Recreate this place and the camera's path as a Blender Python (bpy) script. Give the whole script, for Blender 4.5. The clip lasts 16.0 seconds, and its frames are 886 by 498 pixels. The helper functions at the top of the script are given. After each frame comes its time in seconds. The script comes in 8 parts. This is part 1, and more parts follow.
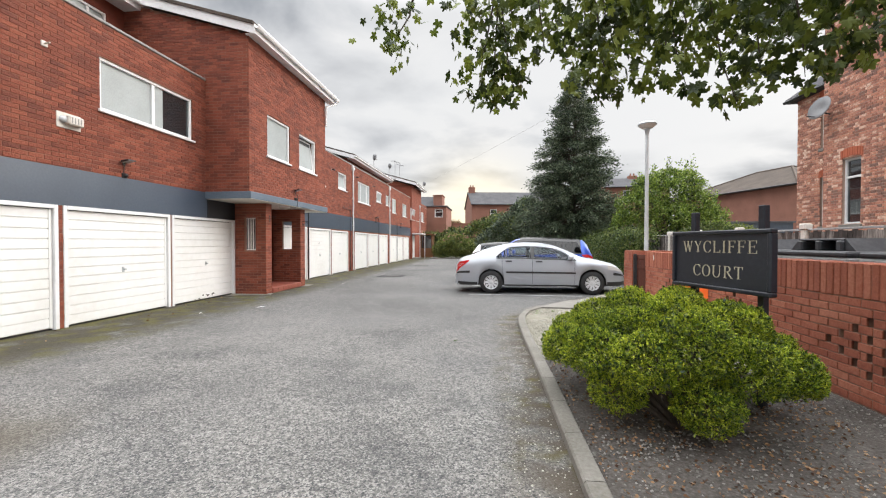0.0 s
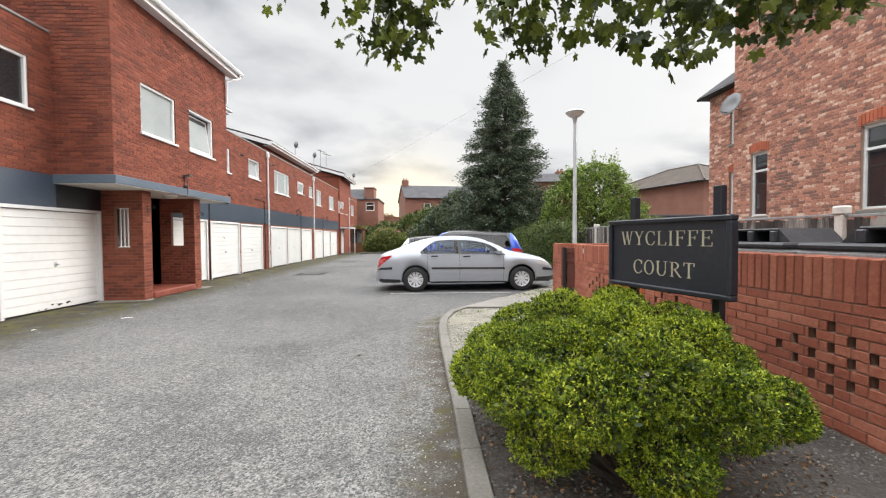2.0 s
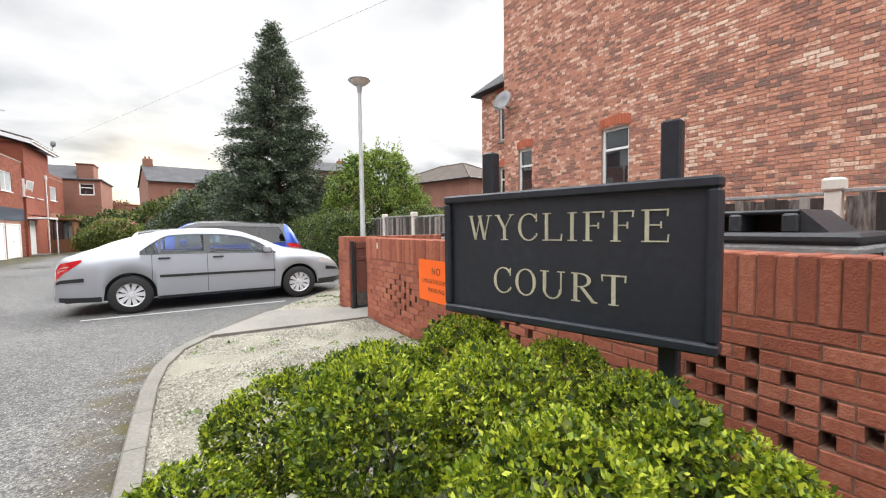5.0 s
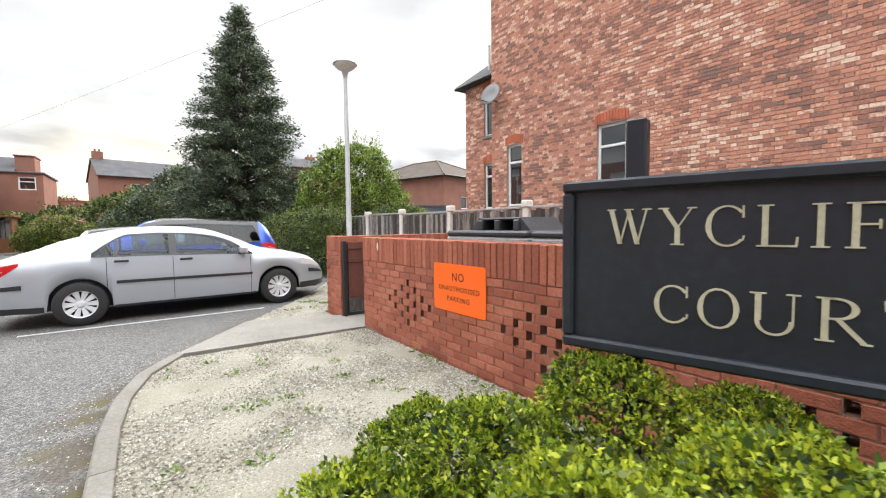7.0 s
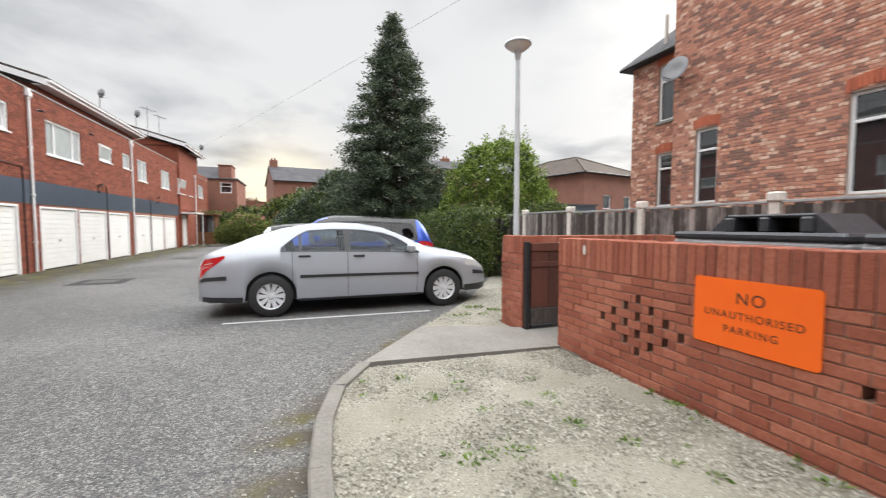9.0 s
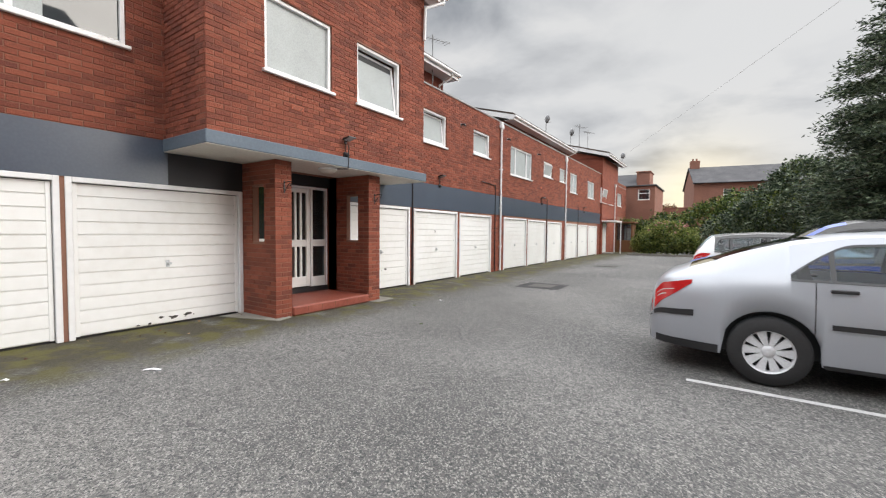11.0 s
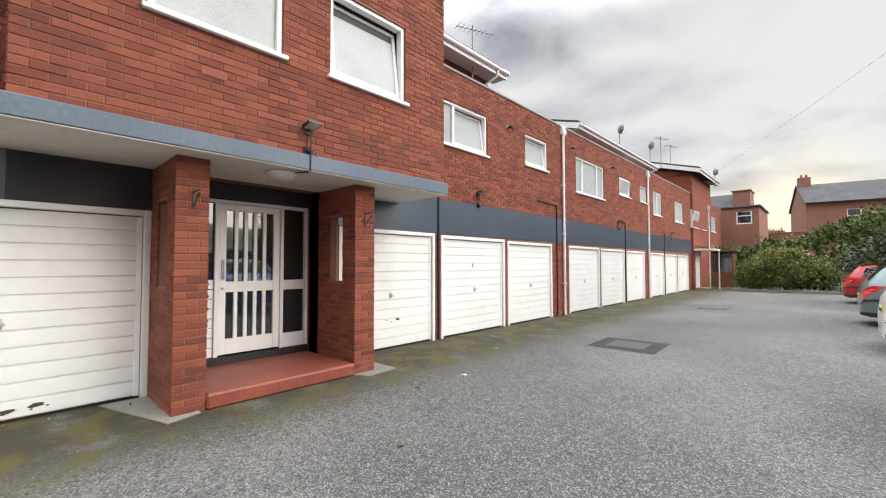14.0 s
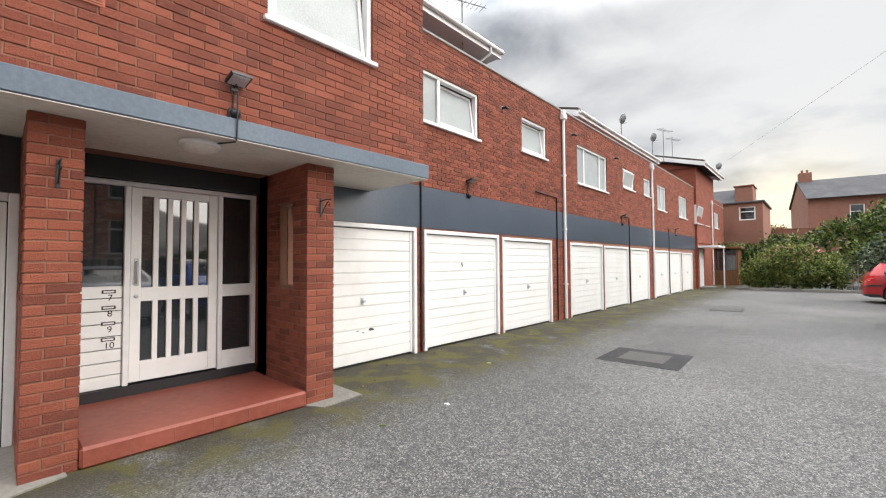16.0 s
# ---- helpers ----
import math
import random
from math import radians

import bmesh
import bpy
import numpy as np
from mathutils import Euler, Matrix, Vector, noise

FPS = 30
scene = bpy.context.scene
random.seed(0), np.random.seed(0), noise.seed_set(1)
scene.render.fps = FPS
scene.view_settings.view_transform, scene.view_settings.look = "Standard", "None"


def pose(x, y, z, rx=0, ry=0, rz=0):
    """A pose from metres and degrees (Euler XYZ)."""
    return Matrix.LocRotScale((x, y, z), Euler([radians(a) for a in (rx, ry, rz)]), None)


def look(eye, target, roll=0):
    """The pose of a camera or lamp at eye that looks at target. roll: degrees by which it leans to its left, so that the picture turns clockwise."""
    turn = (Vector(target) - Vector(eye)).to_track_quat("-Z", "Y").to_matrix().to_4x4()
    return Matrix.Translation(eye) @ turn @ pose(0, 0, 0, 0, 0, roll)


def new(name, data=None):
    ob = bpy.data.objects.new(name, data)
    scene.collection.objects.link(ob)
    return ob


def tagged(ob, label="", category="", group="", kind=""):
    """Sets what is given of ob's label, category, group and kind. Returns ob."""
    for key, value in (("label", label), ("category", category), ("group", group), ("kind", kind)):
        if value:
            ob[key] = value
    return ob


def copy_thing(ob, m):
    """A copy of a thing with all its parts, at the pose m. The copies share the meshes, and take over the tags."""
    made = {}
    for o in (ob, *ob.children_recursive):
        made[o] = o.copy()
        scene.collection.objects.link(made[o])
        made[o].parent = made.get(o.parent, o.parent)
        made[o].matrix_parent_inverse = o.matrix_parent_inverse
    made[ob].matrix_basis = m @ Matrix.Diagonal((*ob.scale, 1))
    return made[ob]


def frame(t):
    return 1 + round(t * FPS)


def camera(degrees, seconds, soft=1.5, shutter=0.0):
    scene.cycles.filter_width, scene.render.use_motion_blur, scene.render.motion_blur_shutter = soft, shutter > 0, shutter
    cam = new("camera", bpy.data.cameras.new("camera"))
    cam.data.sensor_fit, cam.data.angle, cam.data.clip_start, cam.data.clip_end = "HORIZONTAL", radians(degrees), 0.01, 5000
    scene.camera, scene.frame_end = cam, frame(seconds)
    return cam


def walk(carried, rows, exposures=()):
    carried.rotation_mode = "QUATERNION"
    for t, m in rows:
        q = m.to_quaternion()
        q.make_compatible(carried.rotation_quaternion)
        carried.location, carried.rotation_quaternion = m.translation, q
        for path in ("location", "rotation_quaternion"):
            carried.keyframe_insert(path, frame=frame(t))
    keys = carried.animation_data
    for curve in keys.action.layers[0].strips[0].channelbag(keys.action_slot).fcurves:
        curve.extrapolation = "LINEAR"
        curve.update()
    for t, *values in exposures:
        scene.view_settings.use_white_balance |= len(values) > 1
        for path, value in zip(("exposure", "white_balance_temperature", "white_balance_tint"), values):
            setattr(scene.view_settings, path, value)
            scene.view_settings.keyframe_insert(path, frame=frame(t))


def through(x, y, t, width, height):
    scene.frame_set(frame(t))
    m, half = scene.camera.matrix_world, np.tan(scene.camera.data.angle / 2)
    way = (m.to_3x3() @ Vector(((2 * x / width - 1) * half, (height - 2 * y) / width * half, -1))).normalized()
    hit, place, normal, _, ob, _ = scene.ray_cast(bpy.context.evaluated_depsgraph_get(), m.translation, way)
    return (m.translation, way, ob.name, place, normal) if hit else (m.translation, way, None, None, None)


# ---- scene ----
cam = camera(94.6, 16.0, soft=1.15, shutter=0.2)
PATH = [
    (0, (0.192, 0.222, 1.425), (-0.039, 2.209, 1.395), 0.0),
    (0.5, (0.272, 0.342, 1.396), (0.052, 2.329, 1.362), -0.0),
    (1, (0.356, 0.618, 1.409), (0.181, 2.61, 1.369), -0.1),
    (1.5, (0.407, 0.913, 1.418), (0.322, 2.911, 1.372), -0.3),
    (2, (0.504, 1.265, 1.41), (0.583, 3.262, 1.351), -0.4),
    (2.5, (0.64, 1.646, 1.397), (0.927, 3.623, 1.311), -0.6),
    (3, (0.805, 2.066, 1.405), (1.342, 3.989, 1.297), -0.9),
    (3.5, (0.981, 2.422, 1.398), (1.731, 4.273, 1.281), -1.1),
    (4, (1.026, 2.802, 1.4), (1.964, 4.564, 1.278), -0.8),
    (4.2, (1.033, 2.882, 1.395), (2.001, 4.628, 1.276), -0.8),
    (6.3, (1.086, 3.633, 1.403), (2.254, 5.253, 1.288), -0.8),
    (6.5, (1.054, 3.718, 1.407), (2.231, 5.33, 1.289), -0.8),
    (7, (0.969, 3.953, 1.402), (2.151, 5.562, 1.284), -0.7),
    (7.5, (0.896, 4.178, 1.396), (2.061, 5.799, 1.281), -0.6),
    (8, (0.821, 4.419, 1.402), (1.925, 6.082, 1.285), -0.5),
    (8.5, (0.764, 4.662, 1.389), (1.772, 6.386, 1.275), -0.5),
    (9, (0.662, 5.151, 1.378), (1.314, 7.038, 1.266), -0.0),
    (9.5, (0.445, 5.703, 1.355), (0.556, 7.697, 1.243), 0.7),
    (9.7, (0.355, 5.849, 1.375), (0.218, 7.84, 1.25), 1.0),
    (10, (0.207, 6.166, 1.373), (-0.284, 8.101, 1.242), 1.2),
    (10.2, (0.117, 6.321, 1.392), (-0.556, 8.201, 1.268), 1.0),
    (12.3, (-0.66, 8.317, 1.403), (-1.988, 9.812, 1.402), -0.0),
    (12.5, (-0.727, 8.505, 1.418), (-2.065, 9.991, 1.435), -0.1),
    (13, (-0.959, 8.951, 1.45), (-2.309, 10.425, 1.504), -0.1),
    (13.5, (-1.181, 9.354, 1.444), (-2.541, 10.82, 1.515), -0.0),
    (14, (-1.41, 9.762, 1.451), (-2.775, 11.222, 1.525), -0.1),
    (14.5, (-1.673, 10.171, 1.443), (-3.04, 11.629, 1.515), -0.2),
    (15, (-1.933, 10.516, 1.433), (-3.297, 11.977, 1.507), -0.3),
    (15.5, (-2.034, 10.691, 1.457), (-3.391, 12.158, 1.529), -0.3),
    (16, (-2.04, 10.745, 1.455), (-3.391, 12.217, 1.524), -0.4),
]
walk(cam, [(t, look(eye, target, roll)) for t, eye, target, roll in PATH],
     exposures=[(0.0, 1.72), (3.0, 1.78), (4.0, 1.86), (6.5, 2.04), (7.5, 2.0), (9.0, 1.68), (9.5, 1.50), (10.2, 1.48), (12.5, 1.60), (14.5, 1.68), (16.0, 1.72)])

# ---- world, sun, exposure ----
world = bpy.data.worlds.new("sky")
scene.world = world
world.use_nodes = True
SUN_AZ, SUN_EL = radians(68.0), radians(27.0)


def sky_nodes():
    nt = world.node_tree
    nt.nodes.clear()
    N, L = nt.nodes.new, nt.links.new
    out, bg = N("ShaderNodeOutputWorld"), N("ShaderNodeBackground")
    sky = N("ShaderNodeTexSky")
    sky.sky_type, sky.sun_disc = "NISHITA", False
    sky.sun_elevation, sky.sun_rotation = SUN_EL, SUN_AZ
    sky.air_density, sky.dust_density = 1.0, 4.0
    co, sep = N("ShaderNodeTexCoord"), N("ShaderNodeSeparateXYZ")
    L(co.outputs["Generated"], sep.inputs[0])
    # flat cloud deck: direction divided by its height
    up = N("ShaderNodeMath"); up.operation = "MAXIMUM"; up.inputs[1].default_value = 0.0
    L(sep.outputs["Z"], up.inputs[0])
    add = N("ShaderNodeMath"); add.operation = "ADD"; add.inputs[1].default_value = 0.16
    L(up.outputs[0], add.inputs[0])
    div = N("ShaderNodeVectorMath"); div.operation = "DIVIDE"
    comb = N("ShaderNodeCombineXYZ")
    for i in range(3):
        L(add.outputs[0], comb.inputs[i])
    L(co.outputs["Generated"], div.inputs[0]); L(comb.outputs[0], div.inputs[1])
    n1 = N("ShaderNodeTexNoise"); n1.inputs["Scale"].default_value = 1.8; n1.inputs["Detail"].default_value = 7; n1.inputs["Roughness"].default_value = 0.52
    n1.inputs["Distortion"].default_value = 0.25
    L(div.outputs[0], n1.inputs["Vector"])
    r1 = N("ShaderNodeValToRGB")
    e = r1.color_ramp.elements
    e[0].position, e[0].color = 0.36, (0.36, 0.39, 0.44, 1)
    e[1].position, e[1].color = 0.57, (1.14, 1.13, 1.12, 1)
    m = e.new(0.47); m.color = (0.76, 0.785, 0.82, 1)
    L(n1.outputs["Fac"], r1.inputs[0])
    n2 = N("ShaderNodeTexNoise"); n2.inputs["Scale"].default_value = 0.45; n2.inputs["Detail"].default_value = 3
    L(div.outputs[0], n2.inputs["Vector"])
    r2 = N("ShaderNodeValToRGB")
    r2.color_ramp.elements[0].position, r2.color_ramp.elements[0].color = 0.40, (0, 0, 0, 1)
    r2.color_ramp.elements[1].position, r2.color_ramp.elements[1].color = 0.66, (1, 1, 1, 1)
    L(n2.outputs["Fac"], r2.inputs[0])
    mix1 = N("ShaderNodeMixRGB"); mix1.inputs[2].default_value = (1.12, 1.12, 1.12, 1)
    L(r2.outputs[0], mix1.inputs[0]); L(r1.outputs[0], mix1.inputs[1])
    # the hidden sun glows through the deck
    dot = N("ShaderNodeVectorMath"); dot.operation = "DOT_PRODUCT"
    dot.inputs[1].default_value = (math.sin(SUN_AZ) * math.cos(SUN_EL), math.cos(SUN_AZ) * math.cos(SUN_EL), math.sin(SUN_EL))
    L(co.outputs["Generated"], dot.inputs[0])
    mx = N("ShaderNodeMath"); mx.operation = "MAXIMUM"; mx.inputs[1].default_value = 0.0
    L(dot.outputs["Value"], mx.inputs[0])
    pw = N("ShaderNodeMath"); pw.operation = "POWER"; pw.inputs[1].default_value = 14.0
    L(mx.outputs[0], pw.inputs[0])
    ml = N("ShaderNodeMath"); ml.operation = "MULTIPLY_ADD"; ml.inputs[1].default_value = 0.35; ml.inputs[2].default_value = 0.86
    L(pw.outputs[0], ml.inputs[0])
    glow = N("ShaderNodeMixRGB"); glow.blend_type = "MULTIPLY"; glow.inputs[0].default_value = 1
    L(mix1.outputs[0], glow.inputs[1]); L(ml.outputs[0], glow.inputs[2])
    # a share of the clear sky behind the cloud
    sc = N("ShaderNodeMixRGB"); sc.blend_type = "MULTIPLY"; sc.inputs[0].default_value = 1; sc.inputs[2].default_value = (0.1, 0.1, 0.1, 1)
    L(sky.outputs[0], sc.inputs[1])
    fin = N("ShaderNodeMixRGB"); fin.inputs[0].default_value = 0.9
    L(sc.outputs[0], fin.inputs[1]); L(glow.outputs[0], fin.inputs[2])
    # an overcast sky is brightest overhead
    zen = N("ShaderNodeMapRange"); zen.interpolation_type = "SMOOTHSTEP"
    L(sep.outputs["Z"], zen.inputs[0])
    zen.inputs[1].default_value, zen.inputs[2].default_value, zen.inputs[3].default_value, zen.inputs[4].default_value = 0.48, 0.70, 0.295, 1.65
    deck = N("ShaderNodeMixRGB"); deck.blend_type = "MULTIPLY"; deck.inputs[0].default_value = 1
    L(fin.outputs[0], deck.inputs[1]); L(zen.outputs[0], deck.inputs[2])
    # pale yellow break in the cloud low over the far end
    low = N("ShaderNodeVectorMath"); low.operation = "DOT_PRODUCT"
    low.inputs[1].default_value = (-0.035, 0.998, 0.05)
    L(co.outputs["Generated"], low.inputs[0])
    lm = N("ShaderNodeMath"); lm.operation = "MAXIMUM"; lm.inputs[1].default_value = 0.0
    L(low.outputs["Value"], lm.inputs[0])
    lp = N("ShaderNodeMath"); lp.operation = "POWER"; lp.inputs[1].default_value = 160.0
    L(lm.outputs[0], lp.inputs[0])
    warm = N("ShaderNodeMixRGB"); warm.inputs[2].default_value = (0.44, 0.385, 0.27, 1)
    L(lp.outputs[0], warm.inputs[0]); L(deck.outputs[0], warm.inputs[1])
    L(warm.outputs[0], bg.inputs[0])
    bg.inputs[1].default_value = 1.0
    L(bg.outputs[0], out.inputs[0])


sky_nodes()
sun = new("sun", bpy.data.lights.new("sun", "SUN"))
sun.data.energy, sun.data.angle, sun.data.color = 0.85, radians(45), (1.0, 0.95, 0.88)
sun.matrix_world = look((0, 0, 30), (-math.sin(SUN_AZ) * math.cos(SUN_EL) * 10, -math.cos(SUN_AZ) * math.cos(SUN_EL) * 10, 30 - 10 * math.sin(SUN_EL)))


# ---- materials ----
def material(name, base, rough=0.8, dark=None, light=None, scale=3.0, fine=60.0, bump=0.2, bump_scale=120.0, metal=0.0, amount=0.5, piece=0.0, spec=0.5, coat=0.0, stretch=(1, 1, 1)):
    """Base colour with a coarse and a fine variation, fine relief, and a change from piece to piece."""
    m = bpy.data.materials.new(name)
    m.use_nodes = True
    nt = m.node_tree
    N, L = nt.nodes.new, nt.links.new
    b = nt.nodes["Principled BSDF"]
    dark = dark or tuple(c * 0.7 for c in base)
    light = light or tuple(min(c * 1.25, 0.95) for c in base)
    geo = N("ShaderNodeNewGeometry")
    mp = N("ShaderNodeMapping"); mp.inputs["Scale"].default_value = stretch
    L(geo.outputs["Position"], mp.inputs[0])
    n1 = N("ShaderNodeTexNoise"); n1.inputs["Scale"].default_value = scale; n1.inputs["Detail"].default_value = 5
    n2 = N("ShaderNodeTexNoise"); n2.inputs["Scale"].default_value = fine; n2.inputs["Detail"].default_value = 3
    L(mp.outputs[0], n1.inputs["Vector"]); L(mp.outputs[0], n2.inputs["Vector"])
    r = N("ShaderNodeValToRGB")
    e = r.color_ramp.elements
    e[0].position, e[0].color = 0.5 - 0.28, (*dark, 1)
    e[1].position, e[1].color = 0.5 + 0.28, (*light, 1)
    mid = e.new(0.5); mid.color = (*base, 1)
    mixf = N("ShaderNodeMath"); mixf.operation = "MULTIPLY_ADD"
    mixf.inputs[1].default_value = amount
    L(n1.outputs["Fac"], mixf.inputs[0])
    rest = N("ShaderNodeMath"); rest.operation = "MULTIPLY"; rest.inputs[1].default_value = 1 - amount
    L(n2.outputs["Fac"], rest.inputs[0]); L(rest.outputs[0], mixf.inputs[2])
    fac = mixf.outputs[0]
    if piece:
        oi = N("ShaderNodeObjectInfo")
        s = N("ShaderNodeMath"); s.operation = "ADD"
        L(oi.outputs["Random"], s.inputs[0]); L(geo.outputs["Random Per Island"], s.inputs[1])
        fr = N("ShaderNodeMath"); fr.operation = "FRACT"
        L(s.outputs[0], fr.inputs[0])
        k = N("ShaderNodeMath"); k.operation = "MULTIPLY_ADD"; k.inputs[1].default_value = piece; k.inputs[2].default_value = -piece / 2
        L(fr.outputs[0], k.inputs[0])
        a = N("ShaderNodeMath"); a.operation = "ADD"
        L(fac, a.inputs[0]); L(k.outputs[0], a.inputs[1])
        fac = a.outputs[0]
    L(fac, r.inputs[0])
    L(r.outputs[0], b.inputs["Base Color"])
    b.inputs["Roughness"].default_value, b.inputs["Metallic"].default_value = rough, metal
    b.inputs["Specular IOR Level"].default_value = spec
    if coat:
        b.inputs["Coat Weight"].default_value, b.inputs["Coat Roughness"].default_value = coat, 0.05
    if bump:
        n3 = N("ShaderNodeTexNoise"); n3.inputs["Scale"].default_value = bump_scale; n3.inputs["Detail"].default_value = 4
        L(mp.outputs[0], n3.inputs["Vector"])
        bp = N("ShaderNodeBump"); bp.inputs["Strength"].default_value = bump; bp.inputs["Distance"].default_value = 0.01
        L(n3.outputs["Fac"], bp.inputs["Height"]); L(bp.outputs[0], b.inputs["Normal"])
    return m


def glass_material(name, tint=(0.02, 0.025, 0.028), rough=0.03):
    m = bpy.data.materials.new(name)
    m.use_nodes = True
    b = m.node_tree.nodes["Principled BSDF"]
    b.inputs["Base Color"].default_value = (*tint, 1)
    b.inputs["Roughness"].default_value = rough
    b.inputs["Specular IOR Level"].default_value = 0.8
    b.inputs["Coat Weight"].default_value = 0.6
    b.inputs["Coat Roughness"].default_value = 0.02
    return m


def clear_glass(name, tint=(0.8, 0.85, 0.86)):
    m = bpy.data.materials.new(name)
    m.use_nodes = True
    nt = m.node_tree
    N, L = nt.nodes.new, nt.links.new
    nt.nodes.remove(nt.nodes["Principled BSDF"])
    tr, gl, fr, mx = N("ShaderNodeBsdfTransparent"), N("ShaderNodeBsdfGlossy"), N("ShaderNodeFresnel"), N("ShaderNodeMixShader")
    tr.inputs[0].default_value = (*tint, 1)
    gl.inputs["Roughness"].default_value = 0.02
    fr.inputs[0].default_value = 1.5
    L(fr.outputs[0], mx.inputs[0]); L(tr.outputs[0], mx.inputs[1]); L(gl.outputs[0], mx.inputs[2])
    L(mx.outputs[0], nt.nodes["Material Output"].inputs[0])
    return m


def asphalt_material():
    """Worn tarmac: pale aggregate in dark binder, stains, moss beside the doors and the kerb, grit on the edge."""
    m = material("asphalt", (0.083, 0.081, 0.078), 0.85, (0.034, 0.033, 0.032), (0.168, 0.163, 0.155), 0.5, 55, 0.0, amount=0.42)
    nt = m.node_tree
    N, L = nt.nodes.new, nt.links.new
    b = nt.nodes["Principled BSDF"]
    src = b.inputs["Base Color"].links[0].from_socket
    geo, sep = N("ShaderNodeNewGeometry"), N("ShaderNodeSeparateXYZ")
    L(geo.outputs["Position"], sep.inputs[0])

    def ramp(v, a, z):
        r = N("ShaderNodeMapRange"); r.interpolation_type = "SMOOTHSTEP"
        L(v, r.inputs[0])
        r.inputs[1].default_value, r.inputs[2].default_value = a, z
        return r.outputs[0]

    def mul(a, c):
        k = N("ShaderNodeMath"); k.operation = "MULTIPLY"
        L(a, k.inputs[0])
        if isinstance(c, float):
            k.inputs[1].default_value = c
        else:
            L(c, k.inputs[1])
        return k.outputs[0]

    def over(col, fac, tone):
        k = N("ShaderNodeMixRGB"); k.inputs[2].default_value = (*tone, 1)
        L(fac, k.inputs[0]); L(col, k.inputs[1])
        return k.outputs[0]

    def cloud(sc, a, z, det=4):
        n = N("ShaderNodeTexNoise"); n.inputs["Scale"].default_value = sc; n.inputs["Detail"].default_value = det
        L(geo.outputs["Position"], n.inputs["Vector"])
        return ramp(n.outputs["Fac"], a, z)

    # chippings
    v = N("ShaderNodeTexVoronoi"); v.inputs["Scale"].default_value = 105
    L(geo.outputs["Position"], v.inputs["Vector"])
    sepc = N("ShaderNodeSeparateColor")
    L(v.outputs["Color"], sepc.inputs[0])
    # worn pale wheel way, a few damp stains, then the chippings
    col = over(src, mul(cloud(0.35, 0.40, 0.66), 0.50), (0.23, 0.224, 0.214))
    col = over(col, mul(cloud(0.7, 0.56, 0.72), 0.28), (0.036, 0.036, 0.037))
    worn = mul(ramp(sep.outputs["Y"], 10.0, 4.0), cloud(1.1, 0.30, 0.60))
    col = over(col, mul(worn, 0.45), (0.23, 0.218, 0.198))
    col = over(col, mul(ramp(sepc.outputs[0], 0.5, 0.9), 0.68), (0.36, 0.348, 0.325))
    col = over(col, mul(ramp(sepc.outputs[1], 0.55, 0.95), 0.72), (0.045, 0.045, 0.048))
    v3 = N("ShaderNodeTexVoronoi"); v3.inputs["Scale"].default_value = 74
    L(geo.outputs["Position"], v3.inputs["Vector"])
    sep3 = N("ShaderNodeSeparateColor")
    L(v3.outputs["Color"], sep3.inputs[0])
    col = over(col, mul(mul(ramp(sep3.outputs[0], 0.62, 0.90), worn), 0.55), (0.40, 0.385, 0.355))
    v2 = N("ShaderNodeTexVoronoi"); v2.inputs["Scale"].default_value = 80
    L(geo.outputs["Position"], v2.inputs["Vector"])
    sep2 = N("ShaderNodeSeparateColor")
    L(v2.outputs["Color"], sep2.inputs[0])
    col = over(col, mul(ramp(sep2.outputs[0], 0.62, 0.95), 0.75), (0.022, 0.028, 0.029))
    col = over(col, mul(cloud(14, 0.50, 0.70), 0.5), (0.035, 0.035, 0.036))
    # moss along the garage doors and grit by the kerb
    wall = mul(ramp(sep.outputs["X"], -4.7, -6.0), cloud(1.6, 0.26, 0.46))
    col = over(col, mul(wall, 0.9), (0.034, 0.028, 0.012))
    col = over(col, mul(mul(wall, cloud(2.4, 0.46, 0.60)), 0.85), (0.084, 0.076, 0.012))
    # dirt follows the kerb, which bends away past y = 8
    past = N("ShaderNodeMath"); past.operation = "SUBTRACT"; past.inputs[1].default_value = 8.0
    L(sep.outputs["Y"], past.inputs[0])
    bend = N("ShaderNodeMath"); bend.operation = "MAXIMUM"; bend.inputs[1].default_value = 0.0
    L(past.outputs[0], bend.inputs[0])
    rel = N("ShaderNodeMath"); rel.operation = "MULTIPLY_ADD"; rel.inputs[1].default_value = -0.62
    L(bend.outputs[0], rel.inputs[0]); L(sep.outputs["X"], rel.inputs[2])
    kerb = mul(mul(ramp(rel.outputs[0], 0.12, 0.66), ramp(sep.outputs["Y"], 11.2, 10.0)), cloud(3.2, 0.32, 0.56, 6))
    col = over(col, mul(kerb, 0.85), (0.062, 0.047, 0.029))
    col = over(col, mul(mul(kerb, cloud(2.9, 0.50, 0.62)), 0.8), (0.085, 0.074, 0.014))
    near = mul(mul(ramp(sep.outputs["X"], -2.6, -3.4), ramp(sep.outputs["Y"], 3.6, 2.6)), cloud(1.3, 0.36, 0.55))
    col = over(col, mul(near, 0.7), (0.075, 0.06, 0.034))
    L(col, b.inputs["Base Color"])
    n = N("ShaderNodeTexNoise"); n.inputs["Scale"].default_value = 2.0
    L(geo.outputs["Position"], n.inputs["Vector"])
    add = N("ShaderNodeMath"); add.operation = "MULTIPLY_ADD"; add.inputs[1].default_value = 1.2
    L(n.outputs["Fac"], add.inputs[0]); L(v.outputs["Distance"], add.inputs[2])
    bp = N("ShaderNodeBump"); bp.inputs["Strength"].default_value = 0.38; bp.inputs["Distance"].default_value = 0.012; bp.invert = True
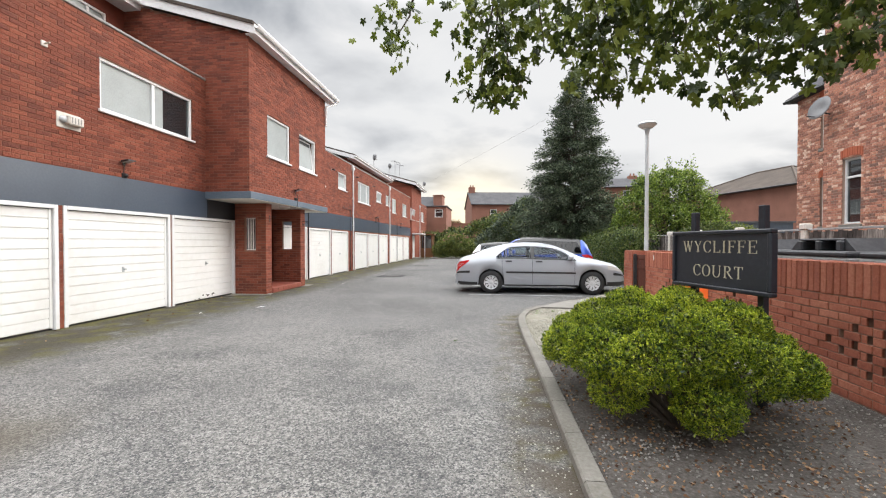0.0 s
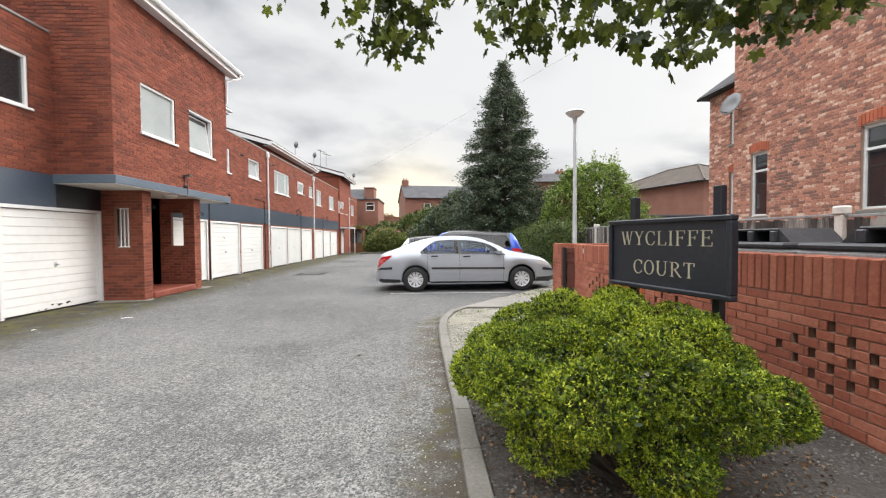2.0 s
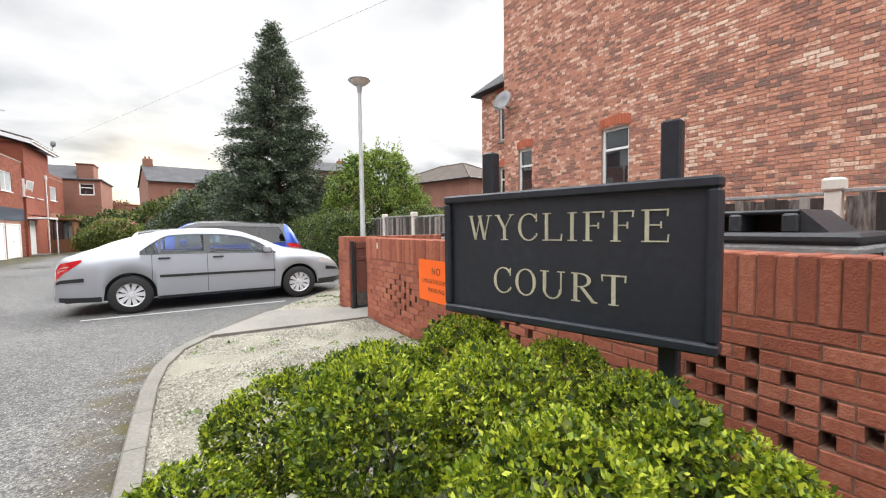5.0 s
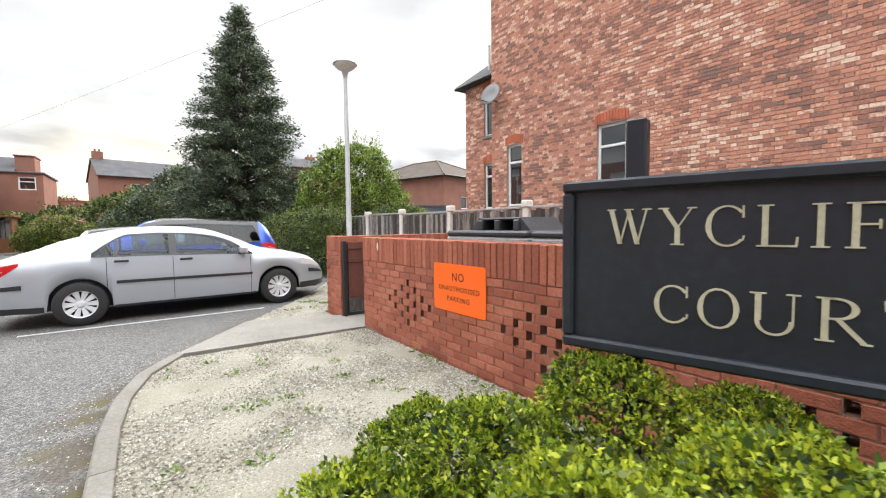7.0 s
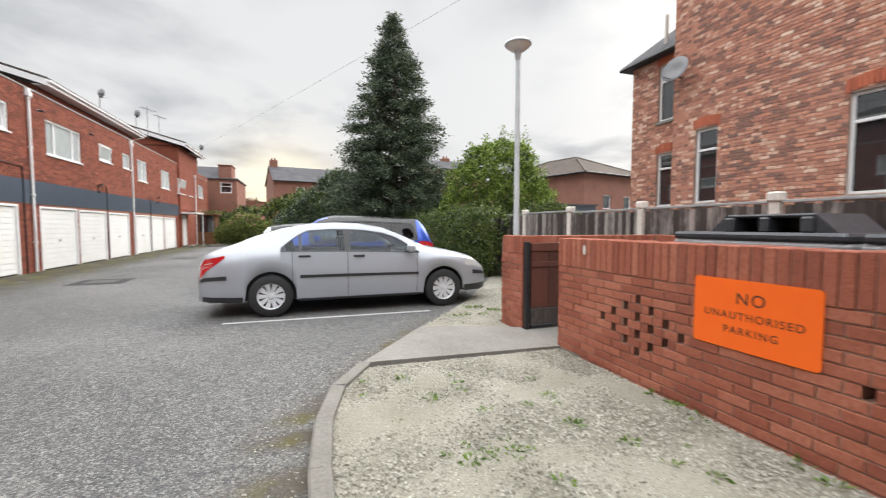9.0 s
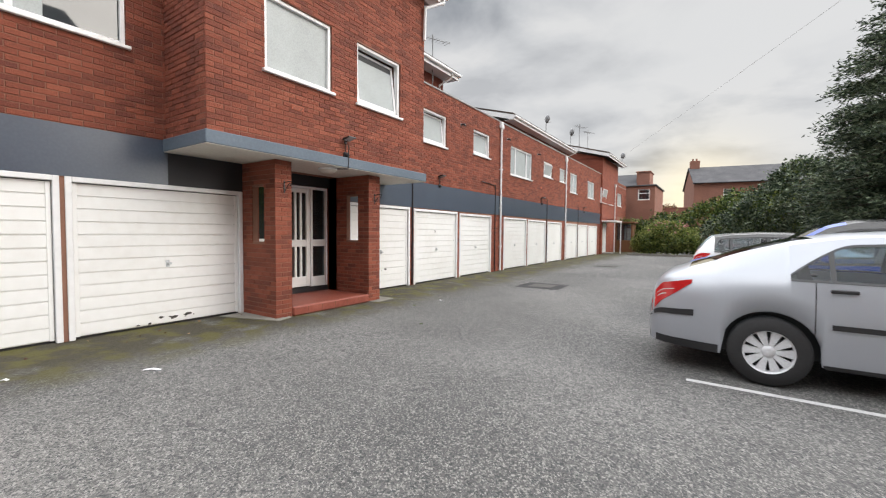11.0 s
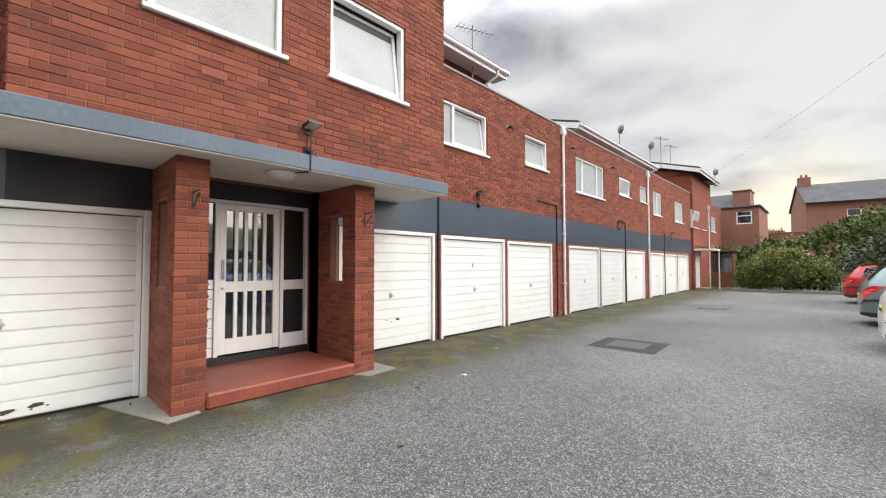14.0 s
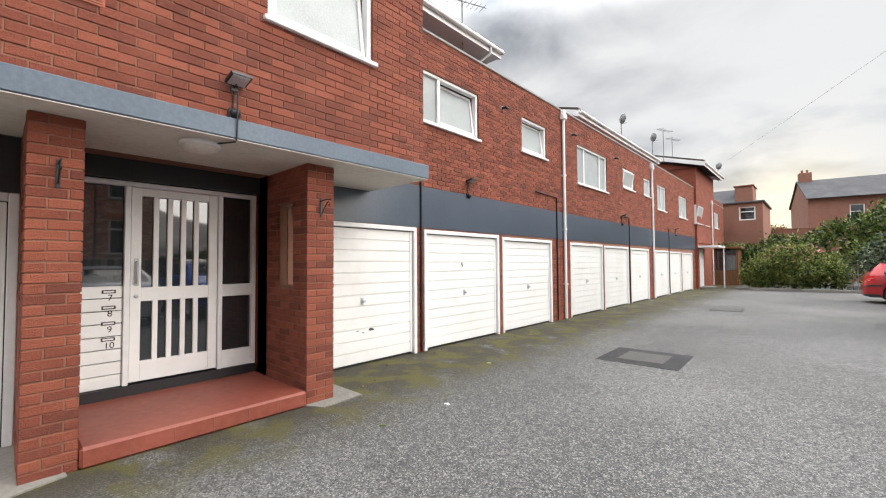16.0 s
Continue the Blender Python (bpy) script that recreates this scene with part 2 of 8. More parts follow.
    L(add.outputs[0], bp.inputs["Height"]); L(bp.outputs[0], b.inputs["Normal"])
    return m


M_ASPHALT = asphalt_material()
M_BRICK = material("red_rustic_brick", (0.222, 0.057, 0.031), 0.85, (0.118, 0.031, 0.020), (0.315, 0.092, 0.050), 2.0, 45, 0.9, 70, piece=0.38, stretch=(1, 1, 2.6))
M_MORTAR = material("brown_mortar", (0.25, 0.125, 0.085), 0.95, scale=4, bump=0.3)
M_WALLBRICK = material("garden_wall_brick", (0.33, 0.098, 0.055), 0.85, (0.22, 0.064, 0.04), (0.45, 0.17, 0.105), 1.6, 40, 0.6, 90, piece=0.32)
M_WALLMORTAR = material("grey_brown_mortar", (0.26, 0.15, 0.11), 0.95, scale=4, bump=0.3)
M_OLDBRICK = material("weathered_common_brick", (0.53, 0.255, 0.180), 0.9, (0.22, 0.13, 0.105), (0.76, 0.56, 0.44), 0.9, 22, 0.9, 60, piece=0.52, amount=0.5)
tones = M_OLDBRICK.node_tree.nodes["Color Ramp"].color_ramp.elements
for pos, tone in ((0.36, (0.36, 0.155, 0.110)), (0.62, (0.53, 0.225, 0.140))):
    tones.new(pos).color = (*tone, 1)
M_OLDMORTAR = material("pale_lime_mortar", (0.42, 0.31, 0.245), 0.95, scale=2, bump=0.4)
M_FARBRICK = material("far_brick", (0.25, 0.115, 0.082), 0.9, scale=1.2, fine=14, bump=0.3)
M_ARCH = material("rubbed_orange_brick", (0.45, 0.12, 0.06), 0.8, scale=3, piece=0.25)
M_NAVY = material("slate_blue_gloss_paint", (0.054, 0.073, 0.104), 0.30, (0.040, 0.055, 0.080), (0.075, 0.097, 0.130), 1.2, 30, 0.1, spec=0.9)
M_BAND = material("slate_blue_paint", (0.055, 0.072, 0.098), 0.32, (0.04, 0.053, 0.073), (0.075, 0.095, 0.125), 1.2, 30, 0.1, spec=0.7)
M_SLAB = material("slab_blue_paint", (0.10, 0.135, 0.175), 0.55, (0.07, 0.095, 0.125), (0.15, 0.185, 0.22), 1.2, 30, 0.15)
M_DARKPAINT = material("black_paint", (0.018, 0.019, 0.022), 0.5, scale=2)
M_SOFFIT = material("cream_soffit_paint", (0.66, 0.62, 0.56), 0.7, (0.5, 0.46, 0.41), (0.74, 0.71, 0.66), 1.5, 20, 0.1)
M_WHITE = material("white_upvc", (0.80, 0.80, 0.80), 0.35, (0.70, 0.70, 0.69), (0.86, 0.86, 0.86), 1.5, 12, 0.0)
M_DOORWHITE = material("white_door_paint", (0.82, 0.82, 0.80), 0.4, (0.73, 0.715, 0.68), (0.88, 0.88, 0.87), 0.9, 9, 0.06, 40, amount=0.65)
M_GREY = material("grey_coping", (0.30, 0.29, 0.28), 0.8)
M_LEAD = material("dark_felt_roof", (0.09, 0.09, 0.095), 0.9, scale=2, bump=0.4)
M_SLATE = material("roof_slate", (0.080, 0.079, 0.084), 0.85, (0.045, 0.045, 0.05), (0.14, 0.137, 0.14), 1.0, 12, 0.3, piece=0.3, spec=0.25)
M_TILE = material("brown_roof_tile", (0.088, 0.070, 0.058), 0.9, (0.05, 0.042, 0.036), (0.14, 0.112, 0.092), 1.0, 12, 0.3, piece=0.3, spec=0.2)
M_PANE = glass_material("window_pane")
# one pale pane colour for net curtains and the sky reflected in the glass
M_CURTAIN_SKY = material("curtain_sky_tone", (0.36, 0.39, 0.39), 0.3, scale=2.0, bump=0.0, spec=0.35)
M_CONCRETE = material("concrete", (0.22, 0.207, 0.182), 0.9, (0.14, 0.132, 0.116), (0.30, 0.286, 0.256), 1.6, 35, 0.4, 60)
M_KERB = material("kerb_concrete", (0.20, 0.188, 0.163), 0.9, (0.12, 0.112, 0.092), (0.28, 0.266, 0.24), 2.5, 40, 0.45, 80, piece=0.2)
M_GRAVEL = material("limestone_gravel", (0.265, 0.25, 0.198), 0.95, (0.085, 0.079, 0.05), (0.41, 0.39, 0.33), 1.6, 75, 1.0, 60, amount=0.36)
M_STONE = material("gravel_stone", (0.40, 0.382, 0.322), 0.9, (0.15, 0.14, 0.105), (0.57, 0.55, 0.48), 2, 60, 0.3, piece=0.5)
M_GREYSTONE = material("grey_chipping", (0.16, 0.152, 0.138), 0.95, (0.07, 0.066, 0.058), (0.30, 0.288, 0.265), 2, 60, 0.3, piece=0.5)
M_SOIL = material("gravelly_soil", (0.072, 0.063, 0.055), 0.95, (0.026, 0.022, 0.018), (0.18, 0.168, 0.152), 2.2, 45, 1.0, 40, amount=0.4)
M_STEP = material("red_painted_step", (0.235, 0.060, 0.038), 0.5, (0.15, 0.038, 0.026), (0.31, 0.092, 0.06), 1.5, 15, 0.15)
M_BLACK = material("black_plastic", (0.02, 0.02, 0.022), 0.4, bump=0.05)
M_SIGN = material("black_sign_paint", (0.016, 0.020, 0.029), 0.42, (0.010, 0.013, 0.019), (0.028, 0.034, 0.046), 3, 30, 0.08, 40)
M_GILT = material("faded_gold_letter", (0.50, 0.47, 0.34), 0.5, scale=6, bump=0.05)
M_ORANGE = material("orange_plate", (0.95, 0.145, 0.005), 0.45, (0.9, 0.13, 0.004), (0.97, 0.16, 0.008), 1, 6, 0.0)
M_INK = material("dark_ink", (0.03, 0.02, 0.015), 0.6, bump=0.0)
M_FENCE = material("weathered_fence_board", (0.066, 0.053, 0.047), 0.9, (0.026, 0.021, 0.019), (0.36, 0.33, 0.30), 2.0, 14, 0.5, 40, piece=0.45, amount=0.55, stretch=(3, 3, 0.5))
M_STEEL = material("galvanised_steel", (0.50, 0.52, 0.53), 0.45, scale=3, metal=0.35, bump=0.03)
M_DULLMETAL = material("dull_aerial_metal", (0.21, 0.21, 0.215), 0.6, scale=4, metal=0.2, bump=0.0)
M_RUBBER = material("tyre_rubber", (0.022, 0.022, 0.023), 0.85)
M_ALLOY = material("wheel_silver", (0.66, 0.67, 0.69), 0.38, scale=4, metal=0.2, bump=0.0)
M_BIN = material("bin_plastic", (0.035, 0.037, 0.042), 0.5, (0.025, 0.026, 0.03), (0.075, 0.078, 0.085), 2, 20, 0.1)
# bin rim's reflected sheen as a pale colour; also the fence's pale rail
M_BINRIM = material("rim_sheen_and_rail_grey", (0.32, 0.32, 0.32), 0.5, (0.16, 0.16, 0.16), (0.5, 0.5, 0.5), 3, 25, 0.1)
M_WOOD = material("brown_stained_wood", (0.17, 0.075, 0.03), 0.7, scale=3, stretch=(3, 3, 0.5))
M_GATE = material("red_brown_wood_stain", (0.095, 0.029, 0.019), 0.75, (0.055, 0.018, 0.012), (0.15, 0.05, 0.031), 3, 30, 0.4, 40, piece=0.3, stretch=(3, 3, 0.5))
M_BARK = material("bark", (0.075, 0.058, 0.045), 0.95, scale=6, bump=0.8, bump_scale=30)


def leaf_material(name, base, dark, light, rough=0.45, through=0.25, piece=0.8):
    m = material(name, base, rough, dark, light, 1.4, 25, 0.0, piece=piece, amount=0.7, spec=0.4)
    nt = m.node_tree
    N, L = nt.nodes.new, nt.links.new
    b = nt.nodes["Principled BSDF"]
    tr, mx = N("ShaderNodeBsdfTranslucent"), N("ShaderNodeMixShader")
    L(b.inputs["Base Color"].links[0].from_socket, tr.inputs[0])
    mx.inputs[0].default_value = through
    L(b.outputs[0], mx.inputs[1]); L(tr.outputs[0], mx.inputs[2])
    L(mx.outputs[0], nt.nodes["Material Output"].inputs[0])
    return m


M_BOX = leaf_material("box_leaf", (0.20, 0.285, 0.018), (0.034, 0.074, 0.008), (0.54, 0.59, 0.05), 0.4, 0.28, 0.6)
M_CONIFER = leaf_material("conifer_leaf", (0.058, 0.088, 0.048), (0.018, 0.033, 0.019), (0.17, 0.205, 0.125), 0.5, 0.15)
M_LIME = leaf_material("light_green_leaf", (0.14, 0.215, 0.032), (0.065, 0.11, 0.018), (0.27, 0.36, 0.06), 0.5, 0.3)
# hedge green, also the dark inner leaves that stand for shade in foliage
M_HEDGE_AND_SHADE = leaf_material("hedge_and_shade_leaf", (0.058, 0.105, 0.021), (0.018, 0.036, 0.009), (0.18, 0.21, 0.05), 0.5, 0.25)
M_MAPLE = leaf_material("sycamore_leaf", (0.075, 0.105, 0.017), (0.028, 0.046, 0.009), (0.17, 0.21, 0.032), 0.45, 0.32)
M_YELLOWBUSH = leaf_material("yellow_green_leaf", (0.15, 0.19, 0.04), (0.05, 0.08, 0.02), (0.28, 0.30, 0.08), 0.5, 0.3)
M_PINK = leaf_material("dusky_pink_flower", (0.42, 0.20, 0.17), (0.3, 0.12, 0.1), (0.5, 0.3, 0.26), 0.6, 0.2)
M_DRYLEAF = leaf_material("dry_leaf", (0.17, 0.092, 0.046), (0.08, 0.042, 0.024), (0.34, 0.21, 0.11), 0.7, 0.15)
M_WEED = leaf_material("weed_leaf", (0.13, 0.22, 0.035), (0.07, 0.12, 0.02), (0.22, 0.33, 0.06), 0.5, 0.25)


# ---- mesh building ----
class Shape:
    """Vertices and faces gathered from simple solids."""

    def __init__(self):
        self.v, self.f, self.smooth = [], [], []

    def add(self, verts, faces, smooth=False):
        n = len(self.v)
        self.v.extend(tuple(p) for p in verts)
        self.f.extend(tuple(i + n for i in q) for q in faces)
        self.smooth.extend([smooth] * len(faces))
        return self

    def box(self, x0, x1, y0, y1, z0, z1, c=0.0):
        """A box; c cuts its edges."""
        x0, x1 = min(x0, x1), max(x0, x1)
        y0, y1 = min(y0, y1), max(y0, y1)
        z0, z1 = min(z0, z1), max(z0, z1)
        if c <= 0:
            v = [(x, y, z) for z in (z0, z1) for y in (y0, y1) for x in (x0, x1)]
            return self.add(v, [(0, 2, 3, 1), (4, 5, 7, 6), (0, 1, 5, 4), (2, 6, 7, 3), (0, 4, 6, 2), (1, 3, 7, 5)])
        bm = bmesh.new()
        bmesh.ops.create_cube(bm, size=1)
        for p in bm.verts:
            p.co = ((x0 + x1) / 2 + p.co.x * (x1 - x0), (y0 + y1) / 2 + p.co.y * (y1 - y0), (z0 + z1) / 2 + p.co.z * (z1 - z0))
        c = min(c, 0.45 * min(x1 - x0, y1 - y0, z1 - z0))
        bmesh.ops.bevel(bm, geom=bm.edges[:], offset=c, segments=1, profile=0.5, affect="EDGES")
        bm.verts.index_update()
        self.add([p.co[:] for p in bm.verts], [[p.index for p in q.verts] for q in bm.faces])
        bm.free()
        return self

    def tube(self, pts, radii, n=10, cap=True):
        """A round tube along points."""
        pts = [Vector(p) for p in pts]
        if not hasattr(radii, "__len__"):
            radii = [radii] * len(pts)
        rings = []
        for i, p in enumerate(pts):
            d = (pts[min(i + 1, len(pts) - 1)] - pts[max(i - 1, 0)]).normalized()
            a = d.orthogonal().normalized() if i == 0 else (side - d * side.dot(d)).normalized()
            side = a
            b = d.cross(a)
            rings.append([p + (a * math.cos(k * math.tau / n) + b * math.sin(k * math.tau / n)) * radii[i] for k in range(n)])
        v = [q for r in rings for q in r]
        f = [(i * n + k, i * n + (k + 1) % n, (i + 1) * n + (k + 1) % n, (i + 1) * n + k) for i in range(len(pts) - 1) for k in range(n)]
        self.add(v, f, True)
        if cap:
            self.add(rings[0], [tuple(range(n - 1, -1, -1))])
            self.add(rings[-1], [tuple(range(n))])
        return self

    def lathe(self, profile, n=24, axis="z", at=(0, 0, 0)):
        """Turn a profile of (radius, height) round an axis."""
        v, f = [], []
        for r, h in profile:
            for k in range(n):
                a = k * math.tau / n
                c, s = r * math.cos(a), r * math.sin(a)
                p = {"z": (c, s, h), "y": (c, h, s), "x": (h, c, s)}[axis]
                v.append((p[0] + at[0], p[1] + at[1], p[2] + at[2]))
        for i in range(len(profile) - 1):
            for k in range(n):
                f.append((i * n + k, i * n + (k + 1) % n, (i + 1) * n + (k + 1) % n, (i + 1) * n + k))
        return self.add(v, f, True)

    def prism(self, outline, depth, place):
        """A flat outline (u, v) made depth thick; place(u, v, w) gives the point."""
        n = len(outline)
        v = [place(u, w, 0) for u, w in outline] + [place(u, w, depth) for u, w in outline]
        f = [tuple(range(n - 1, -1, -1)), tuple(range(n, 2 * n))]
        f += [(i, (i + 1) % n, n + (i + 1) % n, n + i) for i in range(n)]
        return self.add(v, f)

    def mesh(self, name, mat, flip_check=True):
        me = bpy.data.meshes.new(name)
        me.from_pydata(self.v, [], self.f)
        me.polygons.foreach_set("use_smooth", self.smooth)
        if mat:
            me.materials.append(mat)
        if flip_check and len(self.f) < 20000:
            bm = bmesh.new()
            bm.from_mesh(me)
            bmesh.ops.recalc_face_normals(bm, faces=bm.faces[:])
            bm.to_mesh(me)
            bm.free()
        me.update()
        return me


def part(name, shape, mat, parent, label=""):
    ob = new(name, shape.mesh(name, mat) if isinstance(shape, Shape) else shape)
    ob.parent = parent
    if label:
        ob["label"] = label
    return ob


def thing(name, label, category, at=(0, 0, 0), rz=0.0, group="", kind=""):
    ob = new(name)
    ob.empty_display_size = 0.2
    ob.matrix_basis = pose(*at, 0, 0, rz)
    return tagged(ob, label, category, group, kind)


def solid(name, shape, mat, label="", category="", group="", kind="", at=(0, 0, 0), rz=0.0):
    ob = new(name, shape.mesh(name, mat))
    ob.matrix_basis = pose(*at, 0, 0, rz)
    return tagged(ob, label, category, group, kind)


def letters(text, size, mat, parent, m, name="lettering", depth=0.004, spread=1.0):
    """Raised lettering in the built-in font, as a mesh."""
    cu = bpy.data.curves.new(name, "FONT")
    cu.body, cu.size, cu.extrude = text, size, depth
    cu.align_x, cu.align_y, cu.space_character = "CENTER", "CENTER", spread
    tmp = bpy.data.objects.new(name, cu)
    scene.collection.objects.link(tmp)
    me = bpy.data.meshes.new_from_object(tmp.evaluated_get(bpy.context.evaluated_depsgraph_get()))
    bpy.data.objects.remove(tmp)
    bpy.data.curves.remove(cu)
    me.materials.clear()
    me.materials.append(mat)
    ob = new(name, me)
    ob.parent = parent
    ob.matrix_basis = m
    return ob


def wall_cells(u0, u1, z0, z1, holes):
    """Cut a wall's rectangle into cells that leave the holes open."""
    us = sorted({u0, u1, *[min(max(a, u0), u1) for h in holes for a in h[:2]]})
    zs = sorted({z0, z1, *[min(max(a, z0), z1) for h in holes for a in h[2:]]})
    out = []
    for z_a, z_b in zip(zs, zs[1:]):
        run = None
        for a, b in zip(us, us[1:]):
            mu, mz = (a + b) / 2, (z_a + z_b) / 2
            if any(h[0] < mu < h[1] and h[2] < mz < h[3] for h in holes):
                if run:
                    out.append((*run, z_a, z_b))
                run = None
            else:
                run = (run[0], b) if run else (a, b)
        if run:
            out.append((*run, z_a, z_b))
    return out


def brick_cells(u0, u1, z0, z1, holes=(), length=0.215, course=0.075, joint=0.010, start=0, headers=False):
    """Stretcher bond, or stretchers and headers by turns, cut round the holes."""
    rng = random.Random(int(u0 * 91 + z0 * 37) + 5)
    out = []
    rows = max(1, round((z1 - z0) / course))
    course = (z1 - z0) / rows
    pitch = length + joint
    for r in range(rows):
        za, zb = z0 + r * course + joint / 2, z0 + (r + 1) * course - joint / 2
        cuts = [(h[0], h[1]) for h in holes if h[2] < (za + zb) / 2 < h[3]]
        u = u0 - ((pitch + 0.1125) / 2 if headers else pitch / 2) * ((r + start) % 2)
        turn = 0
        while u < u1:
            size = 0.1025 if headers and turn % 2 else length
            turn += 1
            spans = [(max(u, u0), min(u + size, u1))]
            for c0, c1 in cuts:
                nxt = []
                for a, b in spans:
                    if c1 <= a or c0 >= b:
                        nxt.append((a, b))
                    else:
                        nxt += [(a, c0), (c1, b)]
                spans = nxt
            for a, b in spans:
                if b - a > 0.012:
                    j = rng.uniform(-0.002, 0.002)
                    out.append((a, b, za + j, zb + j))
            u += size + joint
    return out


def brick_shape(cells, place, proud=0.008, c=0.004, seed=1):
    """place(u, w, z): w is outwards from the mortar face."""
    s = Shape()
    rng = random.Random(seed)
    V, F = [], []
    for a, b, za, zb in cells:
        p = proud + rng.uniform(-0.003, 0.003)
        n = len(V)
        V += [place(a, -0.01, za), place(b, -0.01, za), place(b, -0.01, zb), place(a, -0.01, zb)]
        V += [place(a, p - c, za), place(b, p - c, za), place(b, p - c, zb), place(a, p - c, zb)]
        V += [place(a + c, p, za + c), place(b - c, p, za + c), place(b - c, p, zb - c), place(a + c, p, zb - c)]
        for k in range(4):
            l = (k + 1) % 4
            F += [(n + k, n + l, n + 4 + l, n + 4 + k), (n + 4 + k, n + 4 + l, n + 8 + l, n + 8 + k)]
        F.append((n + 8, n + 9, n + 10, n + 11))
    s.add(V, F)
    return s


PIECES = {}


def lay_bricks(parent, cells, place, mat, near=None, name="brick", proud=0.008, seed=1, limit=290):
    """Bricks on a wall: those within near=(u0, u1, z0, z1) as pieces of their own, the rest in one part."""
    single, rest = [], []
    for c in cells:
        hit = near and near[0] <= c[0] and c[1] <= near[1] and near[2] <= c[2] and c[3] <= near[3] and len(single) < limit
        (single if hit else rest).append(c)
    if rest:
        me = brick_shape(rest, place, proud, seed=seed).mesh("bricks", mat, False)
        ob = new("bricks", me)
        ob.parent = parent
        ob["kind"] = "stuff"
    o = Vector(place(0, 0, 0))
    ux, wx = Vector(place(1, 0, 0)) - o, Vector(place(0, 1, 0)) - o
    for i, (a, b, za, zb) in enumerate(single):
        key = (mat.name, round(b - a, 3), round(zb - za, 3), tuple(ux), tuple(wx), i % 3)
        if key not in PIECES:
            local = lambda u, w, z: tuple(ux * u + wx * w + Vector((0, 0, z)))
            PIECES[key] = brick_shape([(0, b - a, 0, zb - za)], local, proud, seed=i).mesh(name, mat, False)
        ob = new(name, PIECES[key])
        ob.parent = parent
        ob.location = place(a, 0, za)


# ---- ground ----
def ground_sheet():
    s = Shape()
    xs = [-600, -60, -12, -6, -3, 0, 3, 6, 12, 60, 600]
    ys = [-600, -60, -6, 0, 6, 12, 18, 30, 60, 120, 600]
    v = [(x, y, 0.0) for y in ys for x in xs]
    n = len(xs)
    f = [(j * n + i, j * n + i + 1, (j + 1) * n + i + 1, (j + 1) * n + i) for j in range(len(ys) - 1) for i in range(n - 1)]
    return s.add(v, f)


solid("ground", ground_sheet(), M_ASPHALT, "worn grey tarmac car park with moss along its edges", "ground", kind="structure")

# kerb line, outer edge
KERB = [(0.72, -4.0), (0.72, 2.5), (0.71, 4.4), (0.665, 6.4), (0.67, 7.6), (0.76, 8.3), (0.92, 8.72), (1.16, 9.08)]
EDGE = [(1.16, 9.08), (1.56, 9.58), (2.04, 10.2), (2.74, 11.05), (3.3, 11.75)]


def along(line, step):
    """Points at even steps along a line."""
    out, left = [Vector(line[0])], step
    for a, b in zip(line, line[1:]):
        a, b = Vector(a), Vector(b)
        d = (b - a).length
        while left <= d:
            out.append(a + (b - a) * (left / d))
            left += step
        left -= d
    return out


def kerb():
    t = thing("kerb", "concrete kerb stones edging the gravel bed", "kerb", kind="structure")
    pts = along(KERB, 0.6) + [Vector(KERB[-1])]
    for a, b in zip(pts, pts[1:]):
        d = (b - a).normalized()
        if (b - a).length < 0.1:
            continue
        nrm = Vector((d.y, -d.x))
        a2, b2 = a + d * 0.004, b - d * 0.004
        w, h, c = 0.125, 0.075, 0.014
        sec = [(0, -0.05), (0, h - c), (c, h), (w - 0.006, h), (w, h - 0.006), (w, -0.05)]
        v = [(p.x + nrm.x * u, p.y + nrm.y * u, z) for p in (a2, b2) for u, z in sec]
        n = len(sec)
        s = Shape().add(v, [tuple(range(n)), tuple(range(2 * n - 1, n - 1, -1))] + [(i, (i + 1) % n, n + (i + 1) % n, n + i) for i in range(n)])
        part("kerb_stone", s, M_KERB, t)


kerb()


def bed_sheet(outline, z, wave, cell=0.12, seed=3):
    """An uneven sheet inside an outline."""
    bm = bmesh.new()
    bm.faces.new([bm.verts.new((x, y, z)) for x, y in outline])
    xs, ys = [p[0] for p in outline], [p[1] for p in outline]
    for axis, lo, hi in ((0, min(xs), max(xs)), (1, min(ys), max(ys))):
        k = lo + cell
        while k < hi:
            co, no = ((k, 0, 0), (1, 0, 0)) if axis == 0 else ((0, k, 0), (0, 1, 0))
            bmesh.ops.bisect_plane(bm, geom=bm.verts[:] + bm.edges[:] + bm.faces[:], plane_co=co, plane_no=no)
            k += cell
    for p in bm.verts:
        if not p.is_boundary:
            p.co.z += wave * noise.fractal(Vector((p.co.x * 1.7, p.co.y * 1.7, seed)), 1, 2, 3)
    bm.verts.index_update()
    s = Shape().add([p.co[:] for p in bm.verts], [[q.index for q in f.verts] for f in bm.faces], True)
    bm.free()
    return s


KIN = [(0.845, -4.0), (0.845, 2.5), (0.835, 4.4), (0.79, 6.4), (0.795, 7.6), (0.87, 8.24), (1.02, 8.64), (1.24, 8.97)]
solid("gravel_bed", bed_sheet([(0.795, 5.3)] + KIN[3:] + [(3.30, 8.88), (3.32, 5.0)], 0.045, 0.02), M_GRAVEL, "pale limestone gravel bed with small weeds", "gravel bed", kind="structure")
solid("planting_bed", bed_sheet(KIN[:3] + [(0.815, 5.3), (3.32, 5.0), (3.32, -4.0)], 0.046, 0.03), M_SOIL, "dark soil and leaf litter bed under the shrub", "planting bed", kind="structure")
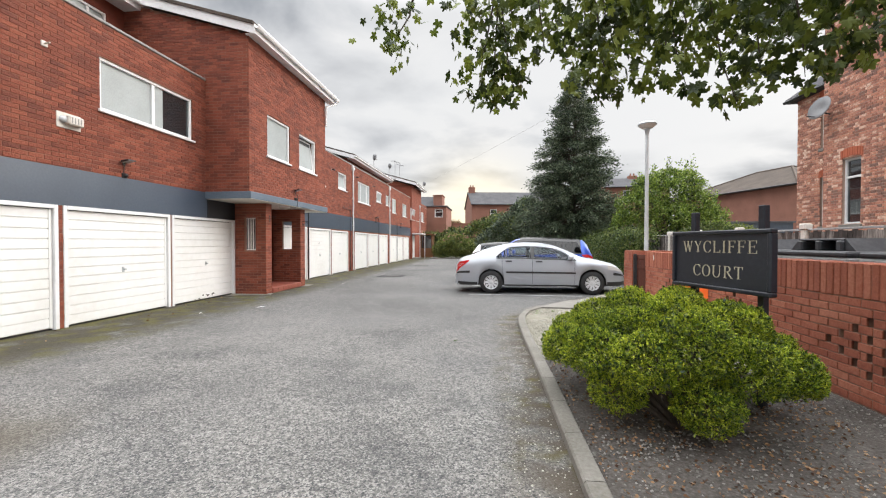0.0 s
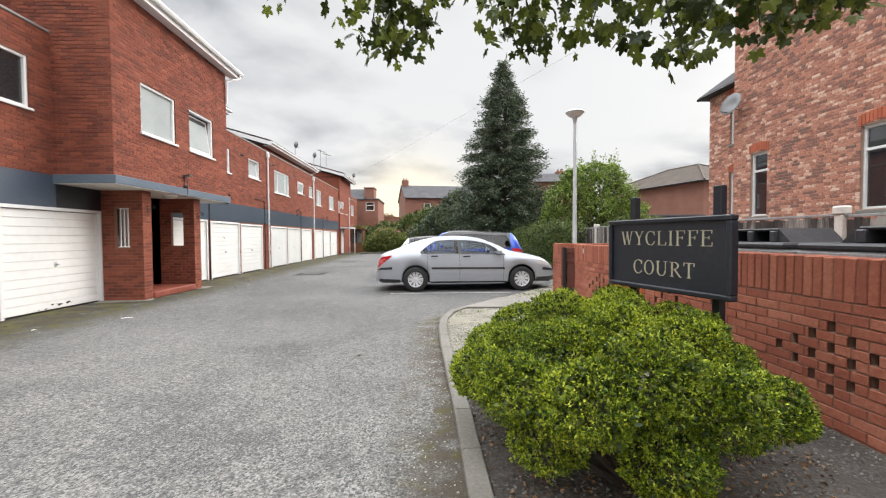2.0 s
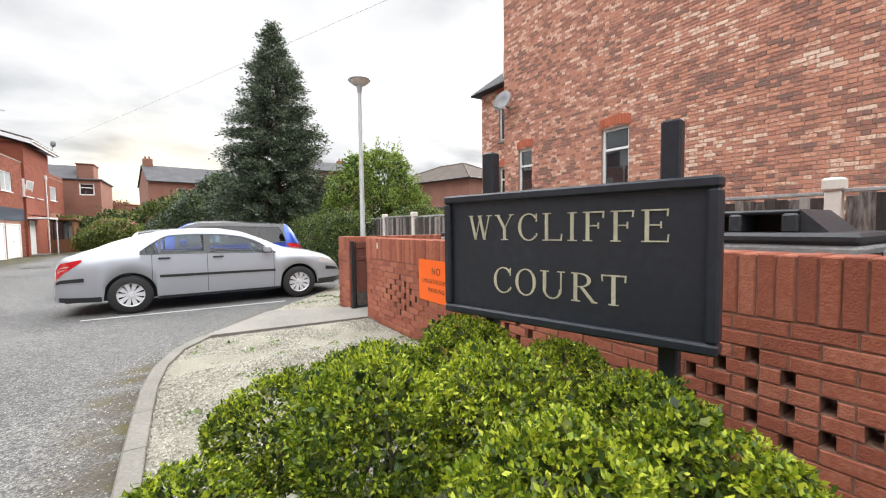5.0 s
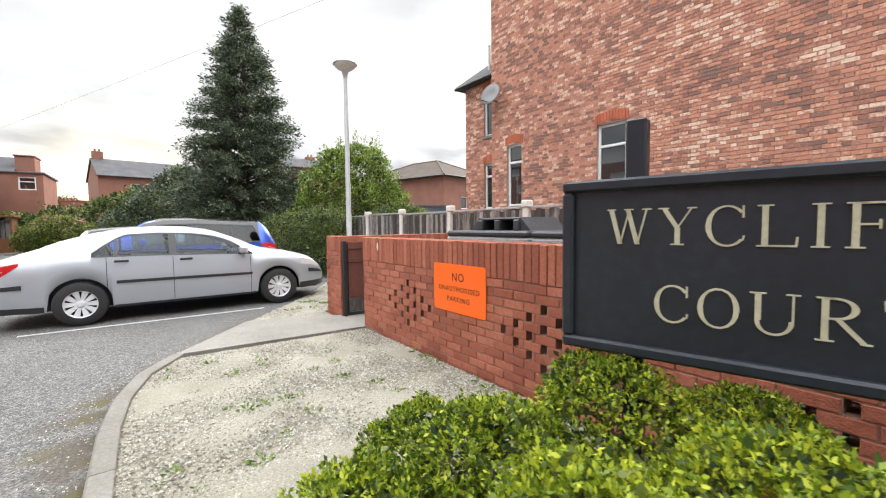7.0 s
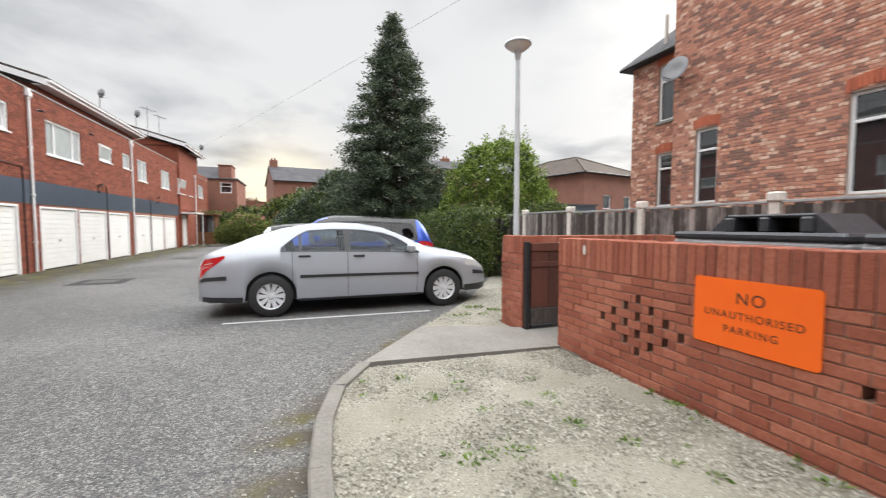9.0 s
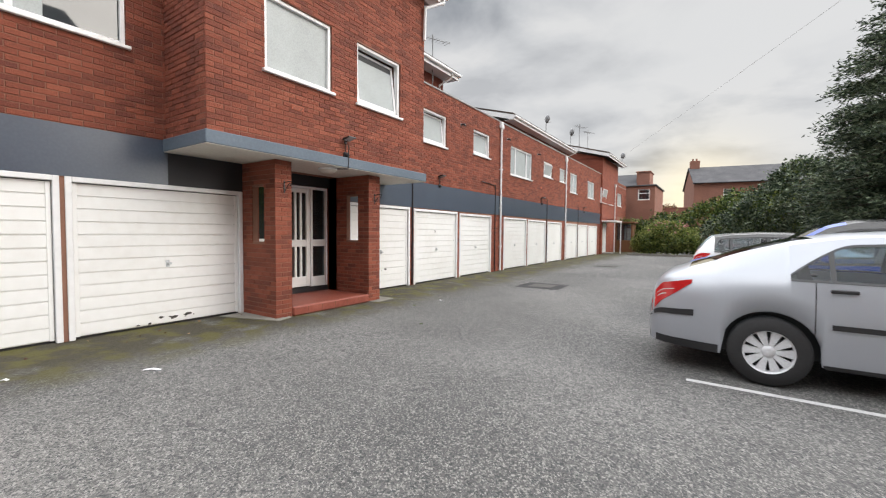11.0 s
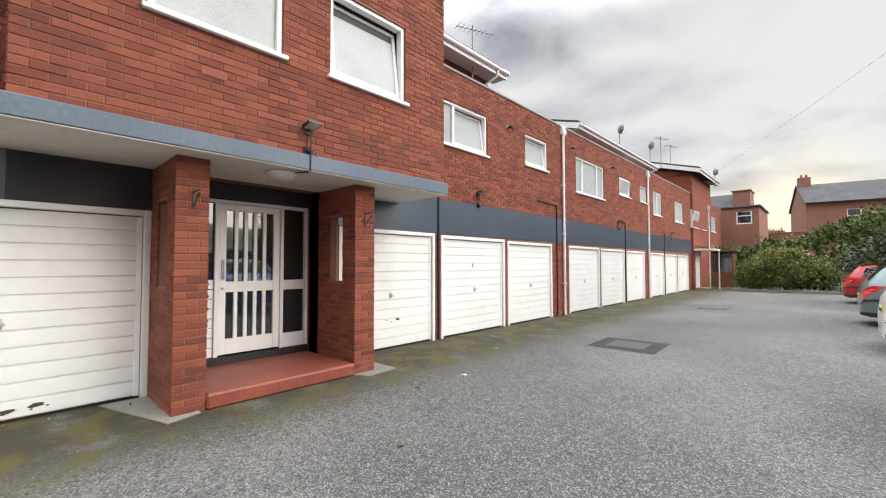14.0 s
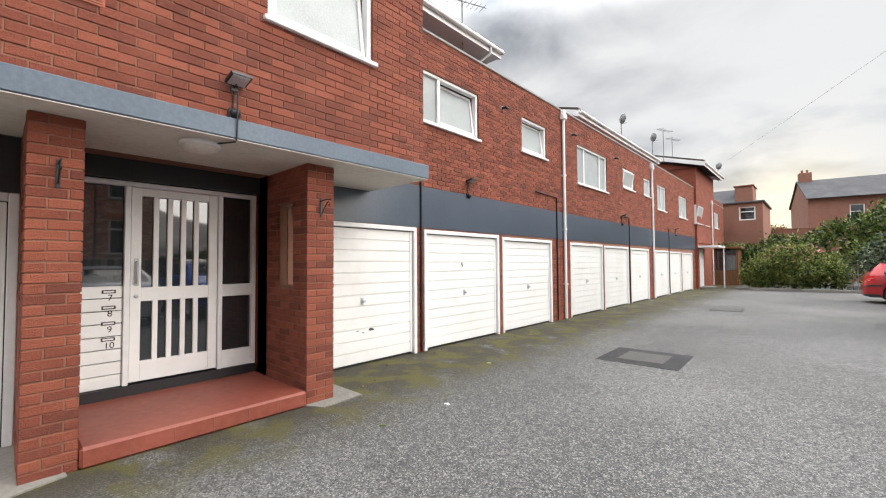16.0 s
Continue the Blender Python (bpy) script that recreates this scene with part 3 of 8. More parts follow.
solid("gravel_verge", bed_sheet([(2.06, 10.22), (2.76, 11.07), (3.3, 11.75), (4.1, 12.9), (5.7, 15.5), (5.72, 10.3), (3.30, 10.4), (3.28, 9.72)], 0.03, 0.015), M_GRAVEL, "pale gravel verge in front of the parked car", "gravel verge", kind="structure")


def path_slab():
    s = Shape()
    out = [(1.18, 9.05), (3.32, 8.90), (3.32, 9.78), (2.62, 10.12), (2.10, 10.22), (1.60, 9.58)]
    s.prism(out, 0.075, lambda u, v, w: (u, v, w - 0.005))
    return s


solid("path_slab", path_slab(), M_CONCRETE, "worn concrete path slab leading to the bin store", "path", kind="structure")
solid("gate_slab", Shape().box(3.33, 5.75, 8.6, 9.74, -0.02, 0.05), M_CONCRETE, "concrete floor slab of the bin store", "floor", kind="structure")
M_LINE = material("worn_white_line", (0.52, 0.52, 0.51), 0.8, (0.22, 0.22, 0.22), (0.62, 0.62, 0.61), 4, 60, 0.2, amount=0.5)
for i, (ya, yb) in enumerate(((11.50, 11.42), (13.86, 13.86), (16.3, 16.3), (18.7, 18.7))):
    s = Shape().add([(-0.42, ya, 0.004), (2.62, yb, 0.004), (2.62, yb + 0.075, 0.004), (-0.42, ya + 0.075, 0.004)], [(0, 1, 2, 3)])
    solid("parking_line", s, M_LINE, "worn white painted parking bay line", "road marking", "parking lines", kind="structure")

# ---- the flats: garages below, two storeys, projecting entrance block ----
FX, BX = -6.887, -5.735
DOORS = [(3.88, 6.18, 2.05), (6.26, 8.55, 2.05), (8.60, 10.86, 2.05), (13.26, 15.38, 2.04), (15.55, 17.72, 2.02), (17.84, 19.98, 1.99),
         (21.00, 23.20, 1.98), (23.33, 25.50, 1.96), (25.72, 27.82, 1.94), (28.62, 30.62, 1.92), (30.80, 32.84, 1.90), (33.02, 35.2, 1.88)]
# windows on the main face: y0, y1, z0, z1, kind
WINDOWS = [(6.94, 9.27, 3.86, 4.83, "pair"), (15.50, 17.08, 3.86, 4.76, "tilt2"), (18.67, 19.80, 3.97, 4.76, "tilt"), (21.54, 23.70, 3.64, 4.74, "triple"),
           (25.12, 26.28, 4.00, 4.68, "out"), (27.40, 28.24, 4.0, 4.67, "one"), (29.16, 30.44, 3.62, 4.66, "pair"), (32.7, 34.3, 3.58, 4.62, "side"),
           (35.95, 37.25, 3.5, 4.5, "out"), (38.1, 39.3, 3.5, 4.5, "one"), (41.2, 43.2, 3.6, 4.6, "one")]
BLOCK_WINDOWS = [(10.56, 11.80, 3.75, 4.86, "one"), (12.39, 13.60, 3.74, 4.84, "tilt")]


def flats_face():
    """The long face over the garages, with its bricks."""
    t = thing("wall_flats", "red rustic brick wall of the flats above the garages", "wall", kind="structure")
    holes = [w[:4] for w in WINDOWS] + [(d[0], d[1], -1, d[2]) for d in DOORS] + [(11.16, 12.92, -1, 2.52)] + [(36.0, 37.2, -1, 2.05)]
    top = 5.46
    s = Shape()
    for a, b, za, zb in wall_cells(-6, 45.2, 0, top, holes):
        s.box(FX - 0.25, FX, a, b, za, zb)
    part("masonry", s, M_MORTAR, t)
    place = lambda u, w, z: (FX + w, u, z)
    upper = brick_cells(-2, 9.73, 2.69, top - 0.02, holes) + brick_cells(14.42, 45.2, 2.74, top - 0.02, holes)
    lay_bricks(t, upper, place, M_BRICK, near=(14.42, 18.7, 2.74, 4.6), seed=3, limit=280)
    low = []
    edges = [-2.0] + [e for d in DOORS for e in d[:2]] + [45.2]
    for a, b in zip(edges[::2], edges[1::2]):
        if b - a > 0.05 and not (10.7 < a < 13):
            low += brick_cells(a + 0.004, b - 0.004, 0.0, 2.04, [(36.0, 37.2, -1, 2.05)], start=1)
    lay_bricks(t, low, place, M_BRICK, seed=5)
    part("coping", Shape().box(FX - 0.32, FX + 0.03, -6, 9.72, top, top + 0.05, 0.008).box(FX - 0.32, FX + 0.03, 14.42, 36.0, top - 0.06, top - 0.01, 0.008).box(FX - 0.32, FX + 0.03, 36, 45.2, top - 0.3, top - 0.26, 0.008), M_GREY, t, "grey felt-topped parapet coping")
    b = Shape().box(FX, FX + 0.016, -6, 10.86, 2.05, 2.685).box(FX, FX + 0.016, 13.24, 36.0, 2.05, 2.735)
    # thin black sheet in front of the blue band, y 9.74 to 10.855
    part("dark_panel", Shape().box(FX + 0.0165, FX + 0.020, 9.74, 10.855, 2.052, 2.51), M_DARKPAINT, t, "thin black panel over the blue band under the canopy")
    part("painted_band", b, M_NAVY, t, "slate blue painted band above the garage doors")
    return t


flats_face()


def entrance_block():
    t = thing("entrance_block", "projecting red brick block over the entrance porch", "building", kind="structure")
    y0, y1, z0, z1 = 9.73, 14.41, 2.70, 6.58
    holes = [w[:4] for w in BLOCK_WINDOWS]
    s = Shape()
    for a, b, za, zb in wall_cells(y0, y1, z0, z1, holes):
        s.box(BX - 0.25, BX, a, b, za, zb)
    for y in (y0 + 0.004, y1 - 0.244):
        s.prism([(-12.5, z0), (BX - 0.25, z0), (BX - 0.25, z1 + 0.06), (-12.5, z1 + 1.95)], 0.24, lambda u, v, w, y=y: (u, y + w, v))
    part("masonry", s, M_MORTAR, t)
    front = brick_cells(y0, y1, z0, z1, holes)
    lay_bricks(t, front, lambda u, w, z: (BX + w, u, z), M_BRICK, near=(11.0, 14.41, 2.69, 4.4), seed=7, limit=285)
    gable = [c for c in brick_cells(-9.6, BX, z0, 7.8) if c[3] < 6.60 + (BX - c[1]) * 0.29]
    lay_bricks(t, gable, lambda u, w, z: (u, y0 - w + 0.002, z), M_BRICK, seed=9)
    lay_bricks(t, [c for c in brick_cells(-9.6, BX, z0, 7.8) if c[3] < 6.60 + (BX - c[1]) * 0.29], lambda u, w, z: (u, y1 + w - 0.002, z), M_BRICK, seed=10)
    # roof with its boards
    ya, yb, xe = y0 - 0.12, y1 + 0.42, -5.50
    zr = lambda x: 6.70 + (xe - x) * 0.30
    r = Shape()
    r.prism([(xe - 0.02, zr(xe) + 0.02), (-12.6, zr(-12.6) + 0.02), (-12.6, zr(-12.6) + 0.10), (xe - 0.02, zr(xe) + 0.10)], yb - ya + 0.08, lambda u, v, w: (u, ya - 0.04 + w, v))
    part("roof", r, M_TILE, t, "brown tiled shallow pitched roof")
    v = Shape()
    for y in (ya, yb - 0.025):
        v.prism([(xe, zr(xe) - 0.20), (-12.6, zr(-12.6) - 0.20), (-12.6, zr(-12.6) + 0.018), (xe, zr(xe) + 0.018)], 0.025, lambda u, v_, w, y=y: (u, y + w, v_))
    part("bargeboard", v, M_WHITE, t, "white bargeboard")
    part("fascia", Shape().box(xe, xe + 0.022, ya, yb, zr(xe) - 0.20, zr(xe) + 0.015), M_WHITE, t, "white fascia board")
    part("soffit", Shape().box(BX - 0.02, xe - 0.002, ya + 0.03, yb - 0.03, zr(xe) - 0.185, zr(xe) - 0.17), M_WHITE, t, "white soffit board")
    g = Shape()
    prof = [(0.0, 0.045), (0.0, 0.0), (0.03, -0.05), (0.085, -0.05), (0.112, 0.0), (0.112, 0.045), (0.104, 0.045), (0.10, 0.0), (0.08, -0.04), (0.034, -0.04), (0.008, 0.0), (0.008, 0.045)]
    g.prism(prof, yb - ya + 0.1, lambda u, v_, w: (xe + 0.024 + u, ya - 0.05 + w, zr(xe) - 0.04 + v_))
    g.tube([(xe + 0.08, yb - 0.1, zr(xe) - 0.09), (xe + 0.08, yb - 0.1, zr(xe) - 0.2), (BX + 0.08, y1 - 0.06, zr(xe) - 0.42), (BX + 0.06, y1 - 0.06, 5.6)], 0.034)
    part("gutter", g, M_WHITE, t, "white plastic gutter")


entrance_block()


def upper_storey(y0, y1, x, z1, over=0.45, windows=(), pipe=True):
    """Set-back top storey behind the parapet, with eave and gutter."""
    t = thing("top_storey", "set-back red brick top storey with white eaves", "building", kind="structure")
    s = Shape()
    for a, b, za, zb in wall_cells(y0, y1, 5.0, z1, windows):
        s.box(x - 0.25, x, a, b, za, zb)
    s.prism([(x - 0.25, 5.0), (x - 0.25, z1), (x - 3.5, z1 + 0.9), (x - 3.5, 5.0)], 0.25, lambda u, v, w: (u, y1 - 0.25 + w, v))
    s.prism([(x - 0.25, 5.0), (x - 0.25, z1), (x - 3.5, z1 + 0.9), (x - 3.5, 5.0)], 0.25, lambda u, v, w: (u, y0 + w, v))
    part("masonry", s, M_BRICK, t)
    e = x + over
    zr = lambda u: z1 + 0.10 + (e - u) * 0.285
    part("roof", Shape().prism([(e, zr(e) + 0.02), (x - 3.5, zr(x - 3.5) + 0.02), (x - 3.5, zr(x - 3.5) + 0.1), (e, zr(e) + 0.1)], y1 - y0 + 0.6, lambda u, v, w: (u, y0 - 0.3 + w, v)), M_TILE, t)
    b = Shape().box(e, e + 0.022, y0 - 0.3, y1 + 0.3, zr(e) - 0.2, zr(e) + 0.015)
    for y in (y0 - 0.3, y1 + 0.275):
        b.prism([(e, zr(e) - 0.2), (x - 3.5, zr(x - 3.5) - 0.2), (x - 3.5, zr(x - 3.5) + 0.018), (e, zr(e) + 0.018)], 0.025, lambda u, v, w, y=y: (u, y + w, v))
    part("fascia", b, M_WHITE, t, "white fascia boards")
    part("soffit", Shape().box(x, e - 0.002, y0 - 0.27, y1 + 0.27, zr(e) - 0.185, zr(e) - 0.17), M_WHITE, t)
    g = Shape().tube([(e + 0.07, y0 - 0.32, zr(e) - 0.05), (e + 0.07, y1 + 0.32, zr(e) - 0.05)], 0.055, 8)
    if pipe:
        g.tube([(e + 0.06, y1 - 0.2, zr(e) - 0.08), (e + 0.04, y1 - 0.2, zr(e) - 0.25), (x + 0.05, y1 - 0.3, zr(e) - 0.45), (x + 0.05, y1 - 0.3, 5.3)], 0.034, 8)
    part("gutter", g, M_WHITE, t)
    return t


TOP_WINDOWS = [(8.3, 9.25, 6.15, 7.0), (24.2, 25.4, 5.9, 6.5), (30.6, 31.8, 5.9, 6.5)]
upper_storey(-4.0, 9.72, -9.1, 7.4, windows=TOP_WINDOWS[:1], pipe=False)
upper_storey(14.7, 19.2, -8.45, 6.85, 0.45)
upper_storey(24.5, 33.6, -8.45, 6.6, 0.45, windows=[(29.6, 30.9, 5.75, 6.3)])


def far_block():
    t = thing("far_block", "taller red brick end block of the flats with white eaves", "building", kind="structure")
    x = FX + 0.12
    s = Shape().box(x - 4, x, 36.2, 41.0, 2.4, 6.55)
    s.box(x - 4, x, 36.0, 36.2, 2.4, 6.55)
    for y in (36.0, 40.98):
        s.prism([(x, 6.5), (x - 4, 7.6), (x - 4, 6.5)], 0.02, lambda u, v, w, y=y: (u, y + w, v))
    part("masonry", s, M_BRICK, t)
    e = x + 0.45
    zr = lambda u: 6.7 + (e - u) * 0.285
    part("roof", Shape().prism([(e, zr(e)), (x - 4, zr(x - 4)), (x - 4, zr(x - 4) + 0.09), (e, zr(e) + 0.09)], 5.6, lambda u, v, w: (u, 35.7 + w, v)), M_TILE, t)
    b = Shape().box(e, e + 0.02, 35.7, 41.3, zr(e) - 0.24, zr(e) + 0.0)
    for y in (35.7, 41.28):
        b.prism([(e, zr(e) - 0.22), (x - 4, zr(x - 4) - 0.22), (x - 4, zr(x - 4)), (e, zr(e))], 0.02, lambda u, v, w, y=y: (u, y + w, v))
    part("fascia", b, M_WHITE, t)
    part("gutter", Shape().tube([(e + 0.06, 35.7, zr(e) - 0.07), (e + 0.06, 41.3, zr(e) - 0.07)], 0.055, 8), M_WHITE, t)


far_block()


def backing():
    """Plain rear mass that closes the flats."""
    s = Shape().box(-13, FX - 0.6, -6, 45.2, 0, 5.2)
    solid("building_core", s, M_DARKPAINT, "dark closed core of the flats", "building", kind="structure")


backing()


def porch():
    t = thing("porch", "entrance porch with brick fins, concrete canopy slab and red step", "porch", kind="structure")
    for y0, y1 in ((10.86, 11.16), (12.92, 13.24)):
        slot = [(-6.60, -6.26, 1.22, 2.12)]
        yp = y0 + 0.12
        m = Shape().box(-6.22, -5.965, y0 + 0.008, y1 - 0.008, 0, 2.517)
        for a, b, za, zb in wall_cells(FX, -6.22, 0, 2.517, slot):
            m.box(a, b, y0 + 0.008, yp - 0.008, za, zb)
        fin = part("fin_wall", m, M_MORTAR, t)
        lay_bricks(fin, brick_cells(FX, -5.96, 0, 2.517, slot), lambda u, w, z, y=y0: (u, y + 0.008 - w, z), M_BRICK, seed=11)
        lay_bricks(fin, brick_cells(FX, -6.22, 0, 2.517, slot), lambda u, w, z, y=yp: (u, y - 0.008 + w, z), M_BRICK, seed=12)
        lay_bricks(fin, brick_cells(-6.22, -5.96, 0, 2.517), lambda u, w, z, y=y1: (u, y - 0.008 + w, z), M_BRICK, seed=14)
        lay_bricks(fin, brick_cells(y0, y1, 0, 2.517), lambda u, w, z: (-5.965 + w, u, z), M_BRICK, near=(y0, y1, 0, 2.517), seed=13, limit=120)
    s = Shape().box(FX, BX + 0.075, 9.68, 14.44, 2.525, 2.70, 0.01)
    part("canopy_edge", s, M_SLAB, t, "slate blue painted concrete slab edge")
    part("canopy_soffit", Shape().box(FX + 0.02, BX + 0.065, 9.69, 14.43, 2.518, 2.524), M_SOFFIT, t, "cream painted soffit")
    st = Shape().box(-7.3, -5.93, 11.165, 12.915, 0, 0.155, 0.02)
    part("step", st, M_STEP, t, "worn red painted step")
    for k in range(1, 6):
        y = 11.165 + k * 0.292
        part("step_joint", Shape().box(-5.931, -5.925, y - 0.002, y + 0.002, 0.01, 0.14), M_MORTAR, t)
    part("dark_lintel", Shape().box(-7.25, -7.10, 11.16, 12.92, 2.31, 2.517), M_DARKPAINT, t)
    part("recess_side", Shape().box(-7.3, FX + 0.002, 11.10, 11.16, 0, 2.517).box(-7.3, FX + 0.002, 12.92, 12.98, 0, 2.517), M_BRICK, t)
    a = Shape()
    a.prism([(-6.87, 10.45), (-5.80, 10.80), (-5.90, 11.1), (-6.87, 11.0)], 0.012, lambda u, v, w: (u, v, 0.002 + w))
    part("apron", a, M_CONCRETE, t, "rough cement apron beside the fin wall")
    a = Shape()
    a.prism([(-5.95, 12.9), (-5.75, 13.0), (-5.80, 13.5), (-6.87, 13.5), (-6.87, 13.24), (-5.95, 13.24)], 0.012, lambda u, v, w: (u, v, 0.002 + w))
    part("apron", a, M_CONCRETE, t)
    return t


porch()


# ---- doors ----
def garage_door(w, h):
    """An up-and-over door, its foot at the origin, facing +x, y along its width."""
    t = thing("garage_door", "white ribbed steel up-and-over garage door, closed", "garage door", group="garage doors")
    f, d = 0.065, 0.055
    fr = Shape().box(-0.03, d, 0, f, 0, h, 0.006).box(-0.03, d, w - f, w, 0, h, 0.006).box(-0.03, d, f, w - f, h - f, h, 0.006)
    part("door_frame", fr, M_WHITE, t, "white painted timber frame")
    s = Shape()
    n = 12
    z0, z1 = 0.03, h - f - 0.01
    step = (z1 - z0) / n
    prof = []
    for k in range(n):
        z = z0 + k * step
        prof += [(-0.006, z), (-0.006, z + 0.011), (0.012, z + 0.014), (0.012, z + step - 0.003)]
    prof += [(0.0, z1)]
    v = [(x - 0.01, y, z) for y in (f + 0.055, w - f - 0.055) for x, z in prof]
    m = len(prof)
    s.add(v, [(i, i + 1, m + i + 1, m + i) for i in range(m - 1)])
    s.box(-0.012, 0.012, f + 0.008, f + 0.056, z0, z1, 0.004).box(-0.012, 0.012, w - f - 0.056, w - f - 0.008, z0, z1, 0.004)
    panel = part("door_panel", s, M_DOORWHITE, t)
    hd = Shape().box(0.0, 0.014, w / 2 - 0.024, w / 2 + 0.024, 0.86, 0.96, 0.004)
    hd.box(0.014, 0.045, w / 2 - 0.008, w / 2 + 0.008, 0.89, 0.93, 0.004).box(0.04, 0.05, w / 2 - 0.008, w / 2 + 0.04, 0.895, 0.925, 0.004)
    part("handle", hd, M_STEEL, panel, "grey metal T handle")
    part("gap", Shape().box(-0.05, -0.02, f, w - f, 0, h - f), M_BLACK, t)
    return t


M_SCUFF = material("flaked_paint", (0.06, 0.055, 0.05), 0.9, scale=20)
door_list = []
for y0, y1, h in DOORS:
    g = garage_door(y1 - y0, h)
    g.matrix_basis = pose(FX - 0.035, y0, 0)
    door_list.append(g)


def flaking(door, seed, n=9, u=(0.7, 1.5), z=(0.05, 0.13)):
    """Bare patches where the paint has flaked near the foot."""
    rng = random.Random(seed)
    s = Shape()
    for k in range(n):
        cu, cz, r = rng.uniform(*u), rng.uniform(*z), rng.uniform(0.012, 0.05)
        pts = [(cu + math.cos(a) * r * rng.uniform(0.6, 1.6), cz + math.sin(a) * r * rng.uniform(0.3, 0.6)) for a in [i * math.tau / 9 for i in range(9)]]
        s.prism(pts, 0.002, lambda a, b, w: (0.0035 + w, a, b))
    part("flaked_patch", s, M_SCUFF, door, "dark patches of flaked paint")


flaking(door_list[2], 4)
flaking(door_list[3], 5, 3, (0.9, 1.4), (0.45, 0.5))
five = letters("5", 0.11, M_INK, door_list[4], pose(0.006, 1.03, 1.42, 90, 0, 90), "number")


def entrance_door():
    t = thing("entrance_door", "white slatted entrance door with dark glazed side lights", "door", at=(-7.2, 11.2, 0.155))
    w, h = 1.70, 2.15
    z = 0.10
    fr = Shape().box(-0.05, 0.05, 0, 0.05, z, h, 0.006).box(-0.05, 0.05, w - 0.05, w, z, h, 0.006).box(-0.05, 0.05, 0.05, w - 0.05, h - 0.05, h, 0.006)
    fr.box(-0.05, 0.05, 0.40, 0.45, z, h - 0.05, 0.006).box(-0.05, 0.05, 1.27, 1.32, z, h - 0.05, 0.006)
    part("door_frame", fr, M_WHITE, t)
    part("threshold", Shape().box(-0.06, 0.06, 0, w, 0.0, z), M_BLACK, t, "black threshold")
    leaf = Shape()
    y0, y1, z0, z1 = 0.455, 1.265, z + 0.02, h - 0.055
    leaf.box(-0.02, 0.03, y0, y0 + 0.09, z0, z1, 0.004).box(-0.02, 0.03, y1 - 0.09, y1, z0, z1, 0.004)
    leaf.box(-0.02, 0.03, y0 + 0.09, y1 - 0.09, z0, z0 + 0.20, 0.004).box(-0.02, 0.03, y0 + 0.09, y1 - 0.09, z1 - 0.08, z1, 0.004)
    leaf.box(-0.02, 0.03, y0 + 0.09, y1 - 0.09, 0.93, 1.07, 0.004)
    lf = part("door_leaf", leaf, M_DOORWHITE, t)
    gap = (y1 - y0 - 0.18) / 5
    for k in range(1, 5):
        yy = y0 + 0.09 + k * gap
        for za, zb in ((z0 + 0.20, 0.93), (1.07, z1 - 0.08)):
            part("slat", Shape().box(-0.015, 0.028, yy - 0.024, yy + 0.024, za, zb, 0.003), M_DOORWHITE, lf)
    part("pane", Shape().box(-0.012, -0.006, y0 + 0.09, y1 - 0.09, z0 + 0.2, z1 - 0.08), M_PANE, lf)
    hd = Shape().tube([(0.03, y0 + 0.05, 1.12), (0.075, y0 + 0.05, 1.12), (0.075, y0 + 0.05, 1.34), (0.03, y0 + 0.05, 1.34)], 0.009, 8)
    hd.box(0.03, 0.036, y0 + 0.03, y0 + 0.07, 1.09, 1.37, 0.002).lathe([(0, 0.04), (0.02, 0.04), (0.02, 0.03)], 12, "x", (0, y0 + 0.05, 0.985))
    part("pull_handle", hd, M_STEEL, lf, "steel pull handle and lock")
    # side light beyond the leaf
    side = Shape().box(-0.02, 0.028, 1.32, w - 0.05, 0.93, 1.07, 0.004).box(-0.02, 0.028, 1.32, w - 0.05, z, z + 0.2, 0.004)
    part("side_rail", side, M_DOORWHITE, t)
    part("pane", Shape().box(-0.012, -0.006, 1.32, w - 0.05, 1.07, h - 0.05).box(-0.012, -0.006, 1.32, w - 0.05, z + 0.2, 0.93), M_PANE, t)
    part("pane", Shape().box(-0.012, -0.006, 0.05, 0.40, 1.10, h - 0.05), M_PANE, t)
    pn = Shape()
    for k in range(8):
        za = z + k * 0.125
        pn.box(-0.02, 0.02, 0.05, 0.40, za + 0.004, za + 0.121, 0.006)
    part("boarded_panel", pn, M_DOORWHITE, t, "white boarded panel with letter slots")
    for k, n in enumerate(("7", "8", "9", "10")):
        zz = 1.035 - k * 0.155
        plate = Shape().box(0.018, 0.026, 0.235, 0.345, zz - 0.010, zz + 0.024, 0.003)
        pl = part("letter_slot", plate, M_INK, t, "small black-edged letter slot")
        part("flap", Shape().box(0.0255, 0.0285, 0.248, 0.332, zz - 0.001, zz + 0.015, 0.001), M_DOORWHITE, pl)
        letters(n, 0.085, M_INK, t, pose(0.022, 0.30, zz - 0.055, 90, 0, 90), "number", 0.001)


entrance_door()


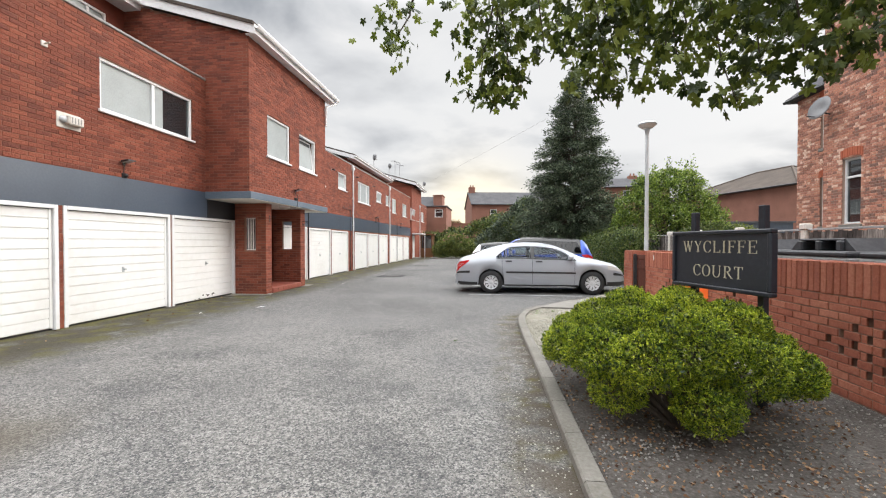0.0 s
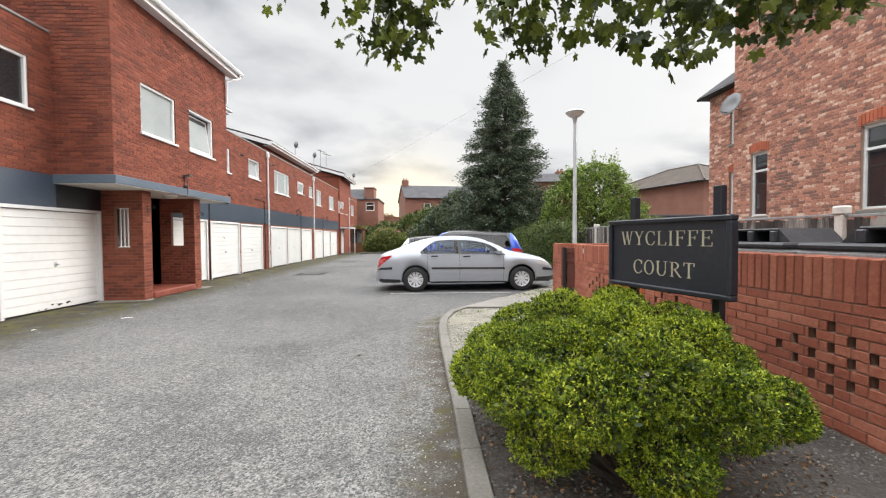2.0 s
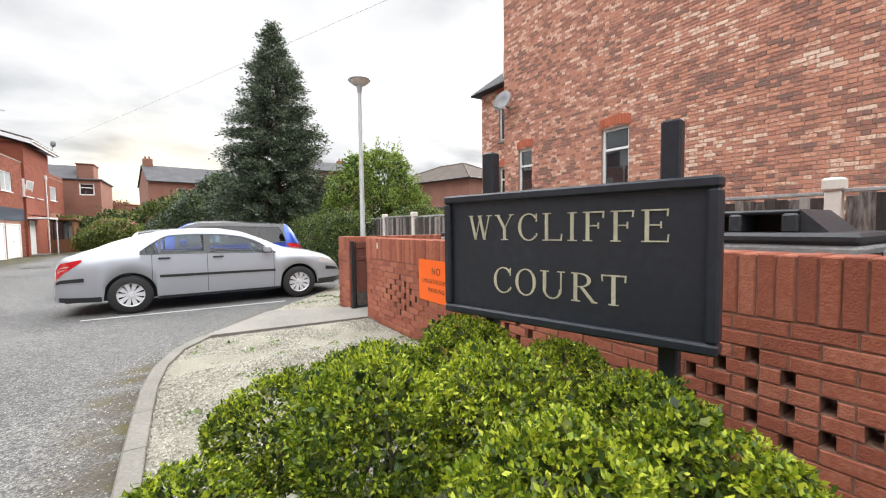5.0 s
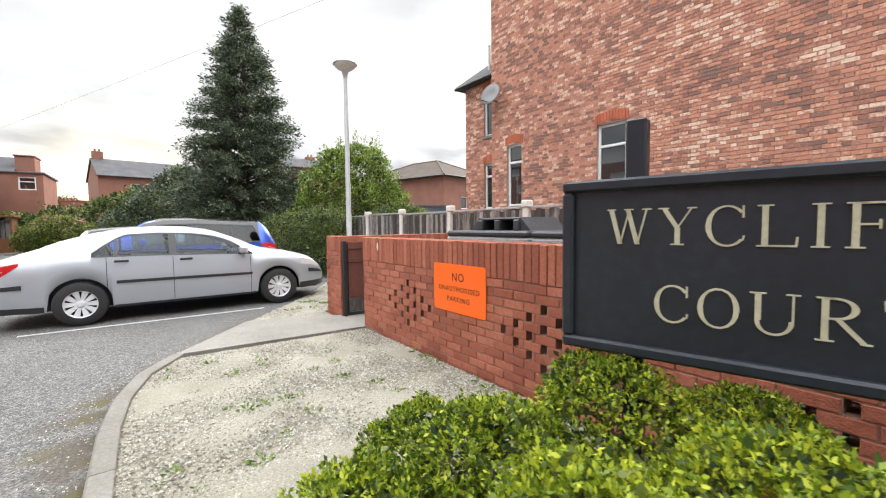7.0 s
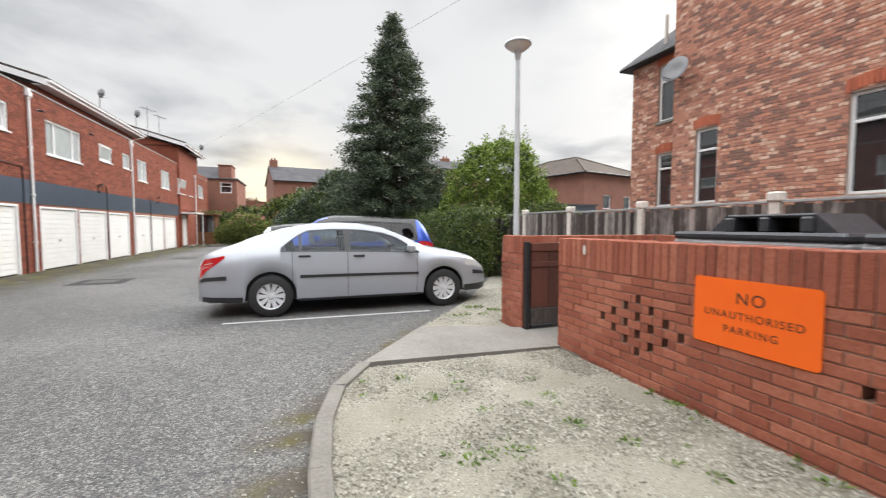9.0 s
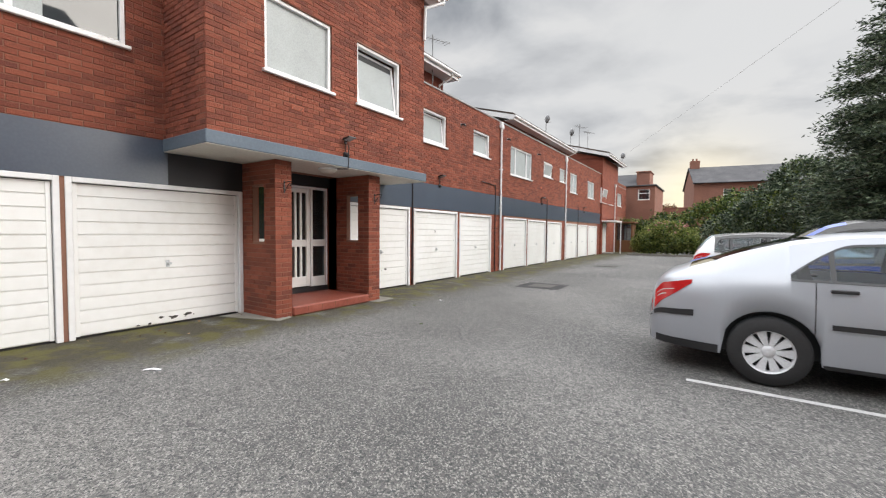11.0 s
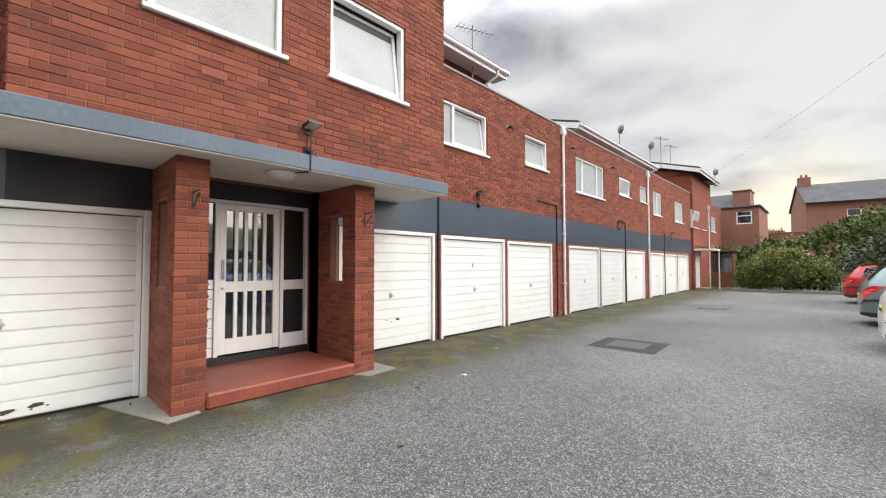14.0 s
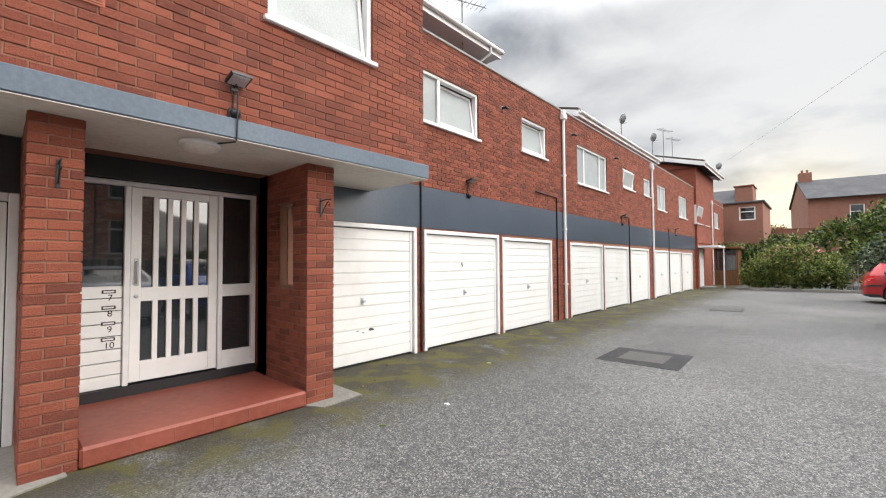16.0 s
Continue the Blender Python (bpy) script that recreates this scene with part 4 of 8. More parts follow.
# ---- windows ----
def window(y0, y1, z0, z1, style, x, name):
    """A white plastic window in a face that looks towards +x."""
    t = thing(name, "white framed window, pale panes coloured for net curtains and reflected sky", "window", at=(x - 0.07, y0, z0), kind="structure")
    w, h = y1 - y0, z1 - z0
    f = 0.055
    fr = Shape().box(-0.06, 0.045, 0, f, 0, h, 0.006).box(-0.06, 0.045, w - f, w, 0, h, 0.006).box(-0.06, 0.045, f, w - f, 0, f, 0.006).box(-0.06, 0.045, f, w - f, h - f, h, 0.006)
    cuts = {"pair": [0.53], "triple": [0.24, 0.76], "tilt2": [0.3], "side": [0.5]}.get(style, [])
    for c in cuts:
        fr.box(-0.06, 0.04, w * c - 0.035, w * c + 0.035, f, h - f, 0.006)
    part("window_frame", fr, M_WHITE, t)
    part("window_sill", Shape().box(-0.06, 0.125, -0.045, w + 0.045, -0.045, 0.004, 0.008), M_WHITE, t, "white projecting sill")
    edges = [f] + [w * c for c in cuts] + [w - f]
    for k, (a, b) in enumerate(zip(edges, edges[1:])):
        last = k == len(edges) - 2
        tilt = (style in ("tilt", "tilt2", "out") and last)
        if style == "side" and last:
            tilt = False
        sash = Shape()
        if tilt:
            sw, sh, e = b - a - 0.02, h - 2 * f - 0.02, 0.05
            sash.box(-0.03, 0.02, 0, e, 0, sh, 0.005).box(-0.03, 0.02, sw - e, sw, 0, sh, 0.005).box(-0.03, 0.02, e, sw - e, 0, e, 0.005).box(-0.03, 0.02, e, sw - e, sh - e, sh, 0.005)
            ob = part("sash", sash, M_WHITE, t, "open tilted sash")
            lean = -7 if style != "out" else 10
            ob.matrix_basis = pose(0.0, a + 0.01, f + 0.01, 0, lean, 0)
            part("pane", Shape().box(-0.008, 0.0, e, sw - e, e, sh - e), M_CURTAIN_SKY, ob)
        dark = style == "pair" and last and y0 < 7
        if tilt:
            # black sheet behind the open sash stands for the unlit room's shade
            part("room_shade_sheet", Shape().box(-0.13, -0.10, a, b, f, h - f), M_DARKPAINT, t)
        else:
            m = Shape().box(-0.012, -0.004, a, b, f, h - f)
            if dark:
                part("pane", m, M_PANE, t)
                part("curtain_sky_tone", Shape().box(-0.003, -0.001, a, a + (b - a) * 0.28, f, h - f), M_CURTAIN_SKY, t)
            else:
                part("pane", m, M_CURTAIN_SKY, t)
    return t


num = 0
for y0, y1, z0, z1, st in WINDOWS:
    num += 1
    window(y0, y1, z0, z1, st, FX if y0 < 35.9 or y0 > 41.1 else FX + 0.13, "window_%d" % num)
for y0, y1, z0, z1, st in BLOCK_WINDOWS:
    num += 1
    window(y0, y1, z0, z1, st, BX, "window_%d" % num)
num += 1
window(8.3, 9.25, 6.15, 7.0, "pair", -9.1, "window_%d" % num)
num += 1
window(29.6, 30.9, 5.75, 6.3, "one", -8.45, "window_%d" % num)


# ---- downpipes, cables, lamps and fittings on the flats ----
def downpipe(y, top, x=FX + 0.06):
    t = thing("downpipe", "white plastic downpipe with hopper head", "downpipe", at=(x, y, 0), group="downpipes")
    part("pipe", Shape().tube([(0, 0, 0.02), (0, 0, top - 0.1)], 0.036, 12), M_WHITE, t)
    hp = Shape().box(-0.06, 0.07, -0.09, 0.09, top - 0.12, top + 0.02, 0.015)
    hp.tube([(0, 0, top - 0.22), (0, 0, top - 0.1)], [0.04, 0.055], 10).box(-0.06, 0.05, -0.06, 0.06, top + 0.02, top + 0.12, 0.01)
    part("hopper", hp, M_WHITE, t, "white hopper head")
    for z in (0.9, 2.3, 3.7):
        if z < top - 0.4:
            part("bracket", Shape().box(-0.06, 0.045, -0.05, 0.05, z - 0.02, z + 0.02, 0.004), M_WHITE, t)
    return t


downpipe(20.62, 5.28)
downpipe(28.30, 5.25)
downpipe(39.9, 5.0, FX + 0.18)


def cable(name, pts, r, label, mat=M_BLACK):
    return solid(name, Shape().tube(pts, r, 6), mat, label, "cable")


X = FX + 0.025
cable("black_pipe", [(X, 15.47, 0.02), (X, 15.47, 2.80)], 0.022, "thin black pipe between garage doors")
cable("black_pipe", [(X, 20.25, 0.02), (X, 20.25, 3.08), (X, 19.23, 3.12)], 0.018, "thin black overflow pipe on the brick wall")
cable("black_pipe", [(X, 25.6, 0.02), (X, 25.6, 2.98), (X, 25.0, 3.0)], 0.018, "thin black overflow pipe on the brick wall")
cable("black_pipe", [(X, 30.72, 0.02), (X, 30.72, 2.9)], 0.018, "thin black pipe between garage doors")


def security_lamp(x, y, z):
    t = thing("security_lamp", "small dark floodlight over a motion sensor", "lamp", at=(x, y, z), group="security lamps")
    part("arm", Shape().box(0, 0.02, -0.03, 0.03, -0.03, 0.05, 0.004).tube([(0.01, 0, 0.0), (0.07, 0, 0.03)], 0.01, 8), M_BLACK, t)
    hd = Shape().prism([(0.03, 0.02), (0.19, 0.055), (0.185, 0.075), (0.03, 0.05)], 0.17, lambda u, v, w: (u, -0.085 + w, v))
    part("lamp_head", hd, M_BLACK, t)
    part("lens", Shape().prism([(0.045, 0.018), (0.18, 0.05), (0.18, 0.047), (0.045, 0.014)], 0.14, lambda u, v, w: (u, -0.07 + w, v)), M_STEEL, t)
    s = Shape().lathe([(0.0, 0.085), (0.03, 0.08), (0.045, 0.05), (0.045, 0.0)], 14, "x", (0, 0, -0.23)).box(0, 0.035, -0.05, 0.05, -0.28, -0.18, 0.01)
    part("sensor", s, M_BLACK, t, "dark round motion sensor")
    part("wire", Shape().tube([(0.02, 0, -0.03), (0.015, -0.01, -0.18)], 0.006, 6), M_BLACK, t)
    return t


security_lamp(FX, 7.41, 2.96)
security_lamp(BX, 12.1, 2.98)
security_lamp(FX, 16.72, 2.95)
security_lamp(FX, 24.9, 2.95)
security_lamp(FX, 31.9, 2.9)


def flue(y, z):
    t = thing("flue_pipe", "short dark waste pipe stub in the wall", "pipe", at=(FX, y, z), group="waste pipes")
    part("stub", Shape().tube([(0, 0, 0), (0.11, 0, 0.0), (0.15, 0, -0.05)], 0.03, 10), M_BLACK, t)
    part("collar", Shape().lathe([(0.03, 0.0), (0.05, 0.0), (0.05, 0.015), (0.03, 0.02)], 12, "x"), M_GREY, t)


flue(17.9, 4.72)
flue(24.35, 4.85)
flue(21.2, 4.9)


def alarm_box():
    t = thing("alarm_box", "weathered white bell box on a mounting board", "alarm", at=(FX, 6.17, 3.34))
    part("board", Shape().box(0, 0.02, 0, 0.40, 0.0, 0.26, 0.004), M_SOFFIT, t)
    part("cover", Shape().box(0.02, 0.12, 0.12, 0.38, 0.06, 0.22, 0.02), M_SOFFIT, t)
    part("bell", Shape().lathe([(0, 0.07), (0.05, 0.065), (0.06, 0.02)], 14, "x", (0, 0.09, 0.14)), M_STEEL, t, "grey metal bell")
    for k in range(4):
        part("louvre", Shape().box(0.119, 0.123, 0.16 + k * 0.05, 0.18 + k * 0.05, 0.09, 0.19), M_GREY, t)


alarm_box()


def old_bracket():
    t = thing("wall_bracket", "small white metal fixing on the brick wall", "bracket", at=(FX, 5.95, 4.55))
    part("plate", Shape().box(0, 0.03, 0, 0.10, 0, 0.09, 0.01).tube([(0.03, 0.05, 0.05), (0.12, 0.05, 0.06)], 0.012, 8), M_SOFFIT, t)


old_bracket()


def air_brick(x, y, z):
    t = thing("air_brick", "pale clay air brick with slots", "vent", at=(x, y, z), group="air bricks")
    part("body", Shape().box(0.0, 0.014, 0, 0.225, 0, 0.075, 0.003), M_ARCH, t)
    for k in range(3):
        part("slot", Shape().box(0.0135, 0.0155, 0.015, 0.21, 0.014 + k * 0.02, 0.02 + k * 0.02), M_INK, t)


air_brick(BX, 11.0, 3.28)
air_brick(FX, 17.75, 3.42)
air_brick(FX, 24.75, 3.4)


def soffit_lamp():
    t = thing("soffit_lamp", "round white bulkhead lamp under the canopy", "lamp", at=(-5.98, 11.92, 2.517))
    part("base", Shape().lathe([(0, 0), (0.16, 0), (0.165, -0.02), (0.155, -0.035), (0, -0.035)], 28), M_WHITE, t)
    part("diffuser", Shape().lathe([(0.15, -0.03), (0.135, -0.06), (0.09, -0.085), (0.0, -0.095)], 28), M_SOFFIT, t)
    part("wire", Shape().tube([(0.1, 0.08, -0.012), (0.22, 0.14, -0.014), (0.30, 0.18, -0.014)], 0.007, 6), M_BLACK, t)
    part("wire", Shape().tube([(0.32, 0.18, -0.01), (0.335, 0.18, 0.1), (0.335, 0.18, 0.40)], 0.007, 6), M_BLACK, t)


soffit_lamp()


def basket_hook(y, z):
    t = thing("hanging_bracket", "black scrolled iron hanging basket bracket", "bracket", at=(-5.955, y, z), group="hanging brackets")
    s = Shape().box(0, 0.008, -0.012, 0.012, -0.12, 0.08, 0.002)
    s.tube([(0.005, 0, 0.05), (0.12, 0, 0.055), (0.2, 0, 0.05)], 0.007, 6)
    sp = [(0.02 + 0.0, 0, -0.09), (0.05, 0, -0.05), (0.1, 0, 0.0), (0.15, 0, 0.03), (0.18, 0, 0.01), (0.165, 0, -0.015), (0.145, 0, 0.0)]
    s.tube(sp, 0.006, 6)
    part("ironwork", s, M_BLACK, t)


basket_hook(11.02, 2.12)
basket_hook(13.08, 2.08)


def manhole(y, x, w, d, frame_w, label, rz=0):
    t = thing("manhole_cover", label, "manhole cover", at=(x, y, 0), rz=rz)
    part("surround", Shape().box(-w / 2 - frame_w, w / 2 + frame_w, -d / 2 - frame_w, d / 2 + frame_w, -0.02, 0.004), M_DARKTAR, t, "dark tarmac patch")
    part("cover", Shape().box(-w / 2, w / 2, -d / 2, d / 2, -0.02, 0.010, 0.003), M_COVER, t, "concrete filled cover")


M_DARKTAR = material("new_tarmac", (0.024, 0.024, 0.025), 0.85, (0.014, 0.014, 0.015), (0.05, 0.05, 0.05), 3, 80, 0.6, 90)
M_COVER = material("worn_cover", (0.075, 0.072, 0.066), 0.8, scale=4, bump=0.4)
manhole(17.42, -4.02, 0.62, 0.62, 0.24, "square access cover set in a dark tarmac patch", 2)
manhole(25.5, -4.1, 0.7, 0.7, 0.05, "pale square access cover in the tarmac", 2)


def far_porch():
    t = thing("far_porch", "flat porch canopy over a white door beyond the garages", "porch", at=(FX + 0.12, 36.0, 0), kind="structure")
    part("canopy", Shape().box(0, 0.95, 0.0, 1.9, 2.18, 2.28, 0.01), M_WHITE, t, "white flat canopy")
    part("door", Shape().box(0.0, 0.04, 0.3, 1.2, 0.1, 2.1, 0.01), M_WHITE, t, "white front door")
    part("doorstep", Shape().box(0, 0.6, 0.2, 1.4, 0, 0.1, 0.01), M_CONCRETE, t)
    part("post", Shape().tube([(0.88, 1.85, 0), (0.88, 1.85, 2.18)], 0.035, 8), M_WHITE, t)
    part("lower_wall", Shape().box(-0.2, 0.0, -0.02, 9.0, 0, 2.45), M_BRICK, t)
    w = thing("timber_porch", "brown stained timber porch with glazed sides", "porch", at=(FX + 0.12, 40.6, 0), kind="structure")
    for x in (0.05, 1.15):
        for y in (0.05, 1.55):
            part("post", Shape().box(x - 0.05, x + 0.05, y - 0.05, y + 0.05, 0, 2.2, 0.005), M_WOOD, w)
    part("roof", Shape().box(0, 1.35, -0.1, 1.7, 2.2, 2.32, 0.01), M_WOOD, w)
    for k in range(9):
        part("board", Shape().box(1.16, 1.185, 0.06 + k * 0.17, 0.06 + k * 0.17 + 0.162, 0, 2.2), M_WOOD, w)
    part("pane", Shape().box(0.1, 1.1, 0.045, 0.055, 0.9, 2.1), M_PANE, w)
    part("lower_panel", Shape().box(0.1, 1.1, 0.04, 0.06, 0, 0.9), M_WOOD, w)


far_porch()


def aerial(x, y, z, kind):
    if kind == "dish":
        t = thing("satellite_dish", "small grey satellite dish on a pole", "satellite dish", at=(x, y, z), rz=-35)
        part("pole", Shape().tube([(0, 0, -0.9), (0, 0, 0.1)], 0.02, 6), M_DULLMETAL, t)
        part("dish", Shape().lathe([(0, 0.0), (0.11, 0.015), (0.18, 0.045), (0.22, 0.075), (0.21, 0.083), (0.10, 0.024), (0, 0.01)], 18, "y", (0, 0, 0.1)), M_DULLMETAL, t)
        part("feed_arm", Shape().tube([(0, 0, -0.15), (0, 0.35, -0.02)], 0.01, 6), M_DULLMETAL, t)
    else:
        t = thing("television_aerial", "thin television aerial on a mast", "aerial", at=(x, y, z), rz=70)
        part("mast", Shape().tube([(0, 0, -1.4), (0, 0, 0.4)], 0.018, 6), M_DULLMETAL, t)
        part("boom", Shape().tube([(-0.5, 0, 0.25), (0.7, 0, 0.3)], 0.012, 6), M_DULLMETAL, t)
        for k in range(9):
            x0 = -0.45 + k * 0.13
            part("element", Shape().tube([(x0, -0.17, 0.26), (x0, 0.17, 0.26)], 0.006, 5), M_DULLMETAL, t)


aerial(-8.2, 18.2, 7.5, "aerial")
aerial(-8.0, 28.4, 7.4, "dish")
aerial(-8.0, 32.8, 7.6, "dish")
aerial(-7.7, 33.6, 7.9, "aerial")
aerial(-8.2, 37.5, 8.4, "aerial")
aerial(-6.5, 41.0, 7.3, "dish")


# ---- brick bin store wall ----
WX, WT = 3.335, 0.215


def diamond(yc, z_top=0.7575):
    """Openings of the honeycomb pattern: 16 gaps in a diamond."""
    out = []
    for r in range(7):
        for k in range(-3, 4):
            if (r + k) % 2 == 0 and abs(k) <= r and abs(k) + r <= 6:
                zc = z_top - r * 0.075
                out.append((yc - k * 0.14 - 0.028, yc - k * 0.14 + 0.028, zc - 0.038, zc + 0.038))
    return out


def bin_store():
    t = thing("wall_bin_store", "red brick bin store wall with soldier coping and pierced diamonds", "wall", kind="structure")
    holes = diamond(7.85) + diamond(5.93) + diamond(4.01)
    y0, y1, zt, zs = -4.0, 8.98, 1.245, 0.945
    s = Shape()
    for a, b, za, zb in wall_cells(y0 + 0.008, y1 - 0.008, 0, zs, holes):
        s.box(WX + 0.008, WX + WT - 0.008, a, b, za, zb)
    s.box(WX + 0.008, WX + WT - 0.008, y0 + 0.008, y1 - 0.008, zs, zt - 0.008)
    part("masonry", s, M_WALLMORTAR, t)
    face = lambda u, w, z: (WX + 0.008 - w, u, z)
    cells = brick_cells(y0, y1, -0.03, zs, holes)
    lay_bricks(t, cells, face, M_WALLBRICK, near=(4.6, 8.98, 0.2, 0.95), seed=21, limit=195)
    lay_bricks(t, brick_cells(y0, y1, 0, zs, holes), lambda u, w, z: (WX + WT - 0.008 + w, u, z), M_WALLBRICK, seed=22)
    lay_bricks(t, brick_cells(WX, WX + WT, 0, zs), lambda u, w, z: (u, y1 - 0.008 + w, z), M_WALLBRICK, seed=23)
    # soldier bricks laid through the wall
    shapes = [Shape().box(0, WT + 0.004, 0.004, 0.071 + k * 0.001, 0, zt - zs, 0.006).mesh("soldier_brick", M_WALLBRICK) for k in range(3)]
    y, i = y0, 0
    rng = random.Random(8)
    while y < y1 - 0.05:
        ob = new("soldier_brick", shapes[i % 3])
        ob.parent = t
        ob.location = (WX - 0.004 + rng.uniform(-0.004, 0.004), y, zs + 0.004 + rng.uniform(-0.004, 0.004))
        y, i = y + 0.0755, i + 1
    part("lime_splash", Shape().prism([(8.525, 1.10), (8.55, 1.09), (8.562, 1.13), (8.556, 1.185), (8.535, 1.19), (8.52, 1.15)], 0.002, lambda u, v, w: (WX - 0.0085 - w, u, v)), M_SOFFIT, t, "pale lime splash on one coping brick")
    # end pier and the north and rear walls of the store
    n = thing("wall_store_end", "red brick end pier and rear wall of the bin store", "wall", kind="structure")
    m = Shape().box(WX + 0.008, 5.75, 9.783, 10.332, 0, 1.22).box(5.53, 5.75, -4, 9.79, 0, 1.22)
    part("masonry", m, M_WALLMORTAR, n)
    lay_bricks(n, brick_cells(9.775, 10.34, 0, 1.02), face, M_WALLBRICK, near=(9.7, 10.4, 0, 1.3), seed=24, limit=60)
    lay_bricks(n, brick_cells(WX, 5.53, 0, 1.02), lambda u, w, z: (u, 9.783 - w, z), M_WALLBRICK, seed=25)
    lay_bricks(n, brick_cells(0, 9.78, 0, 1.02), lambda u, w, z: (5.53 - w, u, z), M_WALLBRICK, seed=26)
    k = 9.775
    cop = []
    while k < 10.3:
        cop.append((k, k + 0.07))
        k += 0.0755
    for a, b in cop:
        part("soldier_brick", Shape().box(WX - 0.002, WX + WT, a, b, 1.02, 1.25, 0.006), M_WALLBRICK, n)
    s = Shape()
    k = WX + WT
    while k < 5.7:
        s.box(k, k + 0.069, 9.777, 9.99, 1.02, 1.25, 0.004)
        k += 0.0755
    k = 0.0
    while k < 9.7:
        s.box(5.52, 5.74, k, k + 0.069, 1.02, 1.245)
        k += 0.0755
    ob = part("coping_bricks", s, M_WALLBRICK, n)
    ob["kind"] = "stuff"
    g = thing("timber_gate", "red-brown boarded timber gate folded back against the brick wall", "gate", at=(WX + 0.03, 9.735, 0.05))
    part("hinge_post", Shape().box(-0.01, 0.05, -0.035, 0.035, -0.02, 1.13, 0.006), M_BLACK, g, "black painted hinge post")
    for k in range(4):
        x = 0.075 + k * 0.262
        part("board", Shape().box(x, x + 0.258, -0.012, 0.012, 0.27, 1.0, 0.004), M_GATE, g)
    part("rail", Shape().box(0.07, 1.125, -0.026, 0.016, 1.005, 1.11, 0.006), M_GATE, g)
    part("rail", Shape().box(0.07, 1.125, -0.026, -0.0125, 0.80, 0.87, 0.006), M_GATE, g)
    part("kick_board", Shape().box(0.07, 1.125, -0.022, 0.012, 0.06, 0.265, 0.006), M_FENCE, g, "weathered grey board at the foot")
    part("bottom_rail", Shape().box(0.07, 1.125, -0.03, 0.014, 0.01, 0.055, 0.006), M_BLACK, g)
    part("strap", Shape().prism([(0.50, 0.88), (0.525, 0.87), (0.53, 1.118), (0.47, 1.125), (0.46, 1.112), (0.505, 1.1)], 0.004, lambda u, v, w: (u, -0.031 + w, v)), M_SOFFIT, g, "frayed white strap")


bin_store()


def orange_sign():
    t = thing("parking_sign", "orange plate fixed to the brick wall, reading no unauthorised parking", "sign", at=(WX - 0.012, 6.93, 0.80))
    c, hw, hh = 0.025, 0.385, 0.23
    out = []
    for sx, sz, a0 in ((1, 1, 0), (-1, 1, 90), (-1, -1, 180), (1, -1, 270)):
        for k in range(4):
            a = radians(a0 + k * 30)
            out.append((sx * (hw - c) + math.cos(a) * c, sz * (hh - c) + math.sin(a) * c))
    part("plate", Shape().prism(out, 0.006, lambda u, v, w: (0.006 - w, u, v)), M_ORANGE, t)
    for txt, z, size, sp in (("NO", 0.105, 0.108, 1.2), ("UNAUTHORISED", -0.008, 0.068, 1.25), ("PARKING", -0.105, 0.068, 1.25)):
        ob = letters(txt, size, M_INK, t, pose(-0.001, 0.0, z, 90, 0, -90), "lettering", 0.0008, sp)


orange_sign()


# ---- name sign on posts ----
def name_sign():
    a, b = Vector((2.448, 3.770)), Vector((2.163, 4.831))
    d = a - b
    ln = d.length
    rz = math.degrees(math.atan2(d.y, d.x))
    mid = (a + b) / 2
    t = thing("name_sign", "black painted name board with gold lettering on two posts", "sign", at=(mid.x, mid.y, 0.04), rz=rz)
    # local x runs along the board, local y faces away from the reader
    z0, z1, hw = 0.958, 1.488, ln / 2
    part("board", Shape().box(-hw, hw, -0.026, 0.012, z0, z1, 0.006), M_SIGN, t)
    f = 0.026
    fr = Shape().box(-hw - 0.012, hw + 0.012, -0.05, 0.02, z1 - f, z1 + 0.012, 0.008).box(-hw - 0.012, hw + 0.012, -0.05, 0.02, z0 - 0.012, z0 + f, 0.008)
    fr.box(-hw - 0.012, -hw + f, -0.05, 0.02, z0 + f, z1 - f, 0.008).box(hw - f, hw + 0.012, -0.05, 0.02, z0 + f, z1 - f, 0.008)
    part("sign_frame", fr, M_SIGN, t, "raised black frame moulding")
    for x, h in ((-0.35, 1.69), (0.405, 1.70)):
        part("post", Shape().box(x - 0.031, x + 0.031, 0.022, 0.078, -0.06, h, 0.006), M_SIGN, t, "square black post")
    return t


sign = name_sign()
# serif capitals in strokes: thick and thin bars with feet
GLYPH_W = {"W": 1.18, "Y": 0.92, "C": 0.84, "L": 0.80, "I": 0.40, "F": 0.76, "E": 0.82, "O": 0.90, "U": 0.96, "R": 0.94, "T": 0.82}


def bar(s, x0, z0, x1, z1, w):
    """A stroke of width w (across x) between two heights."""
    s.prism([(x0 - w / 2, z0), (x0 + w / 2, z0), (x1 + w / 2, z1), (x1 - w / 2, z1)], 0.004, lambda u, v, k: (u, -0.0085 - k, v))


def hbar(s, x0, x1, z0, z1):
    s.prism([(x0, z0), (x1, z0), (x1, z1), (x0, z1)], 0.004, lambda u, v, k: (u, -0.0088 - k, v))


